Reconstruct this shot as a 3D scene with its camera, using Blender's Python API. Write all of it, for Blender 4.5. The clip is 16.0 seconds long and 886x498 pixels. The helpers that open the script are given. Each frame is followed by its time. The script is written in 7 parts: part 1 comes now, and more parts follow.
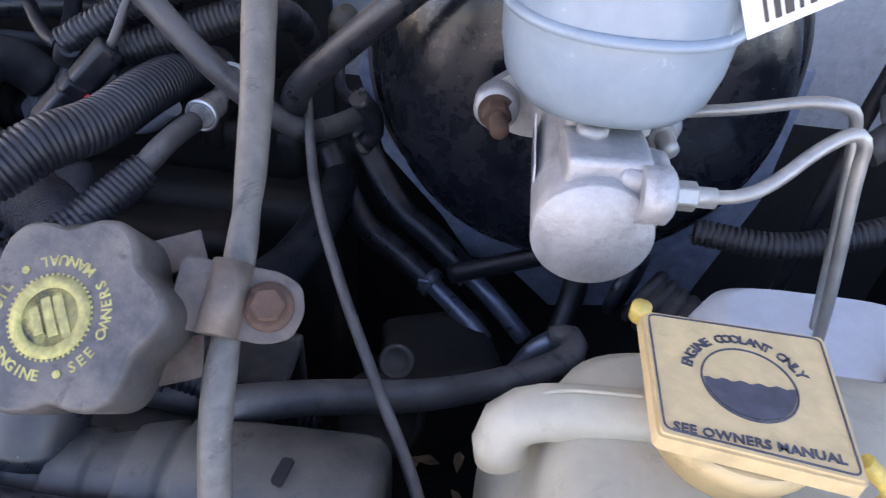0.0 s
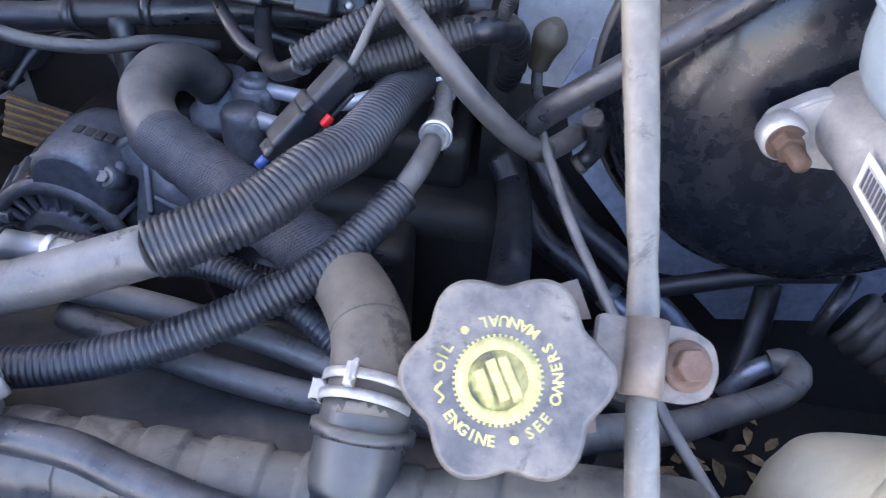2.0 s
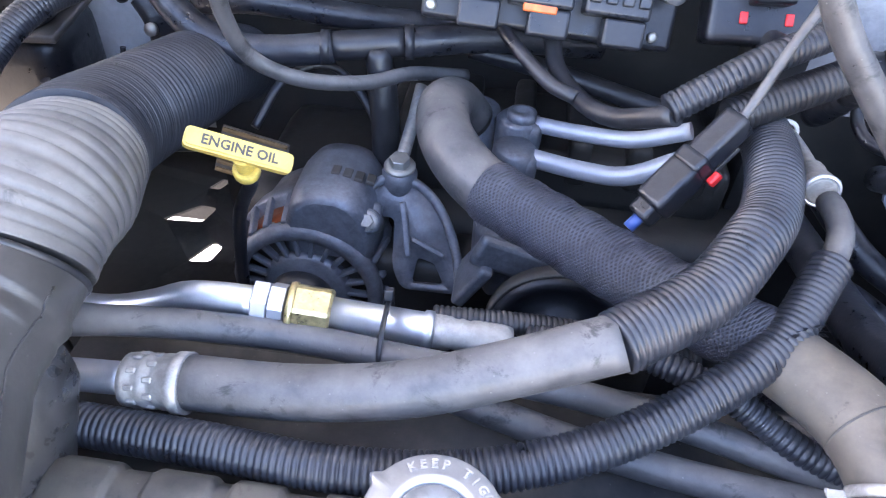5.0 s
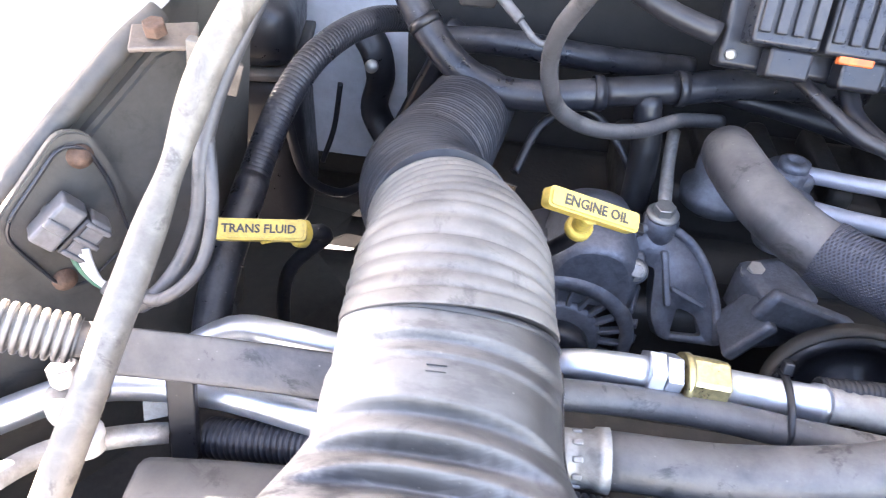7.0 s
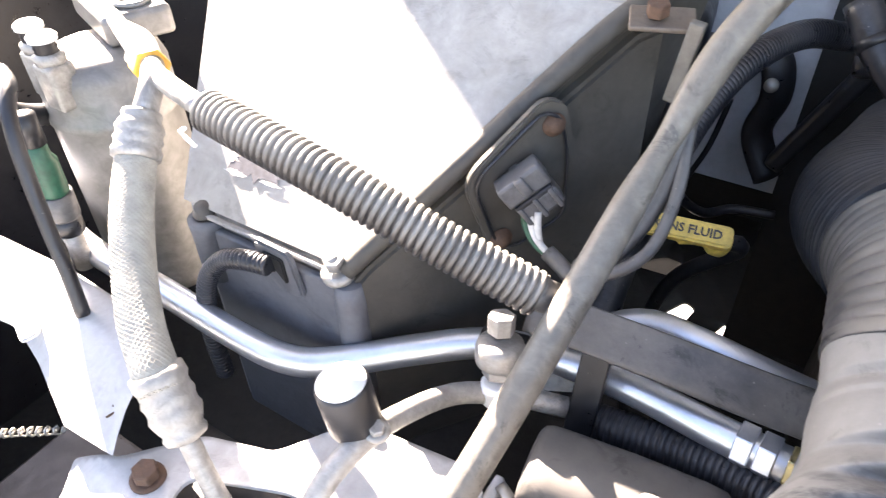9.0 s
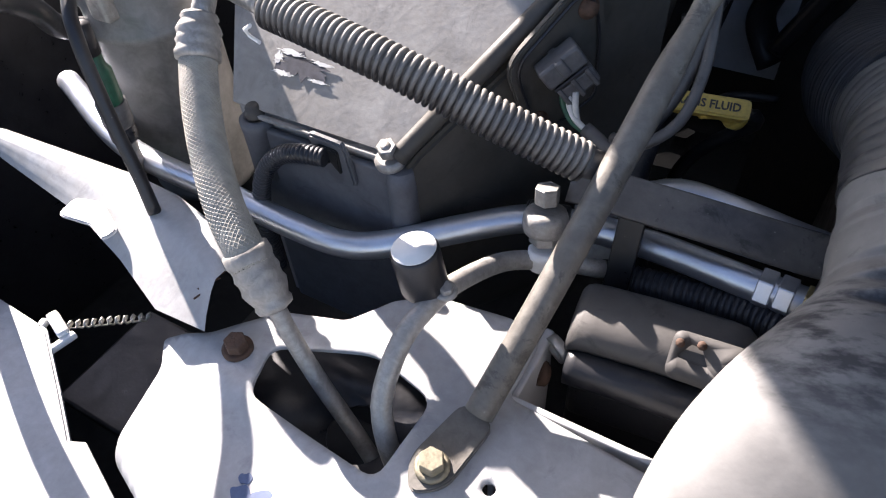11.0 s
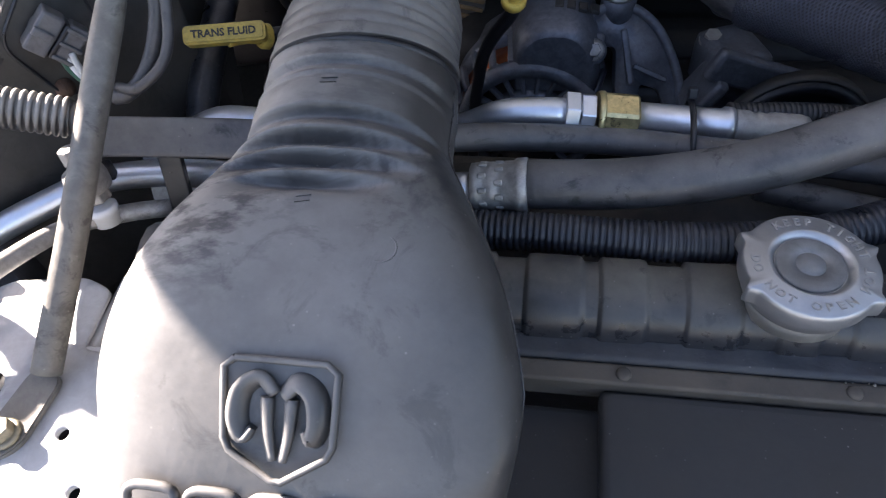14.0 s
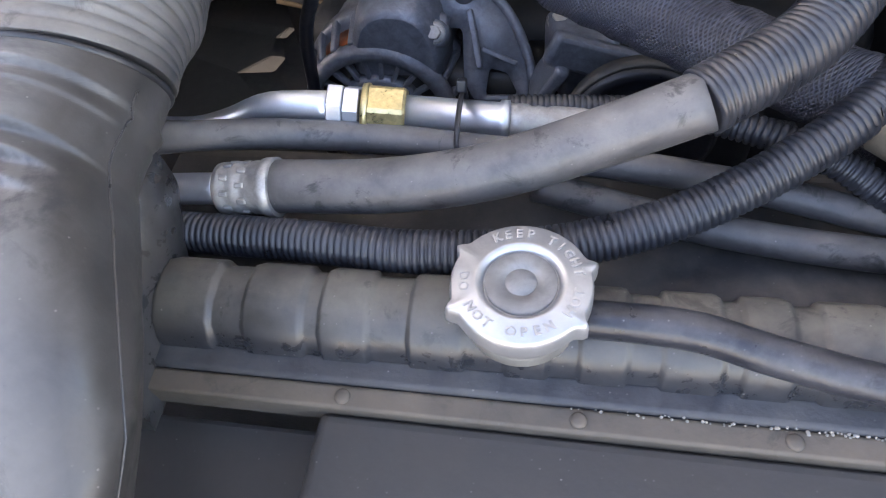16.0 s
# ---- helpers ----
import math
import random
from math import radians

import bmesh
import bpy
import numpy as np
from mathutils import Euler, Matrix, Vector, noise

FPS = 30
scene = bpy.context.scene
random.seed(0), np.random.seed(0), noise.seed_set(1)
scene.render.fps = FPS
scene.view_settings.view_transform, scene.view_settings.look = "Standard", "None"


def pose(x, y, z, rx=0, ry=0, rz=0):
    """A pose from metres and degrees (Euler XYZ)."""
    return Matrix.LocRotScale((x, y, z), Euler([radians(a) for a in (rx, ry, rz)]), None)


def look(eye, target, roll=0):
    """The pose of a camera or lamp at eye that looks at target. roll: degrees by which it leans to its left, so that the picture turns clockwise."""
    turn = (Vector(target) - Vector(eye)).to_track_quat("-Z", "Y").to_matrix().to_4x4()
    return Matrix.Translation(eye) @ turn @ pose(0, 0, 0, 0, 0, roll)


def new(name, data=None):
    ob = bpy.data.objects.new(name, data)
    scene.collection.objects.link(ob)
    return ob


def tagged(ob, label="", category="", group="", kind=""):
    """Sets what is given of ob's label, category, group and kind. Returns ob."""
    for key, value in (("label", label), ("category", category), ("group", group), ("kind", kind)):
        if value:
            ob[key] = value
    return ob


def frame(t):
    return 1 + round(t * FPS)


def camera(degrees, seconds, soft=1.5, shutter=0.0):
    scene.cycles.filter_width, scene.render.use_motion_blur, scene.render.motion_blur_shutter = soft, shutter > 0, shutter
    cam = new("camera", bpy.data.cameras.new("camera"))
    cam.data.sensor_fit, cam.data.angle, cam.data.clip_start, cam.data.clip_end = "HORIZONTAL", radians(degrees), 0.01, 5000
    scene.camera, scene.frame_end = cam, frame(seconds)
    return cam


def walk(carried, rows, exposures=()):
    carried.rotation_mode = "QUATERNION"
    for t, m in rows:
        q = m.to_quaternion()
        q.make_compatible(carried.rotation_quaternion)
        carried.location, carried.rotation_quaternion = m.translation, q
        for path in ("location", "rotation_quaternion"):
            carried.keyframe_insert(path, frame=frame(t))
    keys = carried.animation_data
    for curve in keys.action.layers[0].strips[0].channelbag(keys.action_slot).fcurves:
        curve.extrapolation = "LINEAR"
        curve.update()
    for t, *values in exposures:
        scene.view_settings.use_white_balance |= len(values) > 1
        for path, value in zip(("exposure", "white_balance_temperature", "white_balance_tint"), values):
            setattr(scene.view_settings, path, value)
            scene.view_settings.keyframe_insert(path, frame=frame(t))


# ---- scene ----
cam = camera(66.17, 16.0, soft=1.1, shutter=0.2)
PATH = [
    (0.0, pose(0.4189, -0.1753, 1.3217, 51.07, -3.78, 6.60)),
    (0.5, pose(0.3768, -0.1725, 1.3247, 51.21, -3.96, 7.83)),
    (1.0, pose(0.3186, -0.1875, 1.3254, 51.83, -4.59, 6.77)),
    (1.5, pose(0.2893, -0.1813, 1.3302, 50.61, -4.05, 7.38)),
    (2.0, pose(0.2620, -0.1718, 1.3290, 49.57, -3.56, 7.91)),
    (2.5, pose(0.1996, -0.1741, 1.3304, 50.20, -2.79, 6.25)),
    (3.0, pose(0.1722, -0.1594, 1.3274, 49.96, -3.15, 6.31)),
    (3.2, pose(0.1657, -0.1529, 1.3257, 49.80, -3.09, 6.22)),
    (5.3, pose(-0.0068, -0.1357, 1.3371, 48.02, -2.69, 8.07)),
    (5.5, pose(-0.0130, -0.1302, 1.3421, 48.22, -2.47, 9.49)),
    (6.0, pose(-0.0605, -0.1387, 1.3440, 49.30, -2.66, 8.37)),
    (6.5, pose(-0.1572, -0.1476, 1.3407, 48.75, -3.27, 7.68)),
    (7.0, pose(-0.2151, -0.1413, 1.3379, 48.94, -2.99, 8.66)),
    (7.5, pose(-0.2555, -0.1199, 1.3162, 47.75, -1.36, 11.41)),
    (8.0, pose(-0.2792, -0.1109, 1.3137, 48.93, 0.49, 21.07)),
    (8.5, pose(-0.2828, -0.1447, 1.3096, 50.68, 1.55, 28.49)),
    (9.0, pose(-0.3088, -0.1805, 1.3166, 50.47, 1.24, 32.42)),
    (9.2, pose(-0.3245, -0.1881, 1.3236, 50.13, 1.20, 32.99)),
    (11.3, pose(-0.3125, -0.2415, 1.3277, 43.12, 2.57, 27.92)),
    (11.5, pose(-0.3025, -0.2430, 1.3330, 43.55, 2.40, 25.88)),
    (12.0, pose(-0.2708, -0.2453, 1.3368, 41.28, 3.45, 21.08)),
    (12.5, pose(-0.2418, -0.2462, 1.3360, 40.07, 3.89, 16.43)),
    (13.0, pose(-0.2024, -0.2397, 1.3335, 39.08, 3.97, 14.43)),
    (13.5, pose(-0.1601, -0.2322, 1.3360, 38.80, 4.10, 10.80)),
    (14.0, pose(-0.1299, -0.2230, 1.3297, 38.49, 4.69, 7.90)),
    (14.5, pose(-0.1016, -0.2006, 1.3139, 36.71, 5.07, 6.25)),
    (15.0, pose(-0.0635, -0.1866, 1.3035, 35.94, 5.44, 4.57)),
    (15.5, pose(-0.0324, -0.1801, 1.3032, 36.45, 5.00, 4.43)),
    (16.0, pose(0.0137, -0.1678, 1.3058, 36.13, 5.38, 8.40)),
]
EXPOSURE = [(0.0, 3.72, 6550, 28), (0.5, 3.88, 6250, 28), (1.0, 4.0, 6050, 27), (1.5, 4.5, 6250, 26), (2.0, 4.90, 6450, 25), (3.0, 5.35, 6600, 23), (5.5, 5.42, 6750, 25), (6.0, 5.45, 6850, 25), (6.5, 5.53, 7250, 26), (7.0, 5.55, 7450, 25), (8.0, 5.24, 7300, 22), (9.0, 4.15, 7500, 21), (11.5, 2.1, 6400, 20), (12.5, 2.1, 6400, 20), (13.5, 2.42, 6600, 21), (14.0, 3.2, 6800, 21), (14.5, 3.75, 7500, 22), (16.0, 4.8, 7650, 23)]
walk(cam, PATH, EXPOSURE)

# ---- light ----
TO_SUN = Vector((-0.80, 0.372, 0.475)).normalized()
world = bpy.data.worlds.new("sky")
scene.world = world
world.use_nodes = True
wn = world.node_tree
sky = wn.nodes.new("ShaderNodeTexSky")
sky.sky_type = "NISHITA"
sky.sun_disc = False
sky.sun_elevation = math.asin(TO_SUN.z)
sky.sun_rotation = math.atan2(TO_SUN.x, TO_SUN.y)
wn.links.new(sky.outputs[0], wn.nodes["Background"].inputs[0])
wn.nodes["Background"].inputs[1].default_value = 0.056
sun_data = bpy.data.lights.new("sun", "SUN")
sun_data.energy, sun_data.angle, sun_data.color = 5.0, radians(0.5), (1.0, 0.94, 0.84)
sun = new("sun", sun_data)
sun.matrix_world = look(TO_SUN * 5, (0, 0, 0))


# ---- materials ----
def material(name, base, rough=0.5, metal=0.0, dirt=None, amount=0.35, scale=18.0, fine=220.0, bump=0.08, coat=0.0, vary=0.12,
             streak=None, through_light=0.0, specks=0.0, scuff=0.0, sides=0.3, spread=(0.42, 0.68), lean=(0, 0, 1)):
    """A painted, plastic, rubber or metal surface: two scales of tone, dust patches, fine relief. The dust is paler
    along lean, which also paints light from there.
    """
    m = bpy.data.materials.new(name)
    m.use_nodes = True
    nt = m.node_tree
    bsdf = nt.nodes["Principled BSDF"]
    co = nt.nodes.new("ShaderNodeTexCoord")
    src = co.outputs["Object"]
    if streak:
        mp = nt.nodes.new("ShaderNodeMapping")
        mp.inputs["Scale"].default_value = streak
        nt.links.new(src, mp.inputs[0])
        src = mp.outputs[0]
    big = nt.nodes.new("ShaderNodeTexNoise")
    big.inputs["Scale"].default_value, big.inputs["Detail"].default_value, big.inputs["Roughness"].default_value = scale, 9, 0.68
    small = nt.nodes.new("ShaderNodeTexNoise")
    small.inputs["Scale"].default_value, small.inputs["Detail"].default_value = fine, 4
    nt.links.new(src, big.inputs[0])
    nt.links.new(src, small.inputs[0])
    tone = nt.nodes.new("ShaderNodeMix")
    tone.data_type = "RGBA"
    lo, hi = [c * (1 - vary) for c in base], [min(1, c * (1 + vary)) for c in base]
    tone.inputs[6].default_value, tone.inputs[7].default_value = (*lo, 1), (*hi, 1)
    nt.links.new(small.outputs[0], tone.inputs[0])
    smudge = nt.nodes.new("ShaderNodeTexNoise")
    smudge.inputs["Scale"].default_value, smudge.inputs["Detail"].default_value, smudge.inputs["Roughness"].default_value, smudge.inputs["Distortion"].default_value = 4.2 * scale, 8, 0.66, 0.4
    nt.links.new(src, smudge.inputs[0])
    depth = nt.nodes.new("ShaderNodeMapRange")
    depth.inputs[1].default_value, depth.inputs[2].default_value = 0.36, 0.66
    depth.inputs[3].default_value, depth.inputs[4].default_value = 1 - 2.2 * min(vary, 0.16), 1 + 1.6 * min(vary, 0.16)
    nt.links.new(smudge.outputs[0], depth.inputs[0])
    stained = nt.nodes.new("ShaderNodeMix")
    stained.data_type, stained.blend_type = "RGBA", "MULTIPLY"
    stained.inputs[0].default_value = 1.0
    nt.links.new(tone.outputs[2], stained.inputs[6])
    nt.links.new(depth.outputs[0], stained.inputs[7])
    colour = stained.outputs[2]
    ramp = nt.nodes.new("ShaderNodeMapRange")
    ramp.inputs[1].default_value, ramp.inputs[2].default_value = spread
    ramp.inputs[3].default_value, ramp.inputs[4].default_value = 0.0, amount
    nt.links.new(big.outputs[0], ramp.inputs[0])
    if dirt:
        # dust weighted along lean: tops lighter and sides darker, shading put into the colour
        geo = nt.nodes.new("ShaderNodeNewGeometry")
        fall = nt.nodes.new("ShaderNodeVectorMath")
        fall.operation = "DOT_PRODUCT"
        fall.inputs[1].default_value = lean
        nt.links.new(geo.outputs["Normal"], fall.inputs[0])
        top_light = nt.nodes.new("ShaderNodeMapRange")
        top_light.inputs[1].default_value, top_light.inputs[2].default_value = -0.1, 0.9
        top_light.inputs[3].default_value, top_light.inputs[4].default_value = sides, 1.0
        nt.links.new(fall.outputs["Value"], top_light.inputs[0])
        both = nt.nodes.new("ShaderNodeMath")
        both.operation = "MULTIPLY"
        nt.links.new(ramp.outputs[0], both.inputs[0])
        nt.links.new(top_light.outputs[0], both.inputs[1])
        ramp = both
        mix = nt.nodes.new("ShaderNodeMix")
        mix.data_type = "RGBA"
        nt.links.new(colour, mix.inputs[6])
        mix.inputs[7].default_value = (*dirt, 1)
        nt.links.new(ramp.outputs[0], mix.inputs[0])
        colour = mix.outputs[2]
        if metal:
            mm = nt.nodes.new("ShaderNodeMapRange")
            mm.inputs[1].default_value, mm.inputs[2].default_value = 0.0, 1.0
            mm.inputs[3].default_value, mm.inputs[4].default_value = metal, 0.0
            nt.links.new(ramp.outputs[0], mm.inputs[0])
            nt.links.new(mm.outputs[0], bsdf.inputs["Metallic"])
    if scuff:
        rub = nt.nodes.new("ShaderNodeTexNoise")
        rub.inputs["Scale"].default_value, rub.inputs["Detail"].default_value, rub.inputs["Roughness"].default_value, rub.inputs["Distortion"].default_value = 34, 10, 0.72, 0.6
        nt.links.new(src, rub.inputs[0])
        cutoff = nt.nodes.new("ShaderNodeMapRange")
        cutoff.inputs[1].default_value, cutoff.inputs[2].default_value = 0.56, 0.63
        cutoff.inputs[3].default_value, cutoff.inputs[4].default_value = 0.0, scuff
        nt.links.new(rub.outputs[0], cutoff.inputs[0])
        worn = nt.nodes.new("ShaderNodeMix")
        worn.data_type = "RGBA"
        nt.links.new(cutoff.outputs[0], worn.inputs[0])
        nt.links.new(colour, worn.inputs[6])
        worn.inputs[7].default_value = (*[0.35 * c for c in base], 1)
        colour = worn.outputs[2]
    if specks:
        vo = nt.nodes.new("ShaderNodeTexVoronoi")
        vo.inputs["Scale"].default_value = 210
        nt.links.new(src, vo.inputs[0])
        dot = nt.nodes.new("ShaderNodeMapRange")
        dot.inputs[1].default_value, dot.inputs[2].default_value = 0.05, 0.13
        dot.inputs[3].default_value, dot.inputs[4].default_value = specks, 0.0
        nt.links.new(vo.outputs["Distance"], dot.inputs[0])
        some = nt.nodes.new("ShaderNodeMath")
        some.operation = "MULTIPLY"
        nt.links.new(dot.outputs[0], some.inputs[0])
        few = nt.nodes.new("ShaderNodeMath")
        few.operation = "POWER"
        few.inputs[1].default_value = 4.0
        nt.links.new(vo.outputs["Color"], few.inputs[0])
        nt.links.new(few.outputs[0], some.inputs[1])
        flecks = nt.nodes.new("ShaderNodeMix")
        flecks.data_type = "RGBA"
        nt.links.new(some.outputs[0], flecks.inputs[0])
        nt.links.new(colour, flecks.inputs[6])
        flecks.inputs[7].default_value = (0.4, 0.38, 0.35, 1)
        colour = flecks.outputs[2]
    nt.links.new(colour, bsdf.inputs["Base Color"])
    if not (dirt and metal):
        bsdf.inputs["Metallic"].default_value = metal
    rr = nt.nodes.new("ShaderNodeMapRange")
    sway = 0.04 if vary < 0.04 else 0.13
    rr.inputs[3].default_value, rr.inputs[4].default_value = max(0.05, rough - sway), min(1, rough + sway)
    rr.inputs[1].default_value, rr.inputs[2].default_value = 0.3, 0.7
    nt.links.new(smudge.outputs[0], rr.inputs[0])
    shine = rr.outputs[0]
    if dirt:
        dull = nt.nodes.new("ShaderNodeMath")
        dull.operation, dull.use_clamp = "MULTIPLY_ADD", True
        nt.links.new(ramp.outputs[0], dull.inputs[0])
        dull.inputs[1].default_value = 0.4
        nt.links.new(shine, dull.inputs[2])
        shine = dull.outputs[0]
    nt.links.new(shine, bsdf.inputs["Roughness"])
    bsdf.inputs["Coat Weight"].default_value = coat
    if through_light:
        bsdf.inputs["Subsurface Weight"].default_value = through_light
        bsdf.inputs["Subsurface Radius"].default_value = (0.012, 0.012, 0.012)
    if bump:
        bp = nt.nodes.new("ShaderNodeBump")
        bp.inputs["Strength"].default_value, bp.inputs["Distance"].default_value = bump, 0.002
        nt.links.new(small.outputs[0], bp.inputs["Height"])
        nt.links.new(bp.outputs[0], bsdf.inputs["Normal"])
    return m


def mesh_sleeve(name):
    """Woven black sleeve: fine crossing threads."""
    m = material(name, (0.034, 0.038, 0.055), 0.5, 0, (0.13, 0.13, 0.145), 0.5, 22, 300, 0.0)
    nt = m.node_tree
    bsdf = nt.nodes["Principled BSDF"]
    co = nt.nodes.new("ShaderNodeTexCoord")
    threads = []
    for tilt in (48, -48):
        mp = nt.nodes.new("ShaderNodeMapping")
        mp.inputs["Rotation"].default_value = (0, radians(tilt), radians(38))
        wv = nt.nodes.new("ShaderNodeTexWave")
        wv.inputs["Scale"].default_value, wv.inputs["Distortion"].default_value, wv.inputs["Detail Scale"].default_value = 150, 1.2, 3
        nt.links.new(co.outputs["Object"], mp.inputs[0])
        nt.links.new(mp.outputs[0], wv.inputs[0])
        threads.append(wv)
    top = nt.nodes.new("ShaderNodeMath")
    top.operation = "MAXIMUM"
    nt.links.new(threads[0].outputs["Fac"], top.inputs[0])
    nt.links.new(threads[1].outputs["Fac"], top.inputs[1])
    bp = nt.nodes.new("ShaderNodeBump")
    bp.inputs["Strength"].default_value, bp.inputs["Distance"].default_value = 0.8, 0.0012
    nt.links.new(top.outputs[0], bp.inputs["Height"])
    nt.links.new(bp.outputs[0], bsdf.inputs["Normal"])
    link = bsdf.inputs["Base Color"].links[0].from_socket
    mix = nt.nodes.new("ShaderNodeMix")
    mix.data_type = "RGBA"
    nt.links.new(top.outputs[0], mix.inputs[0])
    mix.inputs[6].default_value = (0.006, 0.006, 0.009, 1)
    nt.links.new(link, mix.inputs[7])
    nt.links.new(mix.outputs[2], bsdf.inputs["Base Color"])
    return m


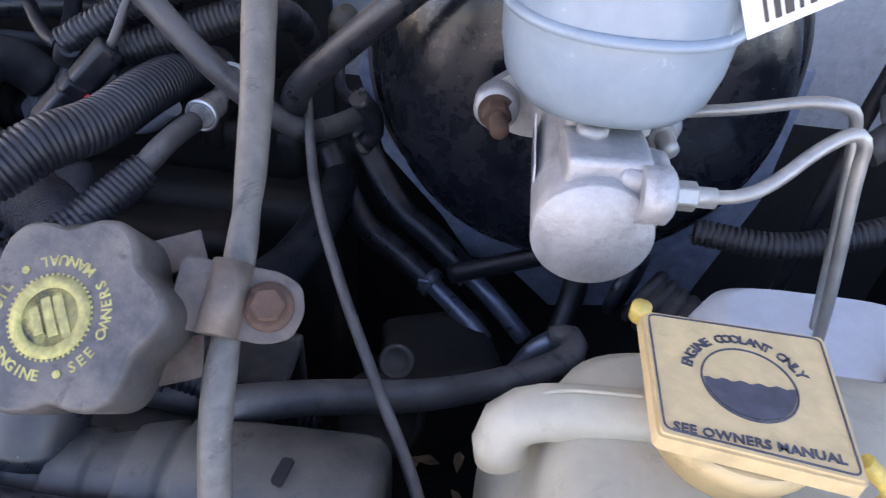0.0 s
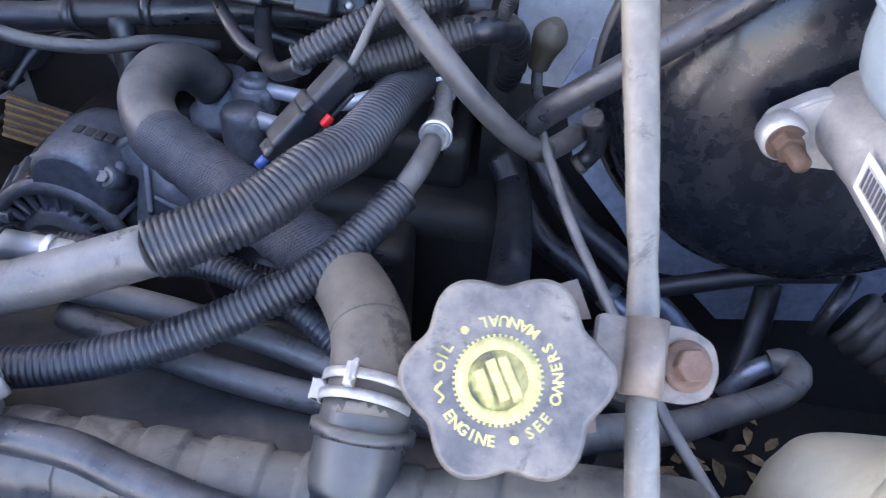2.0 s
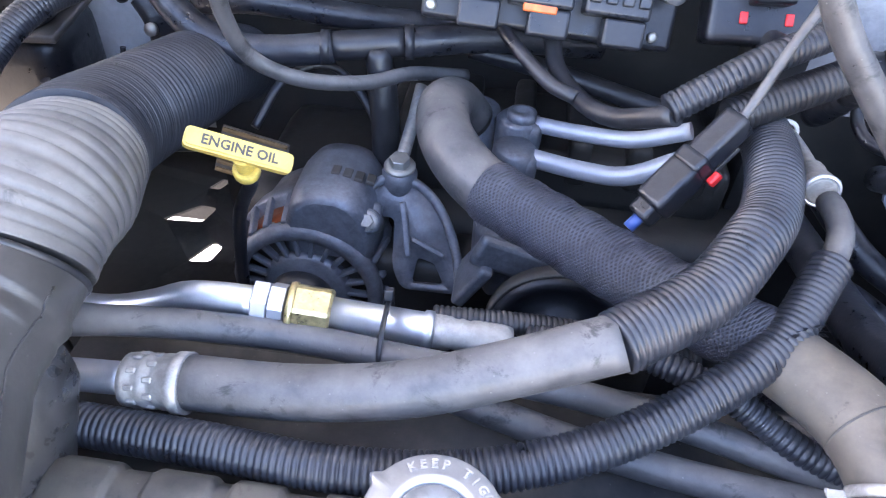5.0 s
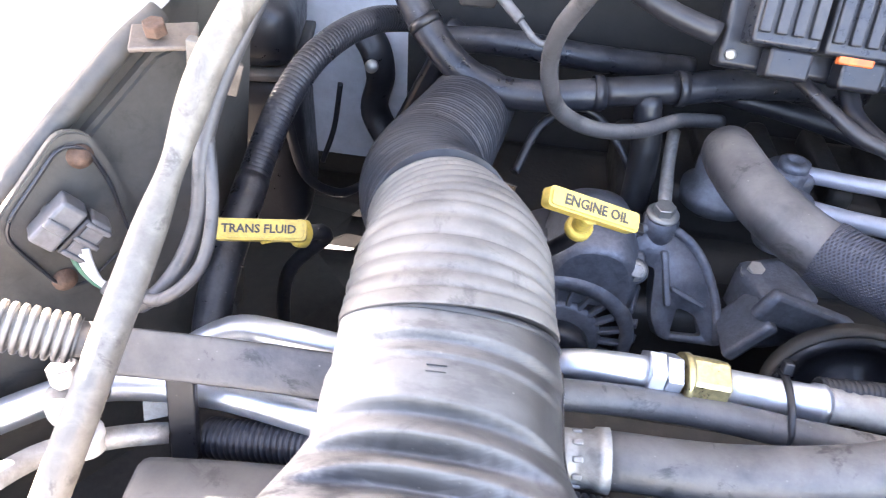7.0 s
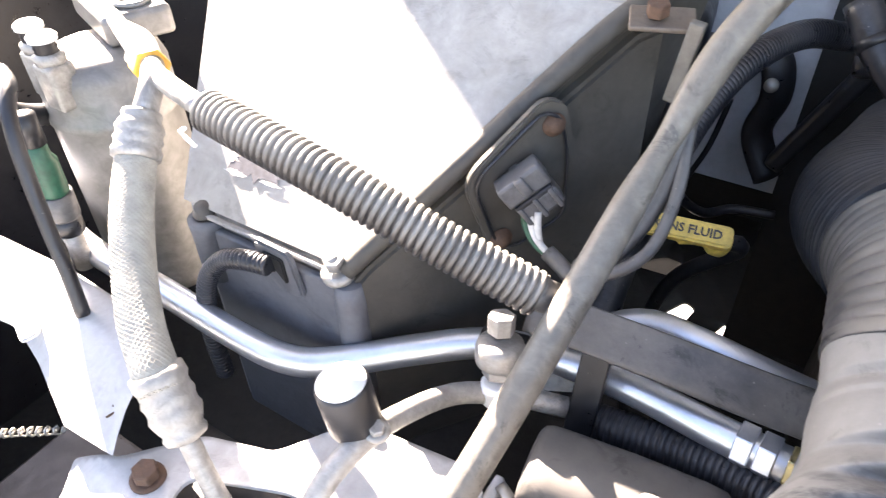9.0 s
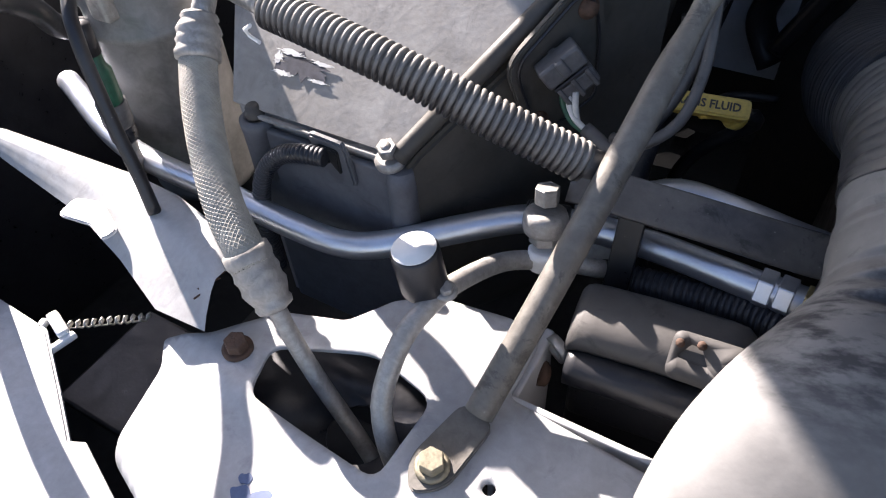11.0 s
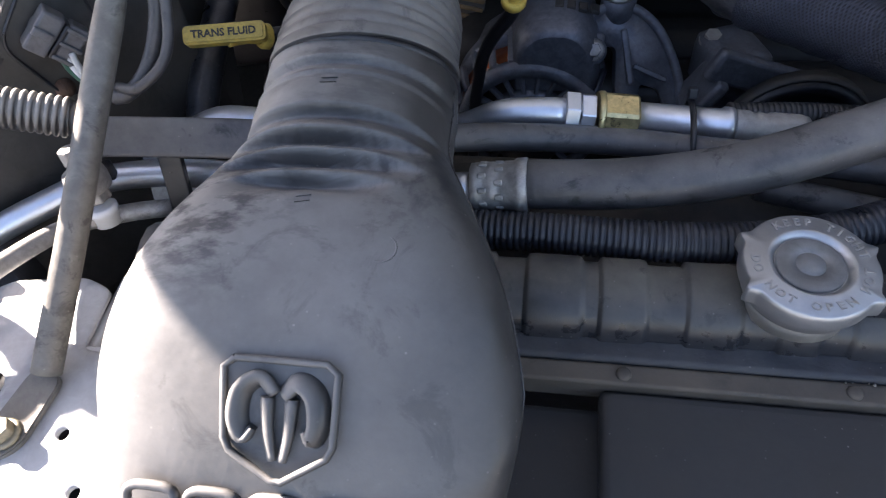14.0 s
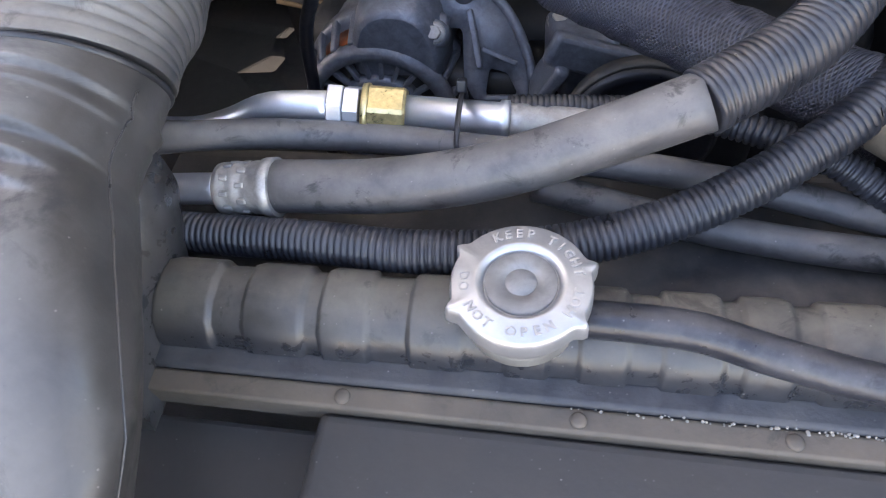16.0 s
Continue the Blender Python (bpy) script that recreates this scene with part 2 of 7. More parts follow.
M = {
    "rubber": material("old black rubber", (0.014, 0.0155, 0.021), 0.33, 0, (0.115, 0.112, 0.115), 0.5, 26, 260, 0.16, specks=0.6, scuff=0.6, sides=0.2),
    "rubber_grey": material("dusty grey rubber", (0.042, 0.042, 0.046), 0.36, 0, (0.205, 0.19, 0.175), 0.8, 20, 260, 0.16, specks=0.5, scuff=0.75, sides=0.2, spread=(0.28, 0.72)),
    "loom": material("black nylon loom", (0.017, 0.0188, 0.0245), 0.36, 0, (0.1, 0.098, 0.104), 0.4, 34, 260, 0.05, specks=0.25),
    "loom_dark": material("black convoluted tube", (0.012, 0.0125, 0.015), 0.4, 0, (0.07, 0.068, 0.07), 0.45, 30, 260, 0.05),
    # dust leans to the sun, so the far flank's shade is in its colour
    "duct": material("dusty black duct plastic, sunward side lighter", (0.043, 0.041, 0.039), 0.46, 0, (0.3, 0.294, 0.284), 0.93, 11, 240, 0.07, specks=0.5, scuff=0.28, sides=0.0, spread=(0.1, 0.72), lean=(-0.8, 0.0, 0.6)),
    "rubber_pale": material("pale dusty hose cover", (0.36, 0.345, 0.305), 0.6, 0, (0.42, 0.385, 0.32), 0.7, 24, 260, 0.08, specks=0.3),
    # pale crests put sunlight on the ribs into the dust colour
    "loom_dust_lit": material("dusty corrugated sleeve with lit crests", (0.013, 0.013, 0.015), 0.38, 0, (0.42, 0.39, 0.35), 0.75, 40, 260, 0.05, sides=0.0, spread=(0.1, 0.6)),
    "pcm_grey": material("dark grey connector shell", (0.022, 0.024, 0.03), 0.32, 0, (0.1, 0.096, 0.09), 0.5, 40, 260, 0.05),
    "bolt_olive": material("tarnished yellow zinc bolt", (0.26, 0.235, 0.17), 0.5, 0.5, (0.14, 0.115, 0.08), 0.5, 70, 380, 0.1),
    "zinc": material("bright zinc tube", (0.4, 0.42, 0.47), 0.4, 0.4, (0.28, 0.275, 0.27), 0.4, 30, 300, 0.04, vary=0.03),
    "olive_rubber": material("olive brown rubber", (0.05, 0.046, 0.035), 0.5, 0, (0.09, 0.08, 0.06), 0.5, 30, 260, 0.1),
    "housing_blue": material("bluish grey lower housing", (0.115, 0.12, 0.135), 0.55, 0, (0.15, 0.14, 0.125), 0.5, 14, 220, 0.08, scuff=0.4),
    "duct_edge": material("clean glossy duct edge", (0.03, 0.03, 0.032), 0.3, 0, (0.16, 0.14, 0.11), 0.5, 20, 240, 0.05, specks=0.5, scuff=0.5, sides=0.1),
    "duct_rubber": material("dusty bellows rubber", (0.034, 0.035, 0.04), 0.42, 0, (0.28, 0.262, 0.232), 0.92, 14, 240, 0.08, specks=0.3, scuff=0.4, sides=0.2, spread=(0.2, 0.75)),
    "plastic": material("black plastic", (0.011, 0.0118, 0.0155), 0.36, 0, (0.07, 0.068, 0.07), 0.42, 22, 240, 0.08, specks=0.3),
    "plastic_grey": material("dusty dark plastic", (0.035, 0.034, 0.035), 0.5, 0, (0.15, 0.132, 0.112), 0.65, 16, 240, 0.08, specks=0.4),
    "dam": material("dusty dark baffle plastic", (0.03, 0.029, 0.029), 0.55, 0, (0.052, 0.048, 0.044), 0.7, 9, 240, 0.08, specks=0.5, spread=(0.25, 0.75)),
    "connector": material("grey connector plastic", (0.1, 0.1, 0.104), 0.4, 0, (0.12, 0.112, 0.104), 0.4, 40, 260, 0.04),
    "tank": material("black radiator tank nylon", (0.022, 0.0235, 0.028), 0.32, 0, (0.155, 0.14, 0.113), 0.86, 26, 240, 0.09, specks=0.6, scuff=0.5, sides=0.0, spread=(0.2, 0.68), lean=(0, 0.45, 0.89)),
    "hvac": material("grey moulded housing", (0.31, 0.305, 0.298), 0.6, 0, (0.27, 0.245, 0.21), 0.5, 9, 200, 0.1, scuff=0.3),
    "hvac_dark": material("dark brown dusty housing side, shade in its tone", (0.055, 0.052, 0.047), 0.6, 0, (0.125, 0.108, 0.088), 0.6, 14, 220, 0.1, scuff=0.4),
    "paint": material("white body paint", (0.4, 0.41, 0.425), 0.42, 0, (0.27, 0.25, 0.22), 0.45, 22, 160, 0.05, coat=0.3, scuff=0.25, specks=0.25, vary=0.06),
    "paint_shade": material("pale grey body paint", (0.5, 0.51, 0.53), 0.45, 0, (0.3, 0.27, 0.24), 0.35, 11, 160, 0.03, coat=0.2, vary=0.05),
    "alu": material("bright aluminium tube", (0.68, 0.71, 0.77), 0.34, 0.9, (0.5, 0.51, 0.54), 0.15, 26, 300, 0.05, vary=0.025),
    "alu_cast": material("cast aluminium", (0.44, 0.435, 0.43), 0.5, 0.6, (0.26, 0.24, 0.22), 0.5, 30, 420, 0.25, scuff=0.3, vary=0.07),
    "alu_dull": material("dull oxidised aluminium", (0.36, 0.35, 0.335), 0.5, 0.55, (0.3, 0.275, 0.24), 0.6, 40, 300, 0.15, specks=0.5, scuff=0.5),
    "alu_dark": material("dark cast alternator housing", (0.155, 0.165, 0.19), 0.42, 0.4, (0.07, 0.072, 0.076), 0.5, 30, 320, 0.2),
    "cap_metal": material("satin stamped radiator cap steel", (0.43, 0.43, 0.43), 0.42, 0.8, (0.4, 0.39, 0.37), 0.15, 40, 380, 0.04, vary=0.03),
    "steel": material("zinc plated steel", (0.42, 0.41, 0.38), 0.42, 0.75, (0.2, 0.175, 0.145), 0.5, 30, 300, 0.08, vary=0.06),
    "rod": material("worn zinc strut rod", (0.15, 0.142, 0.126), 0.5, 0.2, (0.115, 0.1, 0.085), 0.6, 26, 260, 0.16, specks=0.5, scuff=0.75),
    "bracket": material("tarnished bracket steel", (0.14, 0.115, 0.095), 0.5, 0.2, (0.16, 0.115, 0.085), 0.6, 40, 260, 0.15, specks=0.4, scuff=0.5),
    "rust": material("rusty bolt", (0.11, 0.065, 0.045), 0.75, 0.2, (0.07, 0.038, 0.025), 0.6, 90, 420, 0.3),
    "brass": material("yellow zinc brass fitting", (0.6, 0.49, 0.25), 0.34, 0.9, (0.4, 0.32, 0.17), 0.35, 50, 360, 0.06, scuff=0.3),
    "yellow": material("yellow handle plastic", (0.66, 0.47, 0.1), 0.42, 0, (0.38, 0.28, 0.1), 0.5, 40, 260, 0.05, scuff=0.3),
    "yellow_cap": material("pale yellow bottle cap", (0.64, 0.47, 0.23), 0.5, 0, (0.45, 0.34, 0.2), 0.4, 26, 260, 0.03, scuff=0.25, vary=0.05),
    "ink": material("black ink", (0.055, 0.05, 0.045), 0.6),
    "ink_grey": material("worn dark print", (0.06, 0.062, 0.08), 0.6, vary=0.3),
    "ink_yellow": material("yellow printing", (0.42, 0.38, 0.13), 0.75, 0, (0.2, 0.18, 0.11), 0.7, 60, 300, 0.05, vary=0.3, scuff=0.7),
    "poly": material("milky polyethylene bottle", (0.44, 0.405, 0.31), 0.42, 0, (0.34, 0.29, 0.215), 0.35, 16, 200, 0.03, through_light=0.35, scuff=0.2, vary=0.04),
    "poly_white": material("white washer bottle", (0.62, 0.64, 0.66), 0.42, 0, (0.45, 0.43, 0.4), 0.25, 16, 200, 0.03, through_light=0.3, vary=0.03),
    "reservoir": material("translucent white reservoir", (0.25, 0.305, 0.35), 0.24, 0, (0.3, 0.34, 0.37), 0.05, 16, 200, 0.01, through_light=0.4, vary=0.03),
    "booster": material("black painted booster shell", (0.006, 0.0075, 0.012), 0.24, 0.0, (0.024, 0.025, 0.03), 0.35, 18, 260, 0.04, specks=0.9, sides=0.6),
    "label": material("white label paper", (0.78, 0.78, 0.77), 0.6, vary=0.02),
    "orange": material("orange lock plastic", (0.85, 0.16, 0.04), 0.45),
    "red": material("red lock plastic", (0.8, 0.03, 0.03), 0.4),
    "green": material("green switch plastic", (0.012, 0.085, 0.05), 0.4, 0, (0.05, 0.08, 0.06), 0.4, 40, 260, 0.05),
    "amber": material("amber sleeve", (0.8, 0.4, 0.06), 0.4),
    "copper": material("copper winding", (0.45, 0.13, 0.05), 0.4, 0.7),
    "wire_white": material("white wire", (0.6, 0.6, 0.58), 0.5),
    "wire_blue": material("blue wire seal", (0.04, 0.08, 0.25), 0.4),
    "can": material("smooth grey painted canister", (0.21, 0.208, 0.205), 0.4, 0.35, (0.16, 0.145, 0.125), 0.5, 18, 260, 0.03, scuff=0.2),
    # dust on top faces only: sunlit top and shaded sides set by colour
    "lid": material("dusty black box lid, sides toned as shaded", (0.03, 0.029, 0.03), 0.45, 0, (0.17, 0.16, 0.15), 0.6, 20, 260, 0.06, scuff=0.4, sides=0.0, spread=(0.0, 0.55)),
    "plate_blue": material("bluish painted sheet", (0.23, 0.26, 0.34), 0.5, 0, (0.12, 0.11, 0.1), 0.6, 16, 200, 0.05, scuff=0.4),
    "leaf": material("dry brown leaves", (0.34, 0.24, 0.14), 0.8, vary=0.4),
    "tan_lip": material("tan dusty steel lip", (0.05, 0.044, 0.038), 0.6, 0, (0.16, 0.125, 0.092), 0.8, 22, 240, 0.1, specks=0.3, scuff=0.4, spread=(0.2, 0.7)),
    "hose_brown": material("brown stained hose rubber", (0.045, 0.042, 0.04), 0.42, 0, (0.19, 0.155, 0.115), 0.85, 16, 260, 0.14, specks=0.4, scuff=0.7, sides=0.5, spread=(0.3, 0.65)),
    "tan_rib": material("tan ribs in the colour of lit ground", (0.3, 0.18, 0.08), 0.5, 0.3, (0.12, 0.08, 0.05), 0.5, 30, 240, 0.1),
    "grit": material("pale grit", (0.26, 0.24, 0.21), 0.8, vary=0.6),
    "elbow": material("finely ribbed elbow rubber", (0.022, 0.0245, 0.031), 0.4, 0, (0.068, 0.072, 0.08), 0.5, 20, 260, 0.1, scuff=0.3),
    "strip": material("dark foam strip", (0.032, 0.034, 0.04), 0.6, 0, (0.105, 0.1, 0.094), 0.6, 30, 260, 0.2, specks=0.7),
    "void": material("near black for deep shade", (0.012, 0.012, 0.012), 0.8),
    "cap_plastic": material("dusty oil cap plastic", (0.07, 0.066, 0.063), 0.46, 0, (0.23, 0.2, 0.165), 0.75, 30, 320, 0.12, specks=0.5, scuff=0.6),
    "block": material("oily engine block", (0.02, 0.019, 0.018), 0.55, 0.1, (0.05, 0.042, 0.034), 0.6, 16, 200, 0.2),
    "ground": material("pale dry concrete", (0.3, 0.3, 0.3), 0.9, 0, (0.24, 0.235, 0.23), 0.5, 1.5, 60, 0.15),
    "marker": material("blue paint marks", (0.09, 0.13, 0.24), 0.6),
    "sleeve": mesh_sleeve("woven sleeve"),
    "crystal": material("smooth grey heater pipe", (0.2, 0.22, 0.27), 0.35, 0.6),
}


def stain(m, at, reach, scale, stretch, depth):
    """Dark rubbed streaks of their own shape round one place of a surface."""
    nt = m.node_tree
    bsdf = nt.nodes["Principled BSDF"]
    geo = nt.nodes.new("ShaderNodeNewGeometry")
    far = nt.nodes.new("ShaderNodeVectorMath")
    far.operation = "DISTANCE"
    far.inputs[1].default_value = at
    nt.links.new(geo.outputs["Position"], far.inputs[0])
    near = nt.nodes.new("ShaderNodeMapRange")
    near.interpolation_type = "SMOOTHSTEP"
    near.inputs[1].default_value, near.inputs[2].default_value = 0.3 * reach, reach
    near.inputs[3].default_value, near.inputs[4].default_value = 1.0, 0.0
    nt.links.new(far.outputs["Value"], near.inputs[0])
    mp = nt.nodes.new("ShaderNodeMapping")
    mp.inputs["Rotation"].default_value = (0, 0, radians(-35))
    mp.inputs["Scale"].default_value = stretch
    nt.links.new(geo.outputs["Position"], mp.inputs[0])
    rub = nt.nodes.new("ShaderNodeTexNoise")
    rub.inputs["Scale"].default_value, rub.inputs["Detail"].default_value, rub.inputs["Roughness"].default_value = scale, 7, 0.62
    nt.links.new(mp.outputs[0], rub.inputs[0])
    cut_off = nt.nodes.new("ShaderNodeMapRange")
    cut_off.inputs[1].default_value, cut_off.inputs[2].default_value = 0.46, 0.62
    cut_off.inputs[3].default_value, cut_off.inputs[4].default_value = 0.0, depth
    nt.links.new(rub.outputs[0], cut_off.inputs[0])
    both = nt.nodes.new("ShaderNodeMath")
    both.operation = "MULTIPLY"
    nt.links.new(near.outputs[0], both.inputs[0])
    nt.links.new(cut_off.outputs[0], both.inputs[1])
    mix = nt.nodes.new("ShaderNodeMix")
    mix.data_type = "RGBA"
    nt.links.new(both.outputs[0], mix.inputs[0])
    nt.links.new(bsdf.inputs["Base Color"].links[0].from_socket, mix.inputs[6])
    mix.inputs[7].default_value = (0.02, 0.021, 0.026, 1)
    nt.links.new(mix.outputs[2], bsdf.inputs["Base Color"])


stain(M["duct"], (-0.268, -0.048, 1.12), 0.055, 60, (1, 2.2, 1), 0.85)
stain(M["duct"], (-0.185, -0.03, 1.12), 0.035, 70, (1.5, 1, 1), 0.8)
stain(M["duct"], (-0.225, 0.03, 1.14), 0.05, 50, (1, 2.5, 1), 0.4)


# ---- shapes ----
def spline(points, n=None, step=0.006):
    """Smooth line through the points."""
    p = [Vector(q) for q in points]
    if len(p) == 2:
        k = n or max(2, int((p[1] - p[0]).length / step))
        return [p[0].lerp(p[1], i / k) for i in range(k + 1)]
    q = [2 * p[0] - p[1], *p, 2 * p[-1] - p[-2]]
    out = []
    for i in range(1, len(q) - 2):
        a, b, c, d = q[i - 1 : i + 3]
        k = n or max(3, int((c - b).length / step))
        for j in range(k):
            s = j / k
            out.append(0.5 * ((2 * b) + (c - a) * s + (2 * a - 5 * b + 4 * c - d) * s * s + (3 * b - a - 3 * c + d) * s**3))
    out.append(p[-1])
    return out


def even(line, step):
    """The same line in equal steps."""
    run = [0.0]
    for a, b in zip(line, line[1:]):
        run.append(run[-1] + (b - a).length)
    k = max(2, round(run[-1] / step))
    out, j = [], 0
    for i in range(k + 1):
        d = run[-1] * i / k
        while j < len(line) - 2 and run[j + 1] < d:
            j += 1
        span = run[j + 1] - run[j]
        out.append(line[j].lerp(line[j + 1], 0 if span < 1e-9 else min(1, (d - run[j]) / span)))
    return out


def sweep(line, radius, sides=16, caps=True, flat=1.0, up=None):
    """A bmesh tube along a line; radius: a number or one for each place."""
    bm = bmesh.new()
    count = len(line)
    rads = radius if isinstance(radius, (list, tuple)) else [radius] * count
    tangent = (line[1] - line[0]).normalized()
    side = tangent.orthogonal().normalized() if up is None else tangent.cross(Vector(up)).normalized()
    rings = []
    for i, c in enumerate(line):
        t = (line[min(i + 1, count - 1)] - line[max(i - 1, 0)]).normalized()
        side = (side - t * side.dot(t)).normalized()
        other = t.cross(side)
        rings.append([bm.verts.new(c + rads[i] * (side * math.cos(a) + flat * other * math.sin(a)))
                      for a in (2 * math.pi * k / sides for k in range(sides))])
    for a, b in zip(rings, rings[1:]):
        for k in range(sides):
            bm.faces.new((a[k], a[(k + 1) % sides], b[(k + 1) % sides], b[k]))
    if caps:
        bm.faces.new(list(reversed(rings[0])))
        bm.faces.new(rings[-1])
    for f in bm.faces:
        f.smooth = len(f.verts) == 4
    return bm


def hose(points, r, sides=16, **k):
    return sweep(even(spline(points), min(0.008, r * 1.2)), r, sides, **k)


def ribbed(points, r, pitch=0.0045, depth=0.0013, sides=18, seam=True):
    """Split corrugated tube: one round rib to each pitch."""
    line = even(spline(points), pitch / 6)
    wave = [0.0, depth * 0.76, depth, depth, depth, depth * 0.76]
    return sweep(line, [r - depth + wave[i % 6] for i in range(len(line))], sides)


def lathe(profile, m, sides=32, smooth=True, ring=False):
    """Profile of (radius, height) turned about z, then laid at m; ring: open in the middle."""
    if ring:
        profile = [*profile, profile[0]]
    bm = bmesh.new()
    rings = []
    for r, h in profile:
        if r < 1e-6:
            rings.append([bm.verts.new((0, 0, h))])
        else:
            rings.append([bm.verts.new((r * math.cos(2 * math.pi * k / sides), r * math.sin(2 * math.pi * k / sides), h)) for k in range(sides)])
    for a, b in zip(rings, rings[1:]):
        for k in range(sides):
            j = (k + 1) % sides
            if len(a) == 1 and len(b) == 1:
                continue
            if len(a) == 1:
                bm.faces.new((a[0], b[k], b[j])) if len(b) > 1 else None
            elif len(b) == 1:
                bm.faces.new((a[k], a[j], b[0]))
            else:
                bm.faces.new((a[k], a[j], b[j], b[k]))
    if len(rings[0]) > 1 and not ring:
        bm.faces.new(list(reversed(rings[0])))
    if len(rings[-1]) > 1 and not ring:
        bm.faces.new(rings[-1])
    if ring:
        bmesh.ops.remove_doubles(bm, verts=rings[0] + rings[-1], dist=1e-7)
    bmesh.ops.recalc_face_normals(bm, faces=bm.faces)
    for f in bm.faces:
        f.smooth = smooth and len(f.verts) < 5
    bm.transform(m)
    return bm


def box(sx, sy, sz, m, bevel=0.003, segments=2):
    """A box centred at m, with rounded edges."""
    bm = bmesh.new()
    bmesh.ops.create_cube(bm, size=1)
    bm.transform(Matrix.Diagonal((sx, sy, sz, 1)))
    if bevel:
        bmesh.ops.bevel(bm, geom=list(bm.edges), offset=min(bevel, 0.45 * min(sx, sy, sz)), segments=segments, affect="EDGES", profile=0.6)
        flats = sorted(bm.faces, key=lambda f: -f.calc_area())[:6]
        for f in bm.faces:
            f.smooth = f not in flats
    bm.transform(m)
    return bm


def prism(outline, depth, m, bevel=0.0, segments=2):
    """An outline in x and y, given thickness downwards from z = 0, laid at m."""
    bm = bmesh.new()
    top = bm.faces.new([bm.verts.new((x, y, 0)) for x, y in outline])
    if top.normal.z < 0:
        top.normal_flip()
    top.normal_update()
    if top.normal.z < 0:
        bmesh.ops.reverse_faces(bm, faces=[top])
    ext = bmesh.ops.extrude_face_region(bm, geom=[top])
    bmesh.ops.translate(bm, verts=[v for v in ext["geom"] if isinstance(v, bmesh.types.BMVert)], vec=(0, 0, -depth))
    bmesh.ops.recalc_face_normals(bm, faces=bm.faces)
    if bevel:
        rim = [e for e in bm.edges if all(v.co.z > -1e-6 for v in e.verts)]
        bmesh.ops.bevel(bm, geom=rim, offset=bevel, segments=segments, affect="EDGES")
    bm.transform(m)
    return bm


def loft(rings, caps=True, smooth=True):
    """Skin over rings of equal count."""
    bm = bmesh.new()
    vs = [[bm.verts.new(p) for p in ring] for ring in rings]
    n = len(vs[0])
    for a, b in zip(vs, vs[1:]):
        for k in range(n):
            bm.faces.new((a[k], a[(k + 1) % n], b[(k + 1) % n], b[k]))
    if caps:
        bm.faces.new(list(reversed(vs[0])))
        bm.faces.new(vs[-1])
    bmesh.ops.recalc_face_normals(bm, faces=bm.faces)
    for f in bm.faces:
        f.smooth = smooth and len(f.verts) == 4
    return bm


def oval(a, b, n=48, power=2.0):
    """Points of a rounded outline with half axes a and b."""
    out = []
    for k in range(n):
        t = 2 * math.pi * k / n
        c, s = math.cos(t), math.sin(t)
        out.append((a * math.copysign(abs(c) ** (2 / power), c), b * math.copysign(abs(s) ** (2 / power), s)))
    return out


def joined(*parts):
    """Several bmeshes as one."""
    out = bmesh.new()
    for b in parts:
        me = bpy.data.meshes.new("piece")
        b.to_mesh(me)
        b.free()
        out.from_mesh(me)
        bpy.data.meshes.remove(me)
    return out


def axis(at, way, spin=0.0):
    """The pose at a place whose z axis points along way."""
    q = Vector(way).to_track_quat("Z", "Y").to_matrix().to_4x4()
    return Matrix.Translation(at) @ q @ pose(0, 0, 0, 0, 0, spin)


def facing(at, right, up):
    """The pose at a place with x along right and y along up."""
    x = Vector(right).normalized()
    y = (Vector(up) - x * x.dot(Vector(up))).normalized()
    z = x.cross(y)
    return Matrix(((x.x, y.x, z.x, at[0]), (x.y, y.y, z.y, at[1]), (x.z, y.z, z.z, at[2]), (0, 0, 0, 1)))


def thing(name, at, label, category, group="", kind=""):
    """A thing: an Empty at its base, to which parts are given."""
    ob = new(name)
    ob.empty_display_size = 0.02
    ob.location = at
    ob["base"] = list(at)
    return tagged(ob, label, category, group, kind)


def part(name, bm, mat, parent=None, label=""):
    """Links a bmesh, built in world places, as one mesh under a thing or a part."""
    base = Vector(parent["base"]) if parent else Vector((0, 0, 0))
    bm.transform(Matrix.Translation(-base))
    me = bpy.data.meshes.new(name)
    bm.to_mesh(me)
    bm.free()
    me.materials.append(M[mat])
    ob = new(name, me)
    if parent:
        ob.parent = parent
        ob["base"] = list(base)
    if label:
        ob["label"] = label
    return ob


def single(name, bm, mat, label, category, group="", kind=""):
    """A thing of one mesh."""
    low = min((v.co.z for v in bm.verts), default=0)
    near = [v.co for v in bm.verts]
    mid = sum(near, Vector()) / max(1, len(near))
    at = Vector((mid.x, mid.y, low))
    bm.transform(Matrix.Translation(-at))
    me = bpy.data.meshes.new(name)
    bm.to_mesh(me)
    bm.free()
    me.materials.append(M[mat])
    ob = new(name, me)
    ob.location = at
    ob["base"] = list(at)
    return tagged(ob, label, category, group, kind)


def words(text, size, m, depth=0.0004, spacing=1.0):
    """Flat raised letters, centred at m."""
    cu = bpy.data.curves.new("letters", "FONT")
    cu.body, cu.size, cu.extrude, cu.align_x, cu.align_y = text, size, depth, "CENTER", "CENTER"
    cu.space_character = spacing
    cu.offset = size * 0.025
    cu.resolution_u = 2
    ob = bpy.data.objects.new("letters", cu)
    me = bpy.data.meshes.new_from_object(ob)
    bm = bmesh.new()
    bm.from_mesh(me)
    bpy.data.objects.remove(ob)
    bpy.data.curves.remove(cu)
    bpy.data.meshes.remove(me)
    bm.transform(m)
    return bm


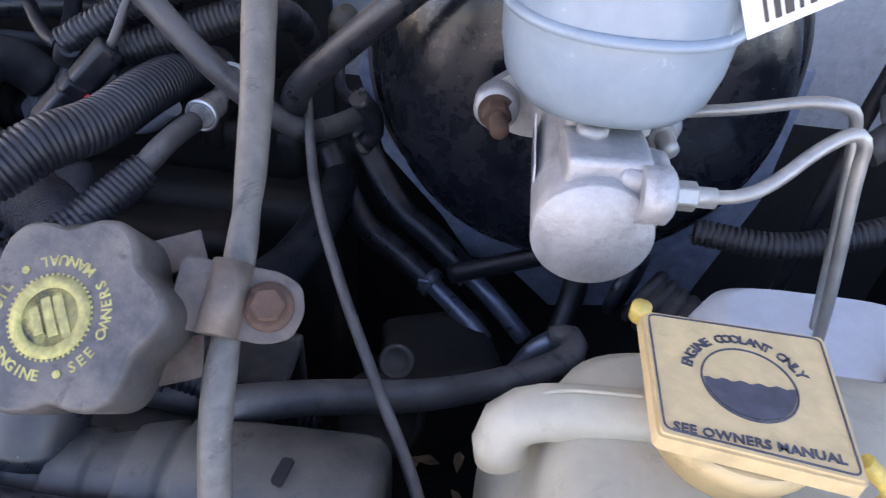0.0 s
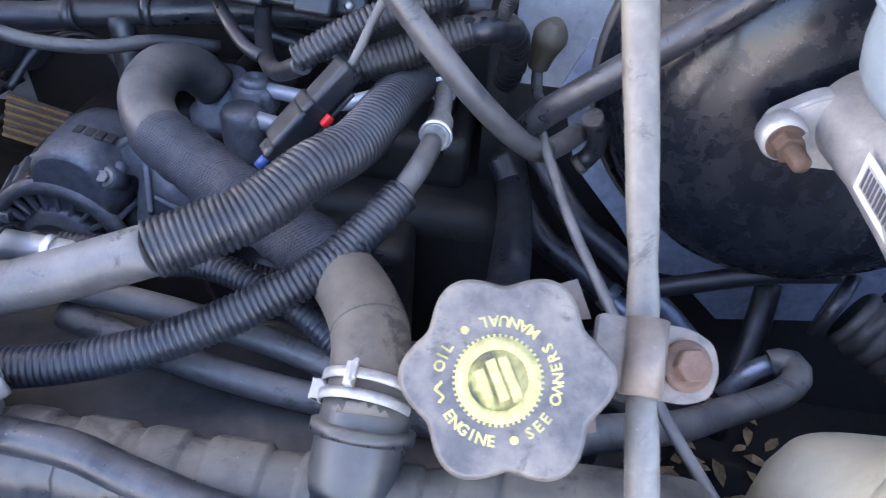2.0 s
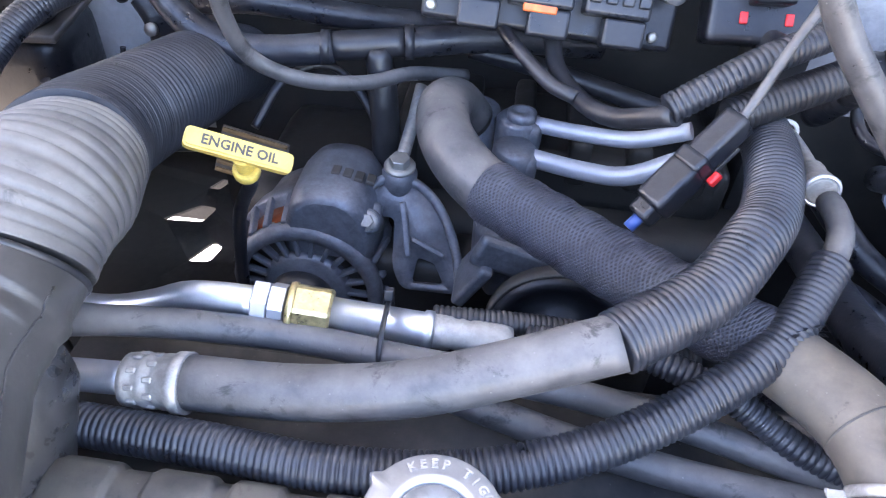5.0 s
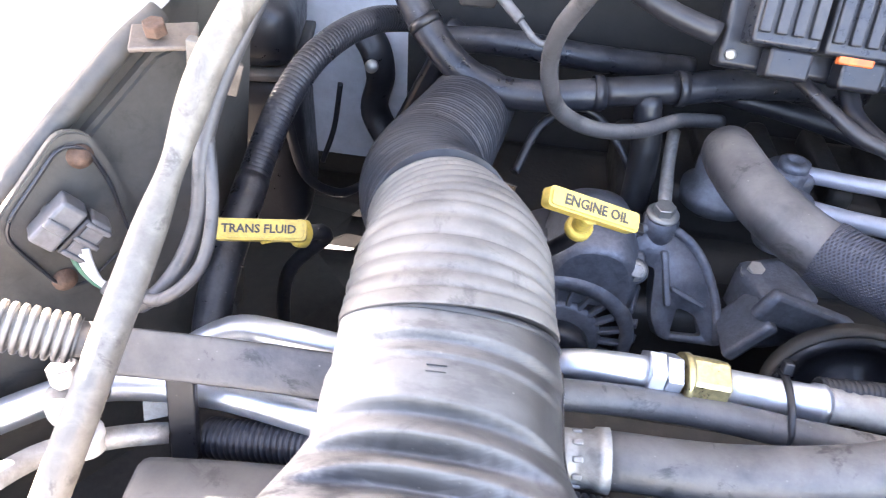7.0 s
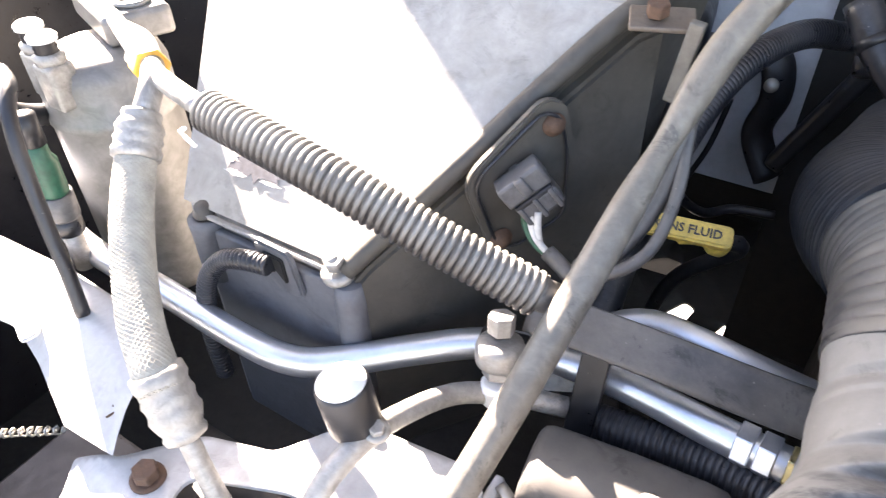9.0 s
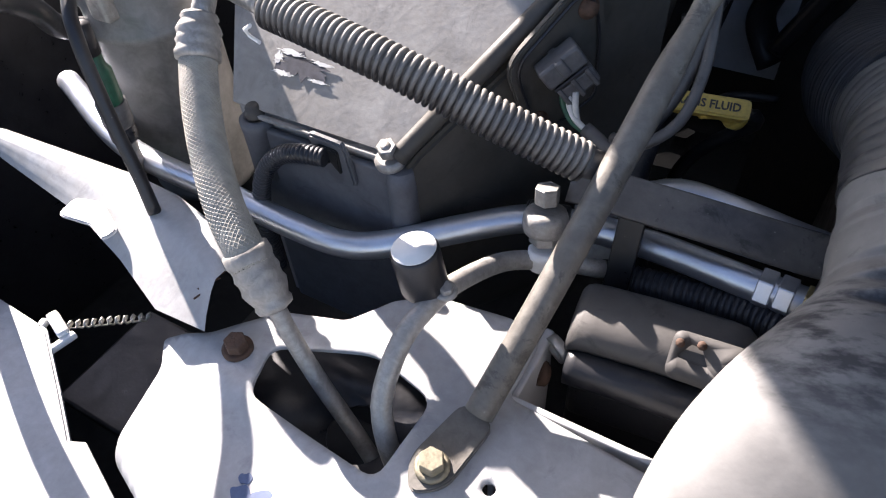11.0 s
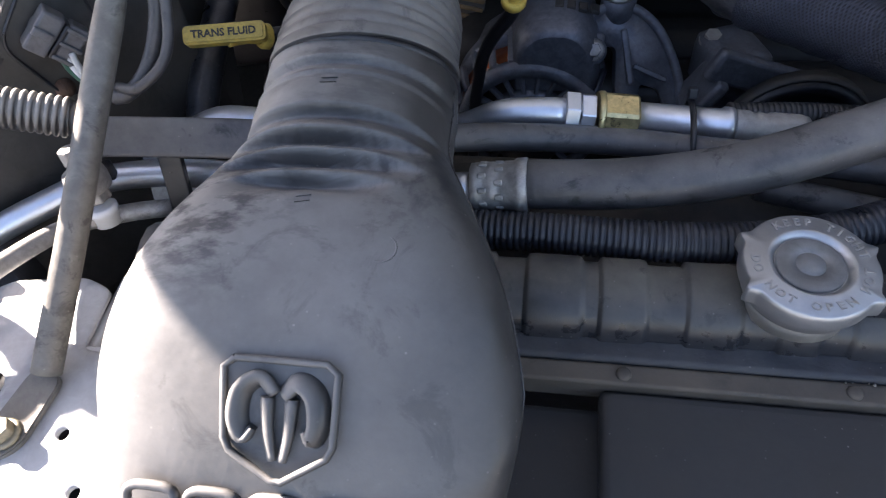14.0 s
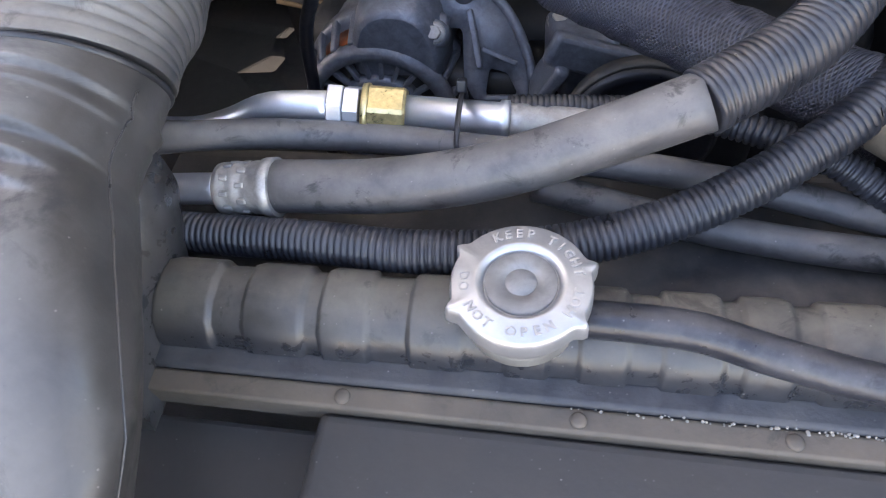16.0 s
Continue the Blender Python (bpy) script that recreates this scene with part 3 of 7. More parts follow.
def ring_words(text, size, radius, start, step, m, inward=True, depth=0.0004):
    """Letters round a circle from the start angle, in steps of degrees; inward: tops towards the middle, read anticlockwise."""
    made = []
    for i, ch in enumerate(text):
        if ch == " ":
            continue
        a = start + i * step
        turn = a + 90 if inward else a - 90
        local = pose(radius * math.cos(radians(a)), radius * math.sin(radians(a)), 0, 0, 0, turn)
        made.append(words(ch, size, m @ local, depth))
    return joined(*made)


def hexagon(r, h, m, bevel=0.0006):
    bm = lathe([(r, 0), (r, h)], Matrix.Identity(4), 6, False)
    bmesh.ops.bevel(bm, geom=list(bm.edges), offset=bevel, segments=1, affect="EDGES")
    bm.transform(m)
    return bm


def bolt(name, at, way, r, mat, label, flange=1.5, height=0.9):
    """Flanged hex bolt."""
    m = axis(at, way)
    t = thing(name, at, label, "bolt")
    part("washer", lathe([(r * flange, 0), (r * flange, r * 0.25), (r * 1.1, r * 0.4)], m, 24), mat, t)
    part("head", hexagon(r, r * height, m @ pose(0, 0, r * 0.3)), mat, t)
    return t


def run_hose(name, points, r, mat, label, category="hose", group=""):
    return single(name, hose(points, r), mat, label, category, group)


def run_loom(name, points, r, label, mat="loom", pitch=0.0045, depth=0.0018, group="corrugated looms"):
    t = thing(name, tuple(Vector(points[0]) - Vector((0, 0, r))), label, "wiring loom", group)
    part("tube", ribbed(points, r, pitch, depth), mat, t)
    line = even(spline(points), 0.004)
    side = [Vector((p.x, p.y, p.z)) + Vector((0.0, 0.45 * r, -0.85 * r)) for p in line]
    part("split_seam", sweep(side, 0.0012, 6), "plastic", t, "thin lengthwise slit edge")
    return t


def sheet(outer, holes, depth, m, shape=None):
    """A sheet with holes, given thickness; shape: its height at x and y."""
    bm = bmesh.new()
    for loop_pts in (outer, *holes):
        vs = [bm.verts.new((x, y, 0)) for x, y in loop_pts]
        for a, b in zip(vs, vs[1:] + vs[:1]):
            bm.edges.new((a, b))
    bmesh.ops.triangle_fill(bm, use_beauty=True, use_dissolve=False, edges=list(bm.edges), normal=(0, 0, 1))
    if shape:
        for _ in range(7):
            bmesh.ops.subdivide_edges(bm, edges=[e for e in bm.edges if e.calc_length() > 0.006], cuts=1)
            bmesh.ops.triangulate(bm, faces=list(bm.faces))
        for v in bm.verts:
            v.co.z = shape(v.co.x, v.co.y)
    ext = bmesh.ops.extrude_face_region(bm, geom=list(bm.faces))
    bmesh.ops.translate(bm, verts=[v for v in ext["geom"] if isinstance(v, bmesh.types.BMVert)], vec=(0, 0, -depth))
    bmesh.ops.recalc_face_normals(bm, faces=bm.faces)
    for f in bm.faces:
        f.smooth = abs(f.normal.z) > 0.5
    bm.transform(m)
    return bm


def rounded(points, r=0.008, n=4):
    """An outline with its corners rounded."""
    out = []
    k = len(points)
    for i in range(k):
        p, a, b = Vector((*points[i], 0)), Vector((*points[i - 1], 0)), Vector((*points[(i + 1) % k], 0))
        ra = min(r, 0.45 * (a - p).length)
        rb = min(r, 0.45 * (b - p).length)
        s, e = p + (a - p).normalized() * ra, p + (b - p).normalized() * rb
        for j in range(n + 1):
            t = j / n
            q = (1 - t) ** 2 * s + 2 * t * (1 - t) * p + t * t * e
            out.append((q.x, q.y))
    return out


def circle(x, y, r, n=14):
    return [(x + r * math.cos(2 * math.pi * k / n), y + r * math.sin(2 * math.pi * k / n)) for k in range(n)]


def plate(points, thickness=0.003):
    """A flat sheet through the given corners, with thickness."""
    bm = bmesh.new()
    f = bm.faces.new([bm.verts.new(p) for p in points])
    f.normal_update()
    n = f.normal.copy()
    ext = bmesh.ops.extrude_face_region(bm, geom=[f])
    bmesh.ops.translate(bm, verts=[v for v in ext["geom"] if isinstance(v, bmesh.types.BMVert)], vec=-n * thickness)
    bmesh.ops.recalc_face_normals(bm, faces=bm.faces)
    return bm


# ---- setting ----
g = bmesh.new()
bmesh.ops.create_grid(g, x_segments=8, y_segments=8, size=400)
single("ground", g, "ground", "pale dry sunlit concrete ground under the van", "ground", kind="structure")
hood = plate([(-1.094, 0.646, 1.25), (0.92, 0.646, 1.25), (0.93, -0.004, 1.9), (0.88, -0.05, 1.946), (-1.05, -0.05, 1.946), (-1.104, -0.004, 1.9)], 0.02)
single("hood", hood, "paint", "white van hood standing open over the engine bay", "hood")


def slab(name, outline, depth, m, mat, label, category="panel", bevel=0.0):
    return single(name, prism(outline, depth, m, bevel), mat, label, category, kind="structure")


# body walls round the bay; the black ones carry its deep shade in their colour
XFW = -0.342
slab("firewall_dark_sheet", [(XFW, 0.45), (0.25, 0.45), (0.25, 1.22), (XFW, 1.22)], 0.02, facing((0, 0.55, 0), (1, 0, 0), (0, 0, 1)), "void",
     "black sheet over the firewall behind the engine, shade put in its colour")
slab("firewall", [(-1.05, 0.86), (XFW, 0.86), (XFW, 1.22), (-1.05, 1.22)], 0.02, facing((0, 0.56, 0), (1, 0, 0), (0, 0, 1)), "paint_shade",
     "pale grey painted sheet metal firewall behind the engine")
# black wall and slab added to stop sun leaking in under the firewall
slab("rear_sun_wall", [(-1.05, 0.45), (-0.0, 0.45), (-0.0, 0.87), (-1.05, 0.87)], 0.02, facing((0, 0.84, 0), (1, 0, 0), (0, 0, 1)), "void",
     "added black wall on the passenger side that keeps sun out below")
slab("rear_sun_cover", [(-1.05, 0.565), (-0.0, 0.565), (-0.0, 0.85), (-1.05, 0.85)], 0.02, pose(0, 0, 0.88), "void",
     "added black slab behind the firewall that keeps sun out")
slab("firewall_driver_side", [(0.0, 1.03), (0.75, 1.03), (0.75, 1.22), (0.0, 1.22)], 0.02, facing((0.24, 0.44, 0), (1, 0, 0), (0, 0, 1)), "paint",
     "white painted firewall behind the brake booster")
slab("driver_dark_sheet", [(0.0, 0.45), (0.75, 0.45), (0.75, 1.03), (0.0, 1.03)], 0.02, facing((0.24, 0.44, 0), (1, 0, 0), (0, 0, 1)), "void",
     "black sheet over the lower firewall, shade put in its colour")
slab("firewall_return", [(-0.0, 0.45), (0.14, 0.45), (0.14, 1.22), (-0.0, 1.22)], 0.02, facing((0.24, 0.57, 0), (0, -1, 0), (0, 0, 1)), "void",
     "black step in the firewall, shade put in its colour")
slab("inner_fender_passenger", [(-0.35, 0.4), (0.86, 0.4), (0.86, 1.1), (-0.35, 1.1)], 0.02, facing((-1.05, 0, 0), (0, 1, 0), (0, 0, 1)), "plastic",
     "dark inner fender wall beside the drier")
slab("inner_fender_driver", [(-0.6, 0.4), (0.35, 0.4), (0.35, 1.18), (-0.6, 1.18)], 0.02, facing((0.86, 0, 0), (0, -1, 0), (0, 0, 1)), "plastic",
     "dark inner fender wall beside the bottles")
# unseen cowl added to keep skylight off the rear of the bay
slab("shade_cowl", [(-1.05, 0.45), (0.9, 0.45), (0.9, 0.68), (-1.05, 0.68)], 0.02, pose(0, 0, 1.27), "plastic",
     "unseen black cowl added to darken the rear of the engine bay")
# black sheet added as the dark below, with a few gaps to the lit ground
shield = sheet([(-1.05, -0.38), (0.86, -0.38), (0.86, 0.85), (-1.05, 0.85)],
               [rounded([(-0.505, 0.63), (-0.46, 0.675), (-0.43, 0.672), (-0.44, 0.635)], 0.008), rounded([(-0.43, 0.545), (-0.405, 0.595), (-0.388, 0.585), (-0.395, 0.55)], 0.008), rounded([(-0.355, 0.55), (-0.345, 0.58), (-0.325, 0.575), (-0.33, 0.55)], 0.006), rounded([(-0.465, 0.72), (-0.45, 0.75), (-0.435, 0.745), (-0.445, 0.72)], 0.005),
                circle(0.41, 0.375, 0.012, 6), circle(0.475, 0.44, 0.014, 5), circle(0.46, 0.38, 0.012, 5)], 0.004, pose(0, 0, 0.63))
single("dark_floor_sheet", shield, "void", "added black sheet darkening the bay floor under the engine, with small gaps", "shield", kind="structure")
# unseen wall added ahead of the bay to block light off the ground
slab("grille_light_wall", [(-1.05, 0.3), (0.86, 0.3), (0.86, 0.955), (-1.05, 0.955)], 0.02, facing((0, -0.36, 0), (1, 0, 0), (0, 0, 1)), "plastic",
     "unseen dark wall at the grille, blocks light from below")

# ---- radiator ----
rad = thing("radiator", (0.07, 0.0, 0.7), "black radiator with a ribbed plastic top tank, dusty", "radiator")
part("core", box(0.66, 0.035, 0.28, pose(0.07, -0.004, 0.84), 0.002), "alu_dark", rad)


def tank_ring(x, lift=0.0, wide=0.0):
    """Cross-section of the top tank at x, in y and z."""
    grow = max(0.0, min(1.0, (x - 0.24) / 0.06))
    top, back, front = 1.022 + lift + 0.008 * grow, 0.022 + wide + 0.012 * grow, -0.0225 - wide
    base = 0.978
    pts = []
    for y, z in ((back, base), (back + 0.002, 1.0), (back - 0.002, top - 0.008), (back - 0.009, top), (0.004, top + 0.002), (-0.008, top + 0.0005),
                 (-0.018, top - 0.006), (front + 0.001, top - 0.017), (front - 0.001, 0.995), (front - 0.001, base)):
        pts.append((x, y, z))
    return pts


rings = []
x = -0.25
rib = random.Random(5)
while x < 0.26:
    w = 0.006 + 0.012 * rib.random()
    b = 0.022 + 0.013 * rib.random()
    rings += [tank_ring(x + dx, up, 0.8 * up) for dx, up in ((0, 0), (0.001, 0), (w - 0.001, 0), (w, 0), (w + 0.0012, 0.002), (w + 0.003, 0.0024), (w + b - 0.005, 0.0024), (w + b - 0.003, 0.002), (w + b - 0.0015, 0))]
    x += w + b
rings = [[(-0.258, 0.5 * (p[1]) + 0.0, min(p[2], 1.012)) for p in rings[0]]] + rings
last = rings[-1][0][0]
rings += [tank_ring(last + dx, up, 0.8 * up) for dx, up in ((0.004, 0), (0.0055, 0.002), (0.008, 0.0026))] + [tank_ring(0.376, 0.0026, 0.002)]
rings += [[(0.376 + dx, p[1] * k, 0.978 + (p[2] - 0.978) * k) for p in tank_ring(0.376, 0.0026, 0.002)] for dx, k in ((0.006, 0.985), (0.0105, 0.93), (0.013, 0.84), (0.014, 0.7))]
tank = loft(rings, True, True)
part("top_tank", tank, "tank", rad)
part("slot", prism(rounded([(-0.0028, 0.007), (0.0032, 0.0075), (0.0025, -0.0075), (-0.0035, -0.0065)], 0.002), 0.003, pose(0.3414, 0.0, 1.0353, 5, 0, -8)), "void", rad, "dark moulded slot")
part("crimp_flange", box(0.66, 0.05, 0.008, pose(0.07, -0.0015, 0.976), 0.002), "plastic_grey", rad)
part("filler_neck", lathe([(0.027, 1.018), (0.027, 1.03), (0.024, 1.032), (0.024, 1.043)], pose(0, 0, 0), 32), "steel", rad)
part("outlet_neck", joined(hose([(0.213, 0.036, 1.044), (0.212, 0.02, 1.032), (0.21, 0.002, 1.012)], 0.0232, 24), lathe([(0.02, -0.004), (0.0268, -0.003), (0.0268, 0.003), (0.02, 0.004)], axis((0.2125, 0.024, 1.036), (0.03, 0.7, 0.65)), 28)), "tank", rad)
part("overflow_nipple", hose([(0.02, -0.002, 1.024), (0.045, -0.004, 1.026)], 0.005), "steel", rad)

outline = []
for k in range(120):
    a = 360 * k / 120
    r = 0.0325
    for e in (20.9, 150.0, 325.9, 207.3):
        d = (a - e + 180) % 360 - 180
        r += 0.0042 * math.exp(-((d / 4.6) ** 2))
    outline.append((r, radians(a)))


def cap_ring(scale, h):
    return [(r * scale * math.cos(a), r * scale * math.sin(a), h) for r, a in outline]


def cap_circle(r, h):
    return [(r * math.cos(a), r * math.sin(a), h) for _, a in outline]


cap = part("radiator_cap", loft([cap_ring(0.985, 1.0375), cap_ring(1.0, 1.0385), cap_ring(1.0, 1.0455), cap_ring(0.985, 1.0482), cap_ring(0.955, 1.0492), cap_circle(0.0222, 1.0494), cap_circle(0.021, 1.0504),
                    cap_circle(0.0198, 1.0502), cap_circle(0.0185, 1.0488), cap_circle(0.0175, 1.0474), cap_circle(0.0172, 1.047)]), "cap_metal", rad, "stamped steel radiator cap with four ears and embossed warnings")
part("disc", lathe([(0.0168, 1.0465), (0.0166, 1.0482), (0.016, 1.0486), (0.0078, 1.0488), (0.0075, 1.0481), (0.0069, 1.0481), (0.0066, 1.0488), (0, 1.0489)], pose(0, 0, 0), 48), "can", cap, "dull grey centre disc")
flat_m = pose(0, 0, 1.0495)
part("warning_lower", ring_words("DO NOT OPEN HOT", 0.0064, 0.0263, 178, 12.4, flat_m, True, 0.0003), "cap_metal", cap, "embossed letters")
part("warning_upper", ring_words("KEEP TIGHT", 0.0064, 0.0263, 119, -11.5, flat_m, False, 0.0003), "cap_metal", cap, "embossed letters")
part("collar", lathe([(0.029, 1.03), (0.029, 1.038)], pose(0, 0, 0), 48), "cap_metal", cap)
run_hose("overflow_hose", [(0.024, -0.003, 1.026), (0.075, -0.009, 1.033), (0.11, -0.016, 1.029), (0.16, -0.024, 1.024), (0.24, -0.03, 1.02), (0.34, -0.02, 1.02), (0.42, 0.0, 1.01)], 0.0092,
         "rubber", "thin black rubber overflow hose along the tank")

# seal strip and front panels
single("seal_strip", box(0.68, 0.0150, 0.012, pose(0.07, -0.0272, 0.9945, 4), 0.003), "strip", "black foam sealing strip in front of the radiator tank", "seal", kind="structure")
single("tie_bar", box(0.68, 0.0125, 0.02, pose(0.07, -0.0408, 0.9868, 3), 0.002), "tan_lip", "brown dusty steel lip before the radiator", "trim", kind="structure")
front = joined(box(0.55, 0.157, 0.012, pose(0.178, -0.1258, 0.9842), 0.006, 3), box(0.7, 0.3, 0.01, pose(0.07, -0.2, 0.964), 0.003))
single("air_dam", front, "dam", "black plastic air baffle panel ahead of the radiator", "panel", kind="structure")
single("fan_shroud", joined(box(0.56, 0.11, 0.008, pose(0.03, 0.083, 0.975), 0.003), box(0.56, 0.008, 0.3, pose(0.03, 0.135, 0.83), 0.003)), "plastic_grey",
       "black plastic fan shroud behind the radiator", "shroud", kind="structure")

for rx in (-0.085, 0.03, 0.125, 0.245):
    single("rivet", lathe([(0.0042, 0), (0.004, 0.0008), (0.0028, 0.0016), (0, 0.0018)], pose(rx, -0.0412, 0.9967, 3), 18), "tan_lip", "flat round rivet head in the dusty steel lip", "rivet", "rivets")
grains = random.Random(31)
grit = bmesh.new()
for _ in range(70):
    g = grains.uniform(0.0004, 0.0011)
    at = Matrix.Translation((0.02 + 0.15 * grains.random() ** 0.7, -0.0355 + grains.gauss(0, 0.0006), 0.9970 + 0.3 * g)) @ pose(0, 0, 0, grains.uniform(0, 360), grains.uniform(0, 360), 0)
    bmesh.ops.create_icosphere(grit, subdivisions=1, radius=g, matrix=at)
single("grit", grit, "grit", "pale grit and flakes caught beside the sealing strip", "grit", kind="stuff")


# ---- air intake duct ----
duct = thing("air_intake_duct", (-0.23, -0.05, 0.97), "dusty black plastic intake snorkel with ribbed rubber bellows and moulded badge", "air duct")


def bell(y, xl, xr, top, low, power):
    mid, half, zc, hz = (xl + xr) / 2, (xr - xl) / 2, (top + low) / 2, (top - low) / 2
    return [(mid + u, y, zc + v) for u, v in oval(half, hz, 64, power)]


bell_rows = [
    (0.0455, -0.282, -0.1815, 1.1430, 1.058, 2.1), (0.0300, -0.2800, -0.1790, 1.1430, 1.057, 2.1), (0.0150, -0.2802, -0.1785, 1.1412, 1.055, 2.15), (0.0, -0.2790, -0.1770, 1.1382, 1.050, 2.3),
    (-0.0120, -0.2820, -0.1710, 1.1365, 1.044, 2.5), (-0.0250, -0.2885, -0.1630, 1.1352, 1.037, 2.8), (-0.0400, -0.2965, -0.1545, 1.1345, 1.030, 3.1), (-0.0550, -0.3040, -0.1475, 1.1330, 1.023, 3.3),
    (-0.0700, -0.3105, -0.1420, 1.1298, 1.012, 3.4), (-0.0850, -0.3155, -0.1375, 1.1240, 1.002, 3.4), (-0.1000, -0.3185, -0.1340, 1.1158, 0.990, 3.4), (-0.1150, -0.3195, -0.1310, 1.1053, 0.978, 3.4),
    (-0.1300, -0.3175, -0.1290, 1.0932, 0.967, 3.3), (-0.1450, -0.3158, -0.1275, 1.0785, 0.955, 3.2), (-0.1580, -0.3145, -0.1265, 1.0625, 0.945, 3.0), (-0.1690, -0.3130, -0.1265, 1.0460, 0.938, 2.8), (-0.1780, -0.3100, -0.1290, 1.0240, 0.934, 2.5),
]


def between(rows, t):
    """Row of the table at a fraction t, smoothly."""
    k = min(int(t * (len(rows) - 1)), len(rows) - 2)
    s = t * (len(rows) - 1) - k
    q = [rows[max(k - 1, 0)], rows[k], rows[k + 1], rows[min(k + 2, len(rows) - 1)]]
    return [0.5 * (2 * b + (c - a) * s + (2 * a - 5 * b + 4 * c - d) * s * s + (3 * b - a - 3 * c + d) * s**3) for a, b, c, d in zip(*q)]


def lean_back(y, z):
    """The rings of the neck lean: their lower side lies further back."""
    k = max(0.0, min(1.0, (y + 0.04) / 0.085, (0.15 - y) / 0.1))
    return y + 0.48 * k * (1.143 - z)


def creased(ring):
    """Moulded creases across the neck and lens-shaped dents on the shoulder."""
    out = []
    mid = (ring[0][0] + ring[32][0]) / 2
    for x, y, z in ring:
        u = (x + 0.229) / 0.05
        sag = y + 0.007 * u * u
        dent = 0.0
        if z > 1.06:
            for at, half, deep in ((0.0335, 2, 0.0042), (0.0235, 2, 0.0016), (0.0030, 1.15, 0.0072), (-0.0100, 0.95, 0.0115), (-0.0225, 0.95, 0.0115), (-0.0355, 0.72, 0.0092)):
                if abs(u) < half:
                    fade = 1 if half == 2 else (1 - (u / half) ** 2)
                    d = sag - at
                    dent += deep * fade * (math.exp(-((d / 0.0066) ** 2)) if d < 0 else math.exp(-((d / 0.0009) ** 2)))
        wob = 0.0009 * noise.noise(Vector((x * 26, y * 26, z * 26)))
        tuck = 0.4 * max(0.0, 1.078 - z) * min(1.0, max(0.0, (x - mid) / 0.05)) * min(1.0, max(0.0, (0.03 - y) / 0.05))
        out.append((x - tuck, lean_back(y, z), z - dent + wob))
    return out


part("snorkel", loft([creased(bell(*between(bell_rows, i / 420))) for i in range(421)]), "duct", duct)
# hidden block added under the neck to stop sun passing below it
part("neck_light_stop", loft([[(-0.231 + u, y, zc + v) for u, v in oval(0.043, hz, 40, 3.0)] for y, zc, hz in ((0.05, 1.055, 0.028), (0.02, 1.02, 0.05), (-0.02, 1.005, 0.052), (-0.06, 0.995, 0.045))]), "duct_edge", duct, "hidden dark block that stops sun below the neck")
seam = []
for i in range(60):
    row = between(bell_rows, 0.04 + 0.9 * i / 59)
    ring = creased(bell(*row))
    at = ring[2]
    seam.append(Vector(at) + Vector((0.0003, 0, 0)))
part("mould_seam", sweep(seam, 0.0005, 6), "duct_edge", duct, "thin dusty parting line")
for my in (0.0165, 0.0195):
    part("mould_mark", box(0.0075, 0.0007, 0.0008, pose(-0.2315, my, 1.1408, 0, 0, 4), 0), "duct", duct)
for my in (-0.047, -0.050):
    part("mould_mark", box(0.006, 0.0007, 0.0008, pose(-0.2275, my, 1.1338, 0, 0, 12), 0), "duct", duct)
part("part_circle", sweep([Vector((-0.192 + 0.006 * math.cos(a), -0.068 + 0.0055 * math.sin(a), 1.1287 + 0.0012 * math.sin(a))) for a in [2 * math.pi * k / 24 for k in range(25)]], 0.0005, 6, False), "duct", duct)
ring_line = [Vector(p) for p in bell(0.0472, -0.2812, -0.1823, 1.1422, 1.0585, 2.05)]
ring_line = [Vector((p.x, lean_back(p.y, p.z), p.z)) for p in ring_line]
part("clamp_band", sweep(ring_line + [ring_line[0]], 0.0022, 8, False), "loom_dark", duct, "dark recessed band")
# bellows, then the elbow that turns towards the engine
spine = even(spline([(-0.2318, 0.049, 1.1008), (-0.2342, 0.075, 1.1015), (-0.2354, 0.10, 1.1012), (-0.2385, 0.135, 1.0945), (-0.252, 0.178, 1.082), (-0.270, 0.225, 1.066), (-0.275, 0.268, 1.054), (-0.268, 0.315, 1.047), (-0.262, 0.36, 1.040), (-0.257, 0.41, 1.030), (-0.254, 0.46, 1.008)]), 0.00125)
run = [0.0]
for p, q in zip(spine, spine[1:]):
    run.append(run[-1] + (q - p).length)
cut = next(i for i, p in enumerate(spine) if p.y > 0.176)
radii = []
for i, c in enumerate(spine):
    s, e = run[i], run[cut]
    if i <= cut:
        base = 0.0508 - 0.0065 * max(0.0, (s / e - 0.45) / 0.55) ** 1.3
        if s < 0.009:
            r = base + 0.0004 * math.sin(s / 0.009 * math.pi)
        else:
            lean = ((s - 0.009) / 0.0107) % 1.0
            r = base - 0.0022 * (1 - math.sin(math.pi * lean) ** 0.7)
    else:
        r = 0.0437 - 0.0075 * (s - e) / (run[-1] - e) + 0.001 * math.sin(2 * math.pi * (s - e) / 0.0046)
    radii.append(r)
bellows_bm = sweep(spine[: cut + 1], radii[: cut + 1], 64, flat=0.9, up=(0, 0, 1))
for v in bellows_bm.verts:
    v.co.y = lean_back(v.co.y, v.co.z)
part("bellows", bellows_bm, "duct_rubber", duct, "dusty ribbed rubber bellows")
part("elbow", sweep(spine[cut:], radii[cut:], 56), "elbow", duct, "dark finely ribbed rubber elbow")
# badge: shield frame and plain raised shapes
right = Vector((0.049, -0.001, 0.002))
bm_face = facing((-0.2245, -0.1235, 1.0992), right, Vector((0, 0.031, 0.0238))) @ Matrix.Diagonal((0.92, 0.86, 1, 1))
shield = [(-0.025, 0.021), (0.025, 0.021), (0.0235, -0.018), (0.0, -0.033), (-0.0235, -0.018)]
frame_line = []
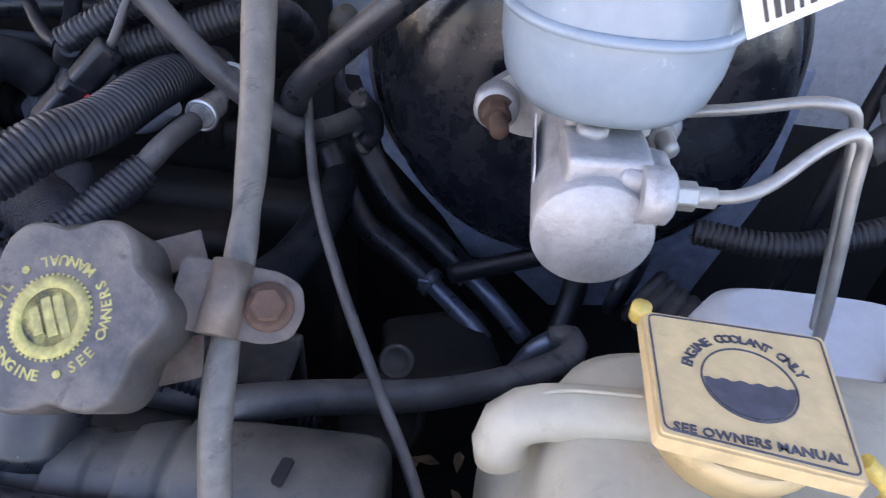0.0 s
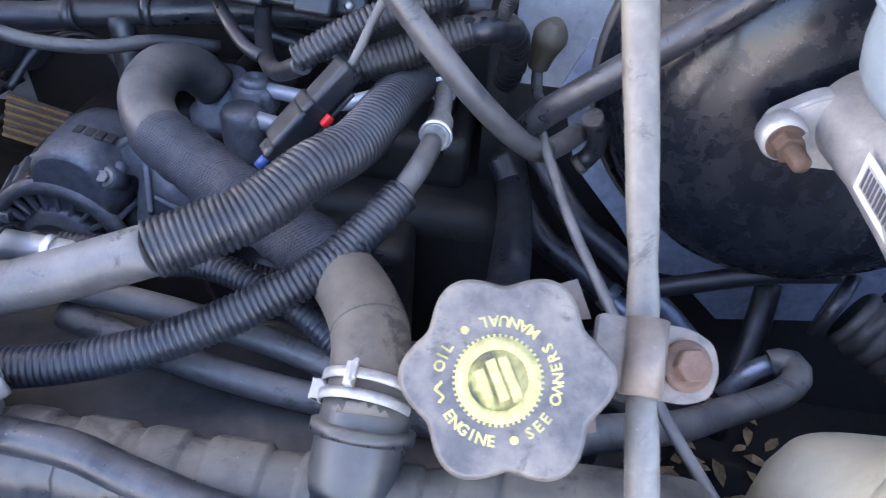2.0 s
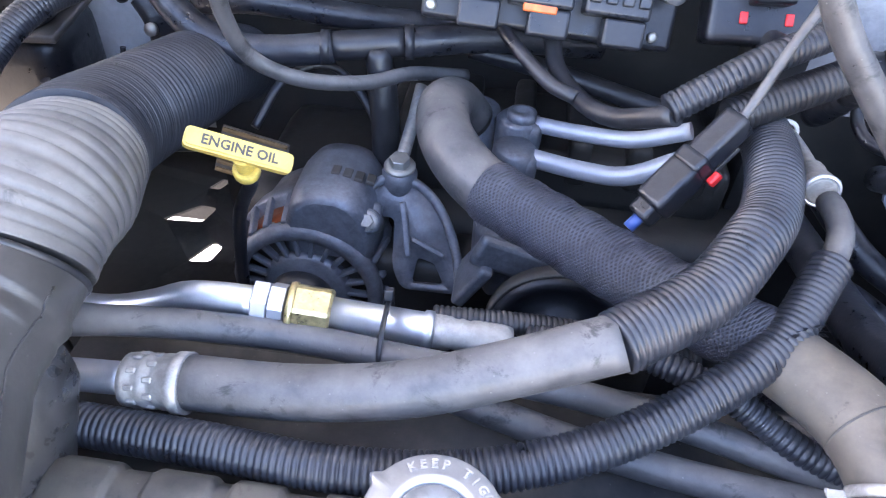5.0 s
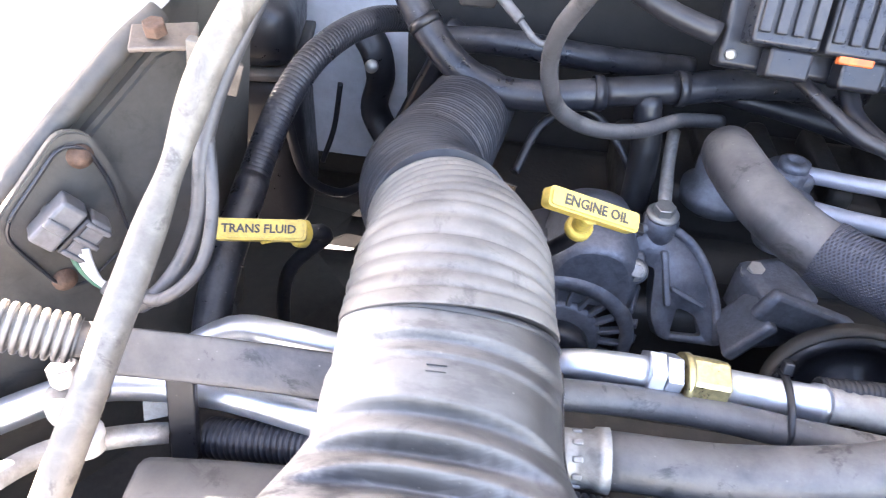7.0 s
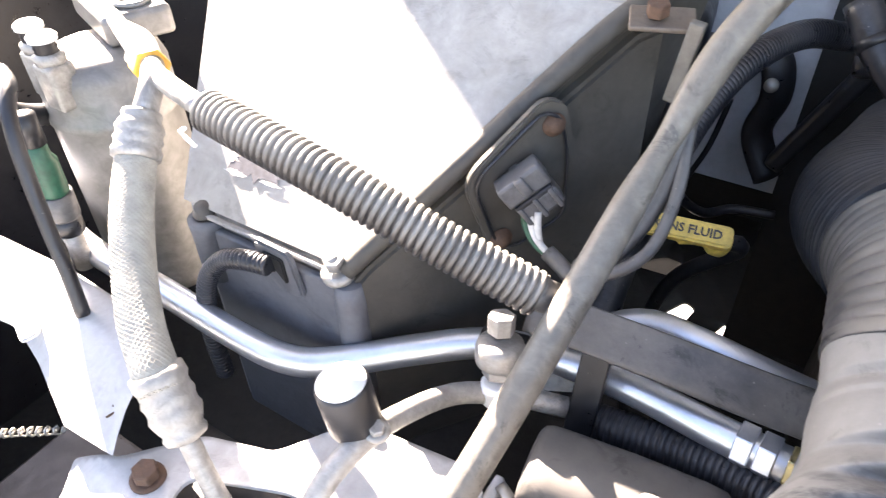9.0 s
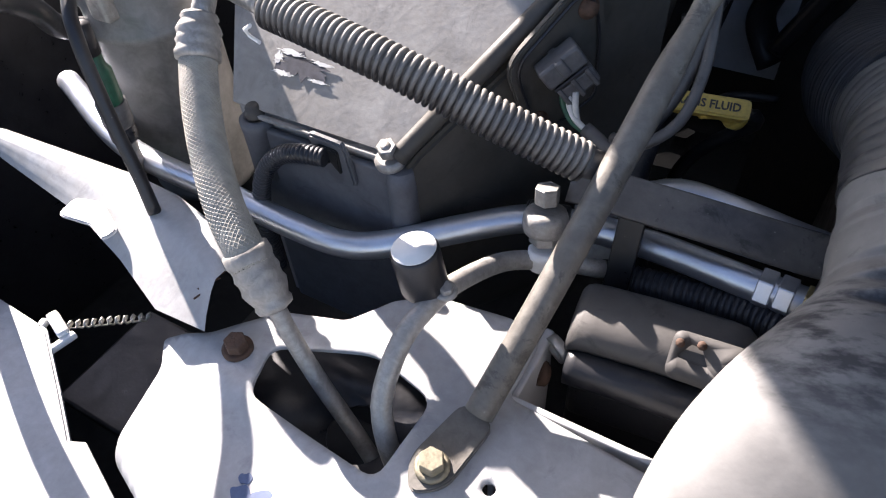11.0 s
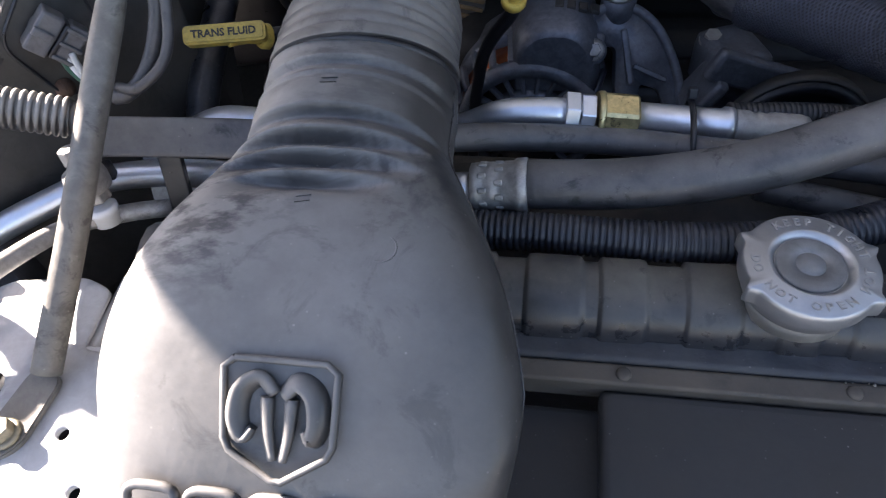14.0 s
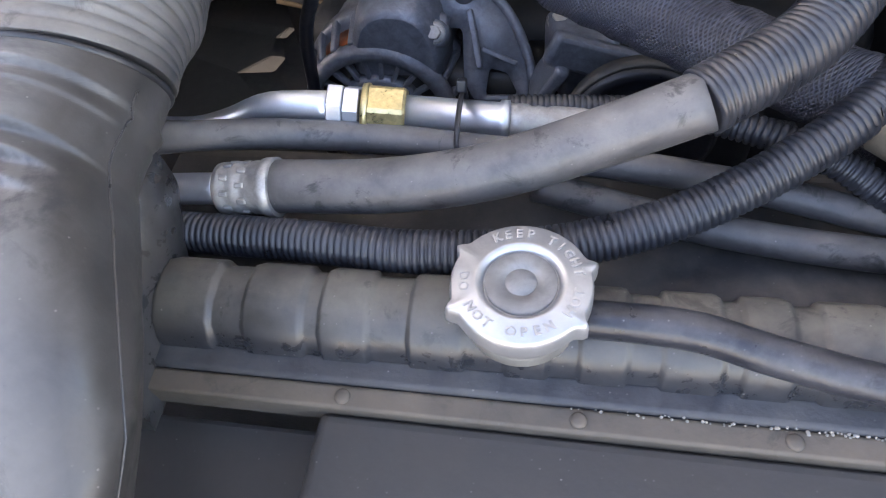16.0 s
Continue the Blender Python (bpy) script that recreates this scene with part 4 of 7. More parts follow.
for i in range(5):
    a, b = Vector((*shield[i], 0)), Vector((*shield[(i + 1) % 5], 0))
    frame_line += [a.lerp(b, s) for s in (0.1, 0.5, 0.9)]
frame_line.append(frame_line[0])
rim_bm = sweep(frame_line, 0.0017, 8, False)
rim_bm.transform(bm_face @ pose(0, 0, 0.0012))
badge = part("badge", rim_bm, "duct", duct, "moulded shield badge")
for s in (-1, 1):
    horn = sweep(spline([(s * 0.002, 0.006, 0), (s * 0.008, 0.0125, 0), (s * 0.0155, 0.0075, 0), (s * 0.0175, -0.004, 0), (s * 0.0145, -0.013, 0), (s * 0.011, -0.0085, 0)], 5), [0.0045 + 0.0014 * math.sin(math.pi * i / 25) - 0.0028 * max(0.0, i / 25 - 0.6) for i in range(26)], 10, flat=0.55)
    horn.transform(bm_face @ pose(0, 0, 0.0004))
    part("badge_arc", horn, "duct", badge)
    bar = sweep(spline([(s * 0.0055, 0.005, 0), (s * 0.0045, -0.010, 0), (s * 0.0022, -0.0225, 0)], 6), [0.0042 - 0.00013 * i for i in range(13)], 10, flat=0.7)
    bar.transform(bm_face @ pose(0, 0, 0.0004))
    part("badge_bar", bar, "duct", badge)
for i in range(5):
    bx = -0.277 + 0.0257 * i
    outline_line = [Vector((q[0], q[1], 0)) for q in oval(0.0105, 0.0075, 20, 3.5)]
    blk = sweep(outline_line + [outline_line[0]], 0.0021, 8, False)
    blk.transform(facing((bx, -0.1535, 1.0688), (1, -0.0, 0.0), (0, 0.65, 0.76)) @ pose(0, 0, 0.001))
    part("raised_block", blk, "duct", duct, "plain raised outline with pale worn face")

# ---- hoses and looms across the front ----
HOSE_A = [(-0.145, 0.069, 1.024), (-0.082, 0.068, 1.030), (-0.023, 0.071, 1.042), (0.030, 0.081, 1.058), (0.081, 0.091, 1.077)]
LOOM_A = [(0.078, 0.0905, 1.0755), (0.124, 0.122, 1.086), (0.151, 0.156, 1.097), (0.169, 0.190, 1.096), (0.180, 0.235, 1.098), (0.186, 0.285, 1.092), (0.19, 0.33, 1.075)]
suction = thing("suction_hose", (-0.14, 0.069, 1.01), "thick dusty grey refrigerant hose with a crimped silver end", "hose")
part("rubber", hose(HOSE_A, 0.0152, 24), "rubber_grey", suction)
part("ferrule", lathe([(0.0125, -0.001), (0.0148, 0.0), (0.0152, 0.004), (0.0143, 0.006), (0.0143, 0.009), (0.0152, 0.011), (0.0152, 0.014), (0.0143, 0.016), (0.0143, 0.019), (0.0155, 0.021), (0.0155, 0.026), (0.017, 0.028), (0.0172, 0.0345)],
     axis((-0.177, 0.0675, 1.0215), (1, 0.02, 0.08)), 32), "alu_dull", suction)
for row in range(2):
    for k in range(10):
        a = 2 * math.pi * (k + 0.5 * row) / 10
        part("crimp_mark", box(0.0022, 0.0032, 0.0052, axis((-0.177, 0.0675, 1.0215), (1, 0.02, 0.08)) @ pose(0.0147 * math.cos(a), 0.0147 * math.sin(a), 0.0075 + 0.010 * row, 0, 0, math.degrees(a)), 0.0008), "alu_dull", suction)
part("tube", hose([(-0.255, 0.068, 1.012), (-0.215, 0.0675, 1.018), (-0.176, 0.0675, 1.0215)], 0.0094), "alu", suction, "bright aluminium tube")
run_loom("wiring_loom", LOOM_A, 0.0172, "wide black corrugated loom over the refrigerant hose, dusty", pitch=0.0038, depth=0.0021)
run_loom("wiring_loom", [(-0.368, 0.067, 0.985), (-0.300, 0.064, 0.997), (-0.225, 0.046, 1.008), (-0.126, 0.038, 1.016), (-0.050, 0.033, 1.020), (0.024, 0.044, 1.020), (0.095, 0.069, 1.032), (0.165, 0.114, 1.056), (0.205, 0.170, 1.078)],
         0.0120, "long black corrugated loom behind the radiator cap", pitch=0.0038, depth=0.0019)
liquid = thing("refrigerant_line", (0.21, 0.2, 1.07), "dusty grey rubber refrigerant line with crimped ferrule and pale clip ring", "hose")
part("rubber", hose([(0.2, 0.160, 1.076), (0.211, 0.185, 1.087), (0.2145, 0.21, 1.087), (0.215, 0.222, 1.085)], 0.0075), "rubber_grey", liquid)
part("ferrule", lathe([(0.0075, 0), (0.0092, 0.001), (0.0095, 0.005), (0.0086, 0.0075), (0.0093, 0.010), (0.0086, 0.013), (0.0095, 0.016), (0.0105, 0.018), (0.0108, 0.026), (0.008, 0.028)], axis((0.216, 0.262, 1.080), (-0.02, -0.98, 0.12)), 28), "alu_dull", liquid)
part("tube", hose([(0.2155, 0.255, 1.081), (0.214, 0.29, 1.080), (0.210, 0.32, 1.077), (0.204, 0.36, 1.06)], 0.0068), "alu_dull", liquid)
ring_line = [Vector((0.0098 * math.cos(a), 0.0098 * math.sin(a), 0)) for a in [2 * math.pi * k / 24 for k in range(25)]]
rb = sweep(ring_line, 0.0016, 8, False)
rb.transform(axis((0.2105, 0.311, 1.079), (0.05, 1, -0.05)))
part("clip_ring", rb, "label", liquid, "pale clip ring")
rb = sweep(ring_line, 0.0013, 8, False)
rb.transform(axis((0.2155, 0.236, 1.083), (0.05, 1, -0.05)) @ Matrix.Diagonal((1.1, 1.1, 1.1, 1)))
part("crimp_ring", rb, "alu", liquid)
long_hose = thing("heater_hose", (-0.1, 0.1, 1.0), "long grey rubber hose on a flat bar under the refrigerant hose", "hose")
flat_line = even(spline([(-0.416, 0.0655, 1.0545), (-0.392, 0.0700, 1.0515), (-0.34, 0.0755, 1.0475), (-0.281, 0.082, 1.0415), (-0.221, 0.0895, 1.0385), (-0.163, 0.099, 1.035), (-0.097, 0.107, 1.0275), (-0.032, 0.105, 1.023), (0.05, 0.105, 1.015), (0.13, 0.1, 1.004), (0.25, 0.07, 0.998)]), 0.007)
bar_rings = []
for i, p in enumerate(flat_line):
    along = (flat_line[min(i + 1, len(flat_line) - 1)] - flat_line[max(i - 1, 0)]).normalized()
    wide = along.cross(Vector((-0.1, 0.7, -0.7))).normalized()
    deep = along.cross(wide)
    s = max(0.0, min(1.0, (p.x + 0.27) / 0.07))
    half, thick = 0.0128 - 0.0038 * s, 0.004 + 0.005 * s
    bar_rings.append([p + wide * u + deep * v for u, v in oval(half, thick, 20, 5.0 - 3.0 * s)])
at_cut = next(i for i, p in enumerate(flat_line) if p.x > -0.23)
part("flat_bar", loft(bar_rings[: at_cut + 1]), "rubber_grey", long_hose, "flat dusty bar")
part("rubber", loft(bar_rings[at_cut:]), "rubber_grey", long_hose)
run_hose("transmission_hose", [(0.0, 0.10, 1.0), (0.08, 0.08, 0.998), (0.16, 0.07, 0.994), (0.27, 0.066, 0.99)], 0.0095, "rubber_grey", "grey rubber hose lying on the fan shroud")
run_loom("wiring_loom", [(0.04, 0.135, 1.02), (0.09, 0.13, 1.03), (0.15, 0.11, 1.025), (0.2, 0.085, 1.01), (0.27, 0.07, 1.0), (0.34, 0.065, 0.99)], 0.0088, "black corrugated loom passing under the radiator hose", pitch=0.004)

pipe = thing("refrigerant_pipe", (-0.2, 0.12, 1.02), "polished aluminium refrigerant pipe with hex nut, brass fitting and crimp", "pipe")
part("tube", hose([(-0.394, 0.104, 1.012), (-0.365, 0.116, 1.026), (-0.33, 0.114, 1.029), (-0.28, 0.117, 1.02), (-0.225, 0.122, 1.012), (-0.19, 0.122, 1.022), (-0.165, 0.122, 1.034), (-0.14, 0.122, 1.037), (-0.12, 0.122, 1.037)], 0.0091, 20), "alu", pipe)
way = Vector((0.085, 0.006, -0.011)).normalized()
at = Vector((-0.1235, 0.122, 1.037))
part("nut", joined(hexagon(0.0140, 0.0092, axis(at, way, 12)), hexagon(0.0140, 0.0092, axis(at + way * 0.0098, way, 24))), "alu", pipe, "twin silver hex nut")
part("brass_fitting", joined(hexagon(0.0162, 0.023, axis(at + way * 0.0232, way, 18), 0.0016), lathe([(0.0150, 0), (0.0155, 0.002), (0.0155, 0.004)], axis(at + way * 0.0205, way), 24)), "brass", pipe, "yellow brass hex fitting")
part("sleeve_tube", lathe([(0.0103, 0), (0.0103, 0.058), (0.0117, 0.059), (0.0117, 0.064)], axis(at + way * 0.043, way), 28), "alu", pipe)
part("crimp", lathe([(0.0106, 0), (0.0106, 0.012), (0.0094, 0.015), (0.0104, 0.019), (0.0094, 0.023), (0.0106, 0.027), (0.0106, 0.045), (0.0095, 0.05)], axis(at + way * 0.105, way), 28), "alu_dull", pipe)
part("cover", ribbed([at + way * 0.106 + Vector((0, 0.009, 0.002)), at + way * 0.15 + Vector((0, 0.012, 0.004)), at + way * 0.2 + Vector((0, 0.016, 0.002)), at + way * 0.28 + Vector((0, 0.02, -0.012))], 0.0075, 0.0035, 0.0012), "loom_dark", pipe)
tie = thing("cable_tie", (-0.044, 0.118, 1.03), "black plastic cable tie round the pipe and hose", "cable tie")
loop = [Vector((-0.0445, 0.1185 + 0.0215 * math.cos(a), 1.0285 + 0.0125 * math.sin(a) + 0.004 * math.cos(a))) for a in [2 * math.pi * k / 32 for k in range(33)]]
part("strap", sweep(loop, 0.0022, 8, False, flat=0.5), "plastic", tie)
part("lock", box(0.0055, 0.006, 0.007, pose(-0.0445, 0.133, 1.046, -20), 0.001), "plastic", tie)

# ---- upper radiator hose ----
RH = [(-0.02, 0.398, 1.01), (-0.033, 0.382, 1.034), (-0.040, 0.345, 1.048), (-0.030, 0.295, 1.050), (0.0, 0.252, 1.045), (0.045, 0.22, 1.043), (0.09, 0.188, 1.042), (0.14, 0.155, 1.042), (0.178, 0.122, 1.046), (0.203, 0.08, 1.053), (0.2115, 0.047, 1.0505), (0.213, 0.028, 1.041)]
rhose = thing("radiator_hose", (0.08, 0.2, 1.02), "thick black upper radiator hose partly wrapped in woven mesh sleeve", "hose")
line = even(spline(RH), 0.005)
part("rubber", sweep(line[: int(len(line) * 0.8)], 0.0215, 28), "rubber_grey", rhose)
part("lower_end", sweep(line[int(len(line) * 0.8) - 1 :], 0.0215, 28), "hose_brown", rhose, "brown stained hose end")
at_j = int(len(line) * 0.9)
part("joint", lathe([(0.0216, -0.0006), (0.0220, 0.0), (0.0216, 0.0006)], axis(line[at_j], line[at_j + 1] - line[at_j - 1]), 32), "ink", rhose, "thin joint line")
a0, a1 = int(len(line) * 0.37), int(len(line) * 0.80)
part("mesh_wrap", sweep(line[a0:a1], [0.0228 + 0.0006 * math.sin(i * 1.3) for i in range(a1 - a0)], 40, False), "sleeve", rhose, "dark blue-black woven mesh sleeve")
fray = bmesh.new()
ragged = random.Random(8)
at_end, ahead = line[a1 - 1], (line[a1] - line[a1 - 2]).normalized()
side = ahead.orthogonal().normalized()
over = ahead.cross(side)
for k in range(44):
    a, b = 2 * math.pi * k / 44, 2 * math.pi * (k + 0.9) / 44
    rim_a, rim_b = (side * math.cos(a) + over * math.sin(a)), (side * math.cos(b) + over * math.sin(b))
    reach = 0.003 + 0.009 * ragged.random() ** 2
    quad = [fray.verts.new(at_end + rim_a * 0.0229), fray.verts.new(at_end + rim_b * 0.0229),
            fray.verts.new(at_end + rim_b * (0.0238 + 0.45 * reach) + ahead * reach), fray.verts.new(at_end + rim_a * (0.0238 + 0.6 * reach) + ahead * reach * (0.5 + ragged.random()))]
    fray.faces.new(quad)
bmesh.ops.solidify(fray, geom=list(fray.faces), thickness=0.0005)
part("frayed_edge", fray, "sleeve", rhose, "frayed cut edge of the mesh")
clamp = thing("hose_clamp", (0.212, 0.04, 1.05), "pale grey spring clamp with two wings on the hose end", "hose clamp")
cw = Vector((0.02, 0.55, 0.25)).normalized()
cm = axis((0.2115, 0.037, 1.0485), cw)
for off in (-0.0052, 0.0048):
    part("band", lathe([(0.0219, off - 0.0026), (0.0236, off - 0.0026), (0.0240, off), (0.0236, off + 0.0026), (0.0219, off + 0.0026)], cm, 48, ring=True), "alu_dull", clamp)
tab = cm @ pose(0, 0, 0, 0, 0, 78) @ pose(0.0255, 0, 0.003)
part("wing", joined(box(0.006, 0.0045, 0.012, tab, 0.0008), box(0.009, 0.0022, 0.010, tab @ pose(0.005, 0.003, 0.001, 0, 0, 35), 0.0008)), "alu_dull", clamp)
for a, ln in ((-14, 0.010), (-40, 0.010)):
    post_m = cm @ pose(0, 0, 0, 0, 0, a) @ pose(0.0265, 0, 0.0)
    part("wing", box(ln, 0.0018, 0.0105, post_m, 0.0006), "alu_dull", clamp)
bar_m = cm @ pose(0, 0, 0, 0, 0, -27)
for off in (-0.0045, 0.0045):
    part("wing", box(0.0018, 0.0135, 0.0022, bar_m @ pose(0.0306, 0, off), 0.0006), "alu_dull", clamp)


# ---- engine ----
eng = thing("engine", (0.02, 0.42, 0.62), "oily dark engine block with cast covers and a belt pulley", "engine")
part("block", box(0.52, 0.2, 0.3, pose(0.02, 0.46, 0.77), 0.03, 3), "block", eng)
part("timing_cover", box(0.3, 0.06, 0.26, pose(0.04, 0.335, 0.78), 0.02, 3), "block", eng)
part("intake_manifold", box(0.34, 0.13, 0.06, pose(0.06, 0.47, 0.945), 0.015, 3), "block", eng)
for i in range(6):
    part("intake_runner", box(0.022, 0.12, 0.05, pose(-0.08 + 0.055 * i, 0.46, 0.97), 0.009, 3), "block", eng)
part("water_outlet", lathe([(0.034, 0), (0.034, 0.014), (0.026, 0.02), (0.026, 0.05)], axis((-0.02, 0.41, 0.965), (0, 0, 1)), 28), "alu_dark", eng)
pulley = part("pulley", lathe([(0.058, 0), (0.058, 0.02), (0.05, 0.022), (0.046, 0.012), (0.02, 0.012), (0.018, 0.026), (0, 0.026)], axis((0.075, 0.262, 0.905), (0, -1, 0.12)), 40), "plastic", eng, "black belt pulley")
part("belt", lathe([(0.0585, 0.004), (0.0612, 0.004), (0.0612, 0.018), (0.0585, 0.018)], axis((0.075, 0.262, 0.905), (0, -1, 0.12)), 40, ring=True), "hvac_dark", pulley, "tan worn drive belt")
comp = joined(box(0.05, 0.06, 0.06, pose(0.025, 0.32, 0.925, 0, 0, 20), 0.012, 3), box(0.09, 0.012, 0.03, pose(0.04, 0.285, 0.945, 0, 24, 12), 0.005), box(0.012, 0.05, 0.05, pose(0.0, 0.29, 0.925, 0, 30), 0.004))
# tan ribs stand in for sunlit ground showing through a grid
ribbed_m = facing((-0.244, 0.42, 0.923), (0.97, 0.0, -0.22), (0.1, 0.35, 0.93))
rs = part("ribbed_panel", box(0.07, 0.05, 0.004, ribbed_m, 0.001), "bracket", eng, "tan ribs in the colour of lit ground")
for i in range(6):
    part("rib", box(0.068, 0.0045, 0.005, ribbed_m @ pose(0, -0.0215 + 0.0086 * i, 0.0035), 0.0018), "tan_rib", rs)
part("bracket", comp, "alu_dark", eng, "grey cast accessory bracket")
bolt("hex_bolt", (0.007, 0.33, 0.948), (0, -0.3, 1), 0.0075, "steel", "zinc hex bolt on the accessory bracket")

# ---- alternator ----
alt = thing("alternator", (-0.137, 0.31, 0.83), "grey cast alternator with slotted vents and copper windings", "alternator")
am = axis((-0.153, 0.292, 0.875), (0, 0.99, -0.05))
part("rear_shell", lathe([(0.064, 0.036), (0.079, 0.037), (0.0805, 0.044), (0.079, 0.058), (0.074, 0.061), (0.072, 0.1), (0.062, 0.118), (0.0, 0.122)], am, 56), "alu_dark", alt)
part("winding", lathe([(0.050, 0.0125), (0.064, 0.0125), (0.0685, 0.018), (0.0705, 0.035), (0.050, 0.036)], am, 40, ring=True), "copper", alt, "copper winding ring")
part("front_ring", lathe([(0.058, -0.004), (0.0665, -0.003), (0.0705, 0.002), (0.0705, 0.008), (0.066, 0.010), (0.058, 0.006)], am, 56, ring=True), "alu_dark", alt)
part("hub", lathe([(0.0, -0.006), (0.036, -0.004), (0.0405, -0.001), (0.0405, 0.008), (0.0, 0.009)], am, 40), "alu_dark", alt)
part("drive_pulley", lathe([(0.0, -0.03), (0.026, -0.03), (0.03, -0.026), (0.03, -0.012), (0.026, -0.008), (0.0, -0.006)], am, 40), "plastic", alt, "black belt pulley")
part("backplate", lathe([(0.0, 0.009), (0.060, 0.009), (0.060, 0.011), (0.0, 0.011)], am, 40), "ink", alt)
fin = box(0.026, 0.0042, 0.007, pose(0, 0, 0), 0.0012)
fin_me = bpy.data.meshes.new("vent_fin")
fin.to_mesh(fin_me)
fin.free()
fin_me.materials.append(M["alu_dark"])
post = box(0.006, 0.0058, 0.034, pose(0, 0, 0), 0.0014)
post_me = bpy.data.meshes.new("vent_post")
post.to_mesh(post_me)
post.free()
post_me.materials.append(M["alu_dark"])
shift = Matrix.Translation(-Vector(alt["base"]))
for k in range(22):
    a = 2 * math.pi * k / 22
    o = new("vent_fin", fin_me)
    o.parent, o.matrix_local = alt, shift @ am @ pose(0.0505 * math.cos(a), 0.0505 * math.sin(a), 0.001, 0, 0, math.degrees(a))
for k in range(24):
    a = 2 * math.pi * k / 24
    o = new("vent_post", post_me)
    o.parent, o.matrix_local = alt, shift @ am @ pose(0.0745 * math.cos(a), 0.0745 * math.sin(a), 0.022, 0, 0, math.degrees(a)) @ pose(0, 0, 0, 0, 16, 0)
part("lug", joined(lathe([(0.0115, -0.012), (0.0115, 0.012), (0.0095, 0.014)], axis((-0.097, 0.316, 0.9435), (0, -0.75, 0.66)), 24), box(0.06, 0.022, 0.022, pose(-0.118, 0.325, 0.948, 40, 8, 0), 0.007, 3)), "alu_dark", alt)
part("regulator", loft([[(-0.132 + u, y, 0.915 + h * max(0.0, v) * 1.0 + 0.0 * y) for u, v in oval(wd, 1.0, 40, 2.6)] for y, wd, h in ((0.296, 0.034, 0.058), (0.302, 0.040, 0.064), (0.33, 0.044, 0.067), (0.365, 0.044, 0.067), (0.385, 0.041, 0.062), (0.392, 0.034, 0.054))]), "alu_dark", alt)
for i in range(4):
    part("slot", box(0.008, 0.012, 0.004, pose(-0.130 + 0.0105 * i, 0.335 - 0.001 * i, 0.9815 - 0.0012 * i, 0, 6 * i, 0), 0.001), "ink", alt)
bolt("hex_bolt", (-0.097, 0.306, 0.9525), (0, -0.75, 0.66), 0.0062, "alu_dull", "grey hex bolt in the alternator lug")
mount = thing("alternator_bracket", (-0.06, 0.33, 0.86), "grey cast curved mounting bracket beside the alternator", "bracket")
plate_m = facing((-0.06, 0.325, 0.94), (0.995, 0.08, -0.06), (0, 0.6, 0.8))
outline = rounded([(-0.05, 0.02), (-0.0365, 0.038), (-0.02, 0.044), (0.001, 0.039), (0.021, 0.0245), (0.036, 0.001), (0.0467, -0.025), (0.053, -0.06), (-0.004, -0.06), (-0.0143, -0.041), (-0.0164, 0.004), (-0.031, 0.0025)], 0.008)
window = rounded([(0.008, -0.030), (0.024, -0.034), (0.034, -0.053), (0.005, -0.054)], 0.004)
part("plate", sheet(outline, [window], 0.018, plate_m), "alu_dark", mount)
rim = [plate_m @ Vector((x, y, -0.001)) for x, y in ((-0.045, 0.024), (-0.034, 0.034), (-0.02, 0.040), (0.0, 0.0355), (0.018, 0.022), (0.0325, 0.0), (0.043, -0.026), (0.049, -0.058))]
part("rib", sweep(even(spline(rim), 0.004), 0.0045, 12), "alu_dark", mount, "rounded outer rib")
part("rib", box(0.006, 0.05, 0.006, plate_m @ pose(-0.006, -0.006, 0.0015, 0, 0, 12), 0.0022, 3), "alu_dark", mount)
part("rib", box(0.034, 0.005, 0.005, plate_m @ pose(0.016, -0.020, 0.0012, 0, 0, -22), 0.002, 3), "alu_dark", mount)
part("boss", lathe([(0.016, 0), (0.016, 0.02), (0.012, 0.026)], axis((-0.077, 0.353, 0.955), (0, 0, 1)), 28), "alu_dark", mount)
bolt("hex_bolt", (-0.077, 0.353, 0.98), (0, -0.1, 1), 0.0095, "steel", "zinc hex bolt on top of the alternator bracket")
run_hose("support_stud", [(-0.076, 0.36, 0.985), (-0.073, 0.4, 1.0), (-0.07, 0.43, 1.02)], 0.006, "alu_dull", "dull grey stud rising behind the alternator bolt", "stud")
bolt("hex_bolt", (-0.186, 0.31, 0.925), (0, -0.4, 0.9), 0.006, "steel", "small grey bolt beside the alternator")

# ---- dipsticks ----
def dipstick(name, a, b, drop, label, text, size):
    a, b = Vector(a), Vector(b)
    mid, wayx = (a + b) / 2, (b - a).normalized()
    t = thing(name, tuple(mid - Vector((0, 0, 0.06))), label, "dipstick")
    m = facing(mid, wayx, (0, 0.75, 0.65))
    length = (b - a).length
    half = length / 2 + 0.001
    part("handle", prism(rounded([(-half, 0.0068), (half, 0.0068), (half, -0.0068), (-half, -0.0068)], 0.004), 0.0105, m @ pose(0, 0, 0.005), 0.0016), "yellow", t)
    part("lettering", words(text, size, m @ pose(0, 0.0, 0.0052), 0.0003), "ink", t, "black capital letters")
    foot = mid + Vector(drop)
    part("stem", hose([mid - Vector((0, 0, 0.004)), mid.lerp(foot, 0.5), foot], 0.0062), "yellow", t)
    part("collar", lathe([(0.0085, -0.004), (0.0095, -0.002), (0.0095, 0.003), (0.007, 0.005)], axis(foot, foot - mid), 24), "yellow", t)
    part("tube", hose([foot, foot + (foot - mid).normalized() * 0.02, foot + Vector((-0.03, 0.035, -0.08)), foot + Vector((-0.045, 0.05, -0.2)), foot + Vector((-0.04, 0.06, -0.32))], 0.0055), "plastic", t)
    return t


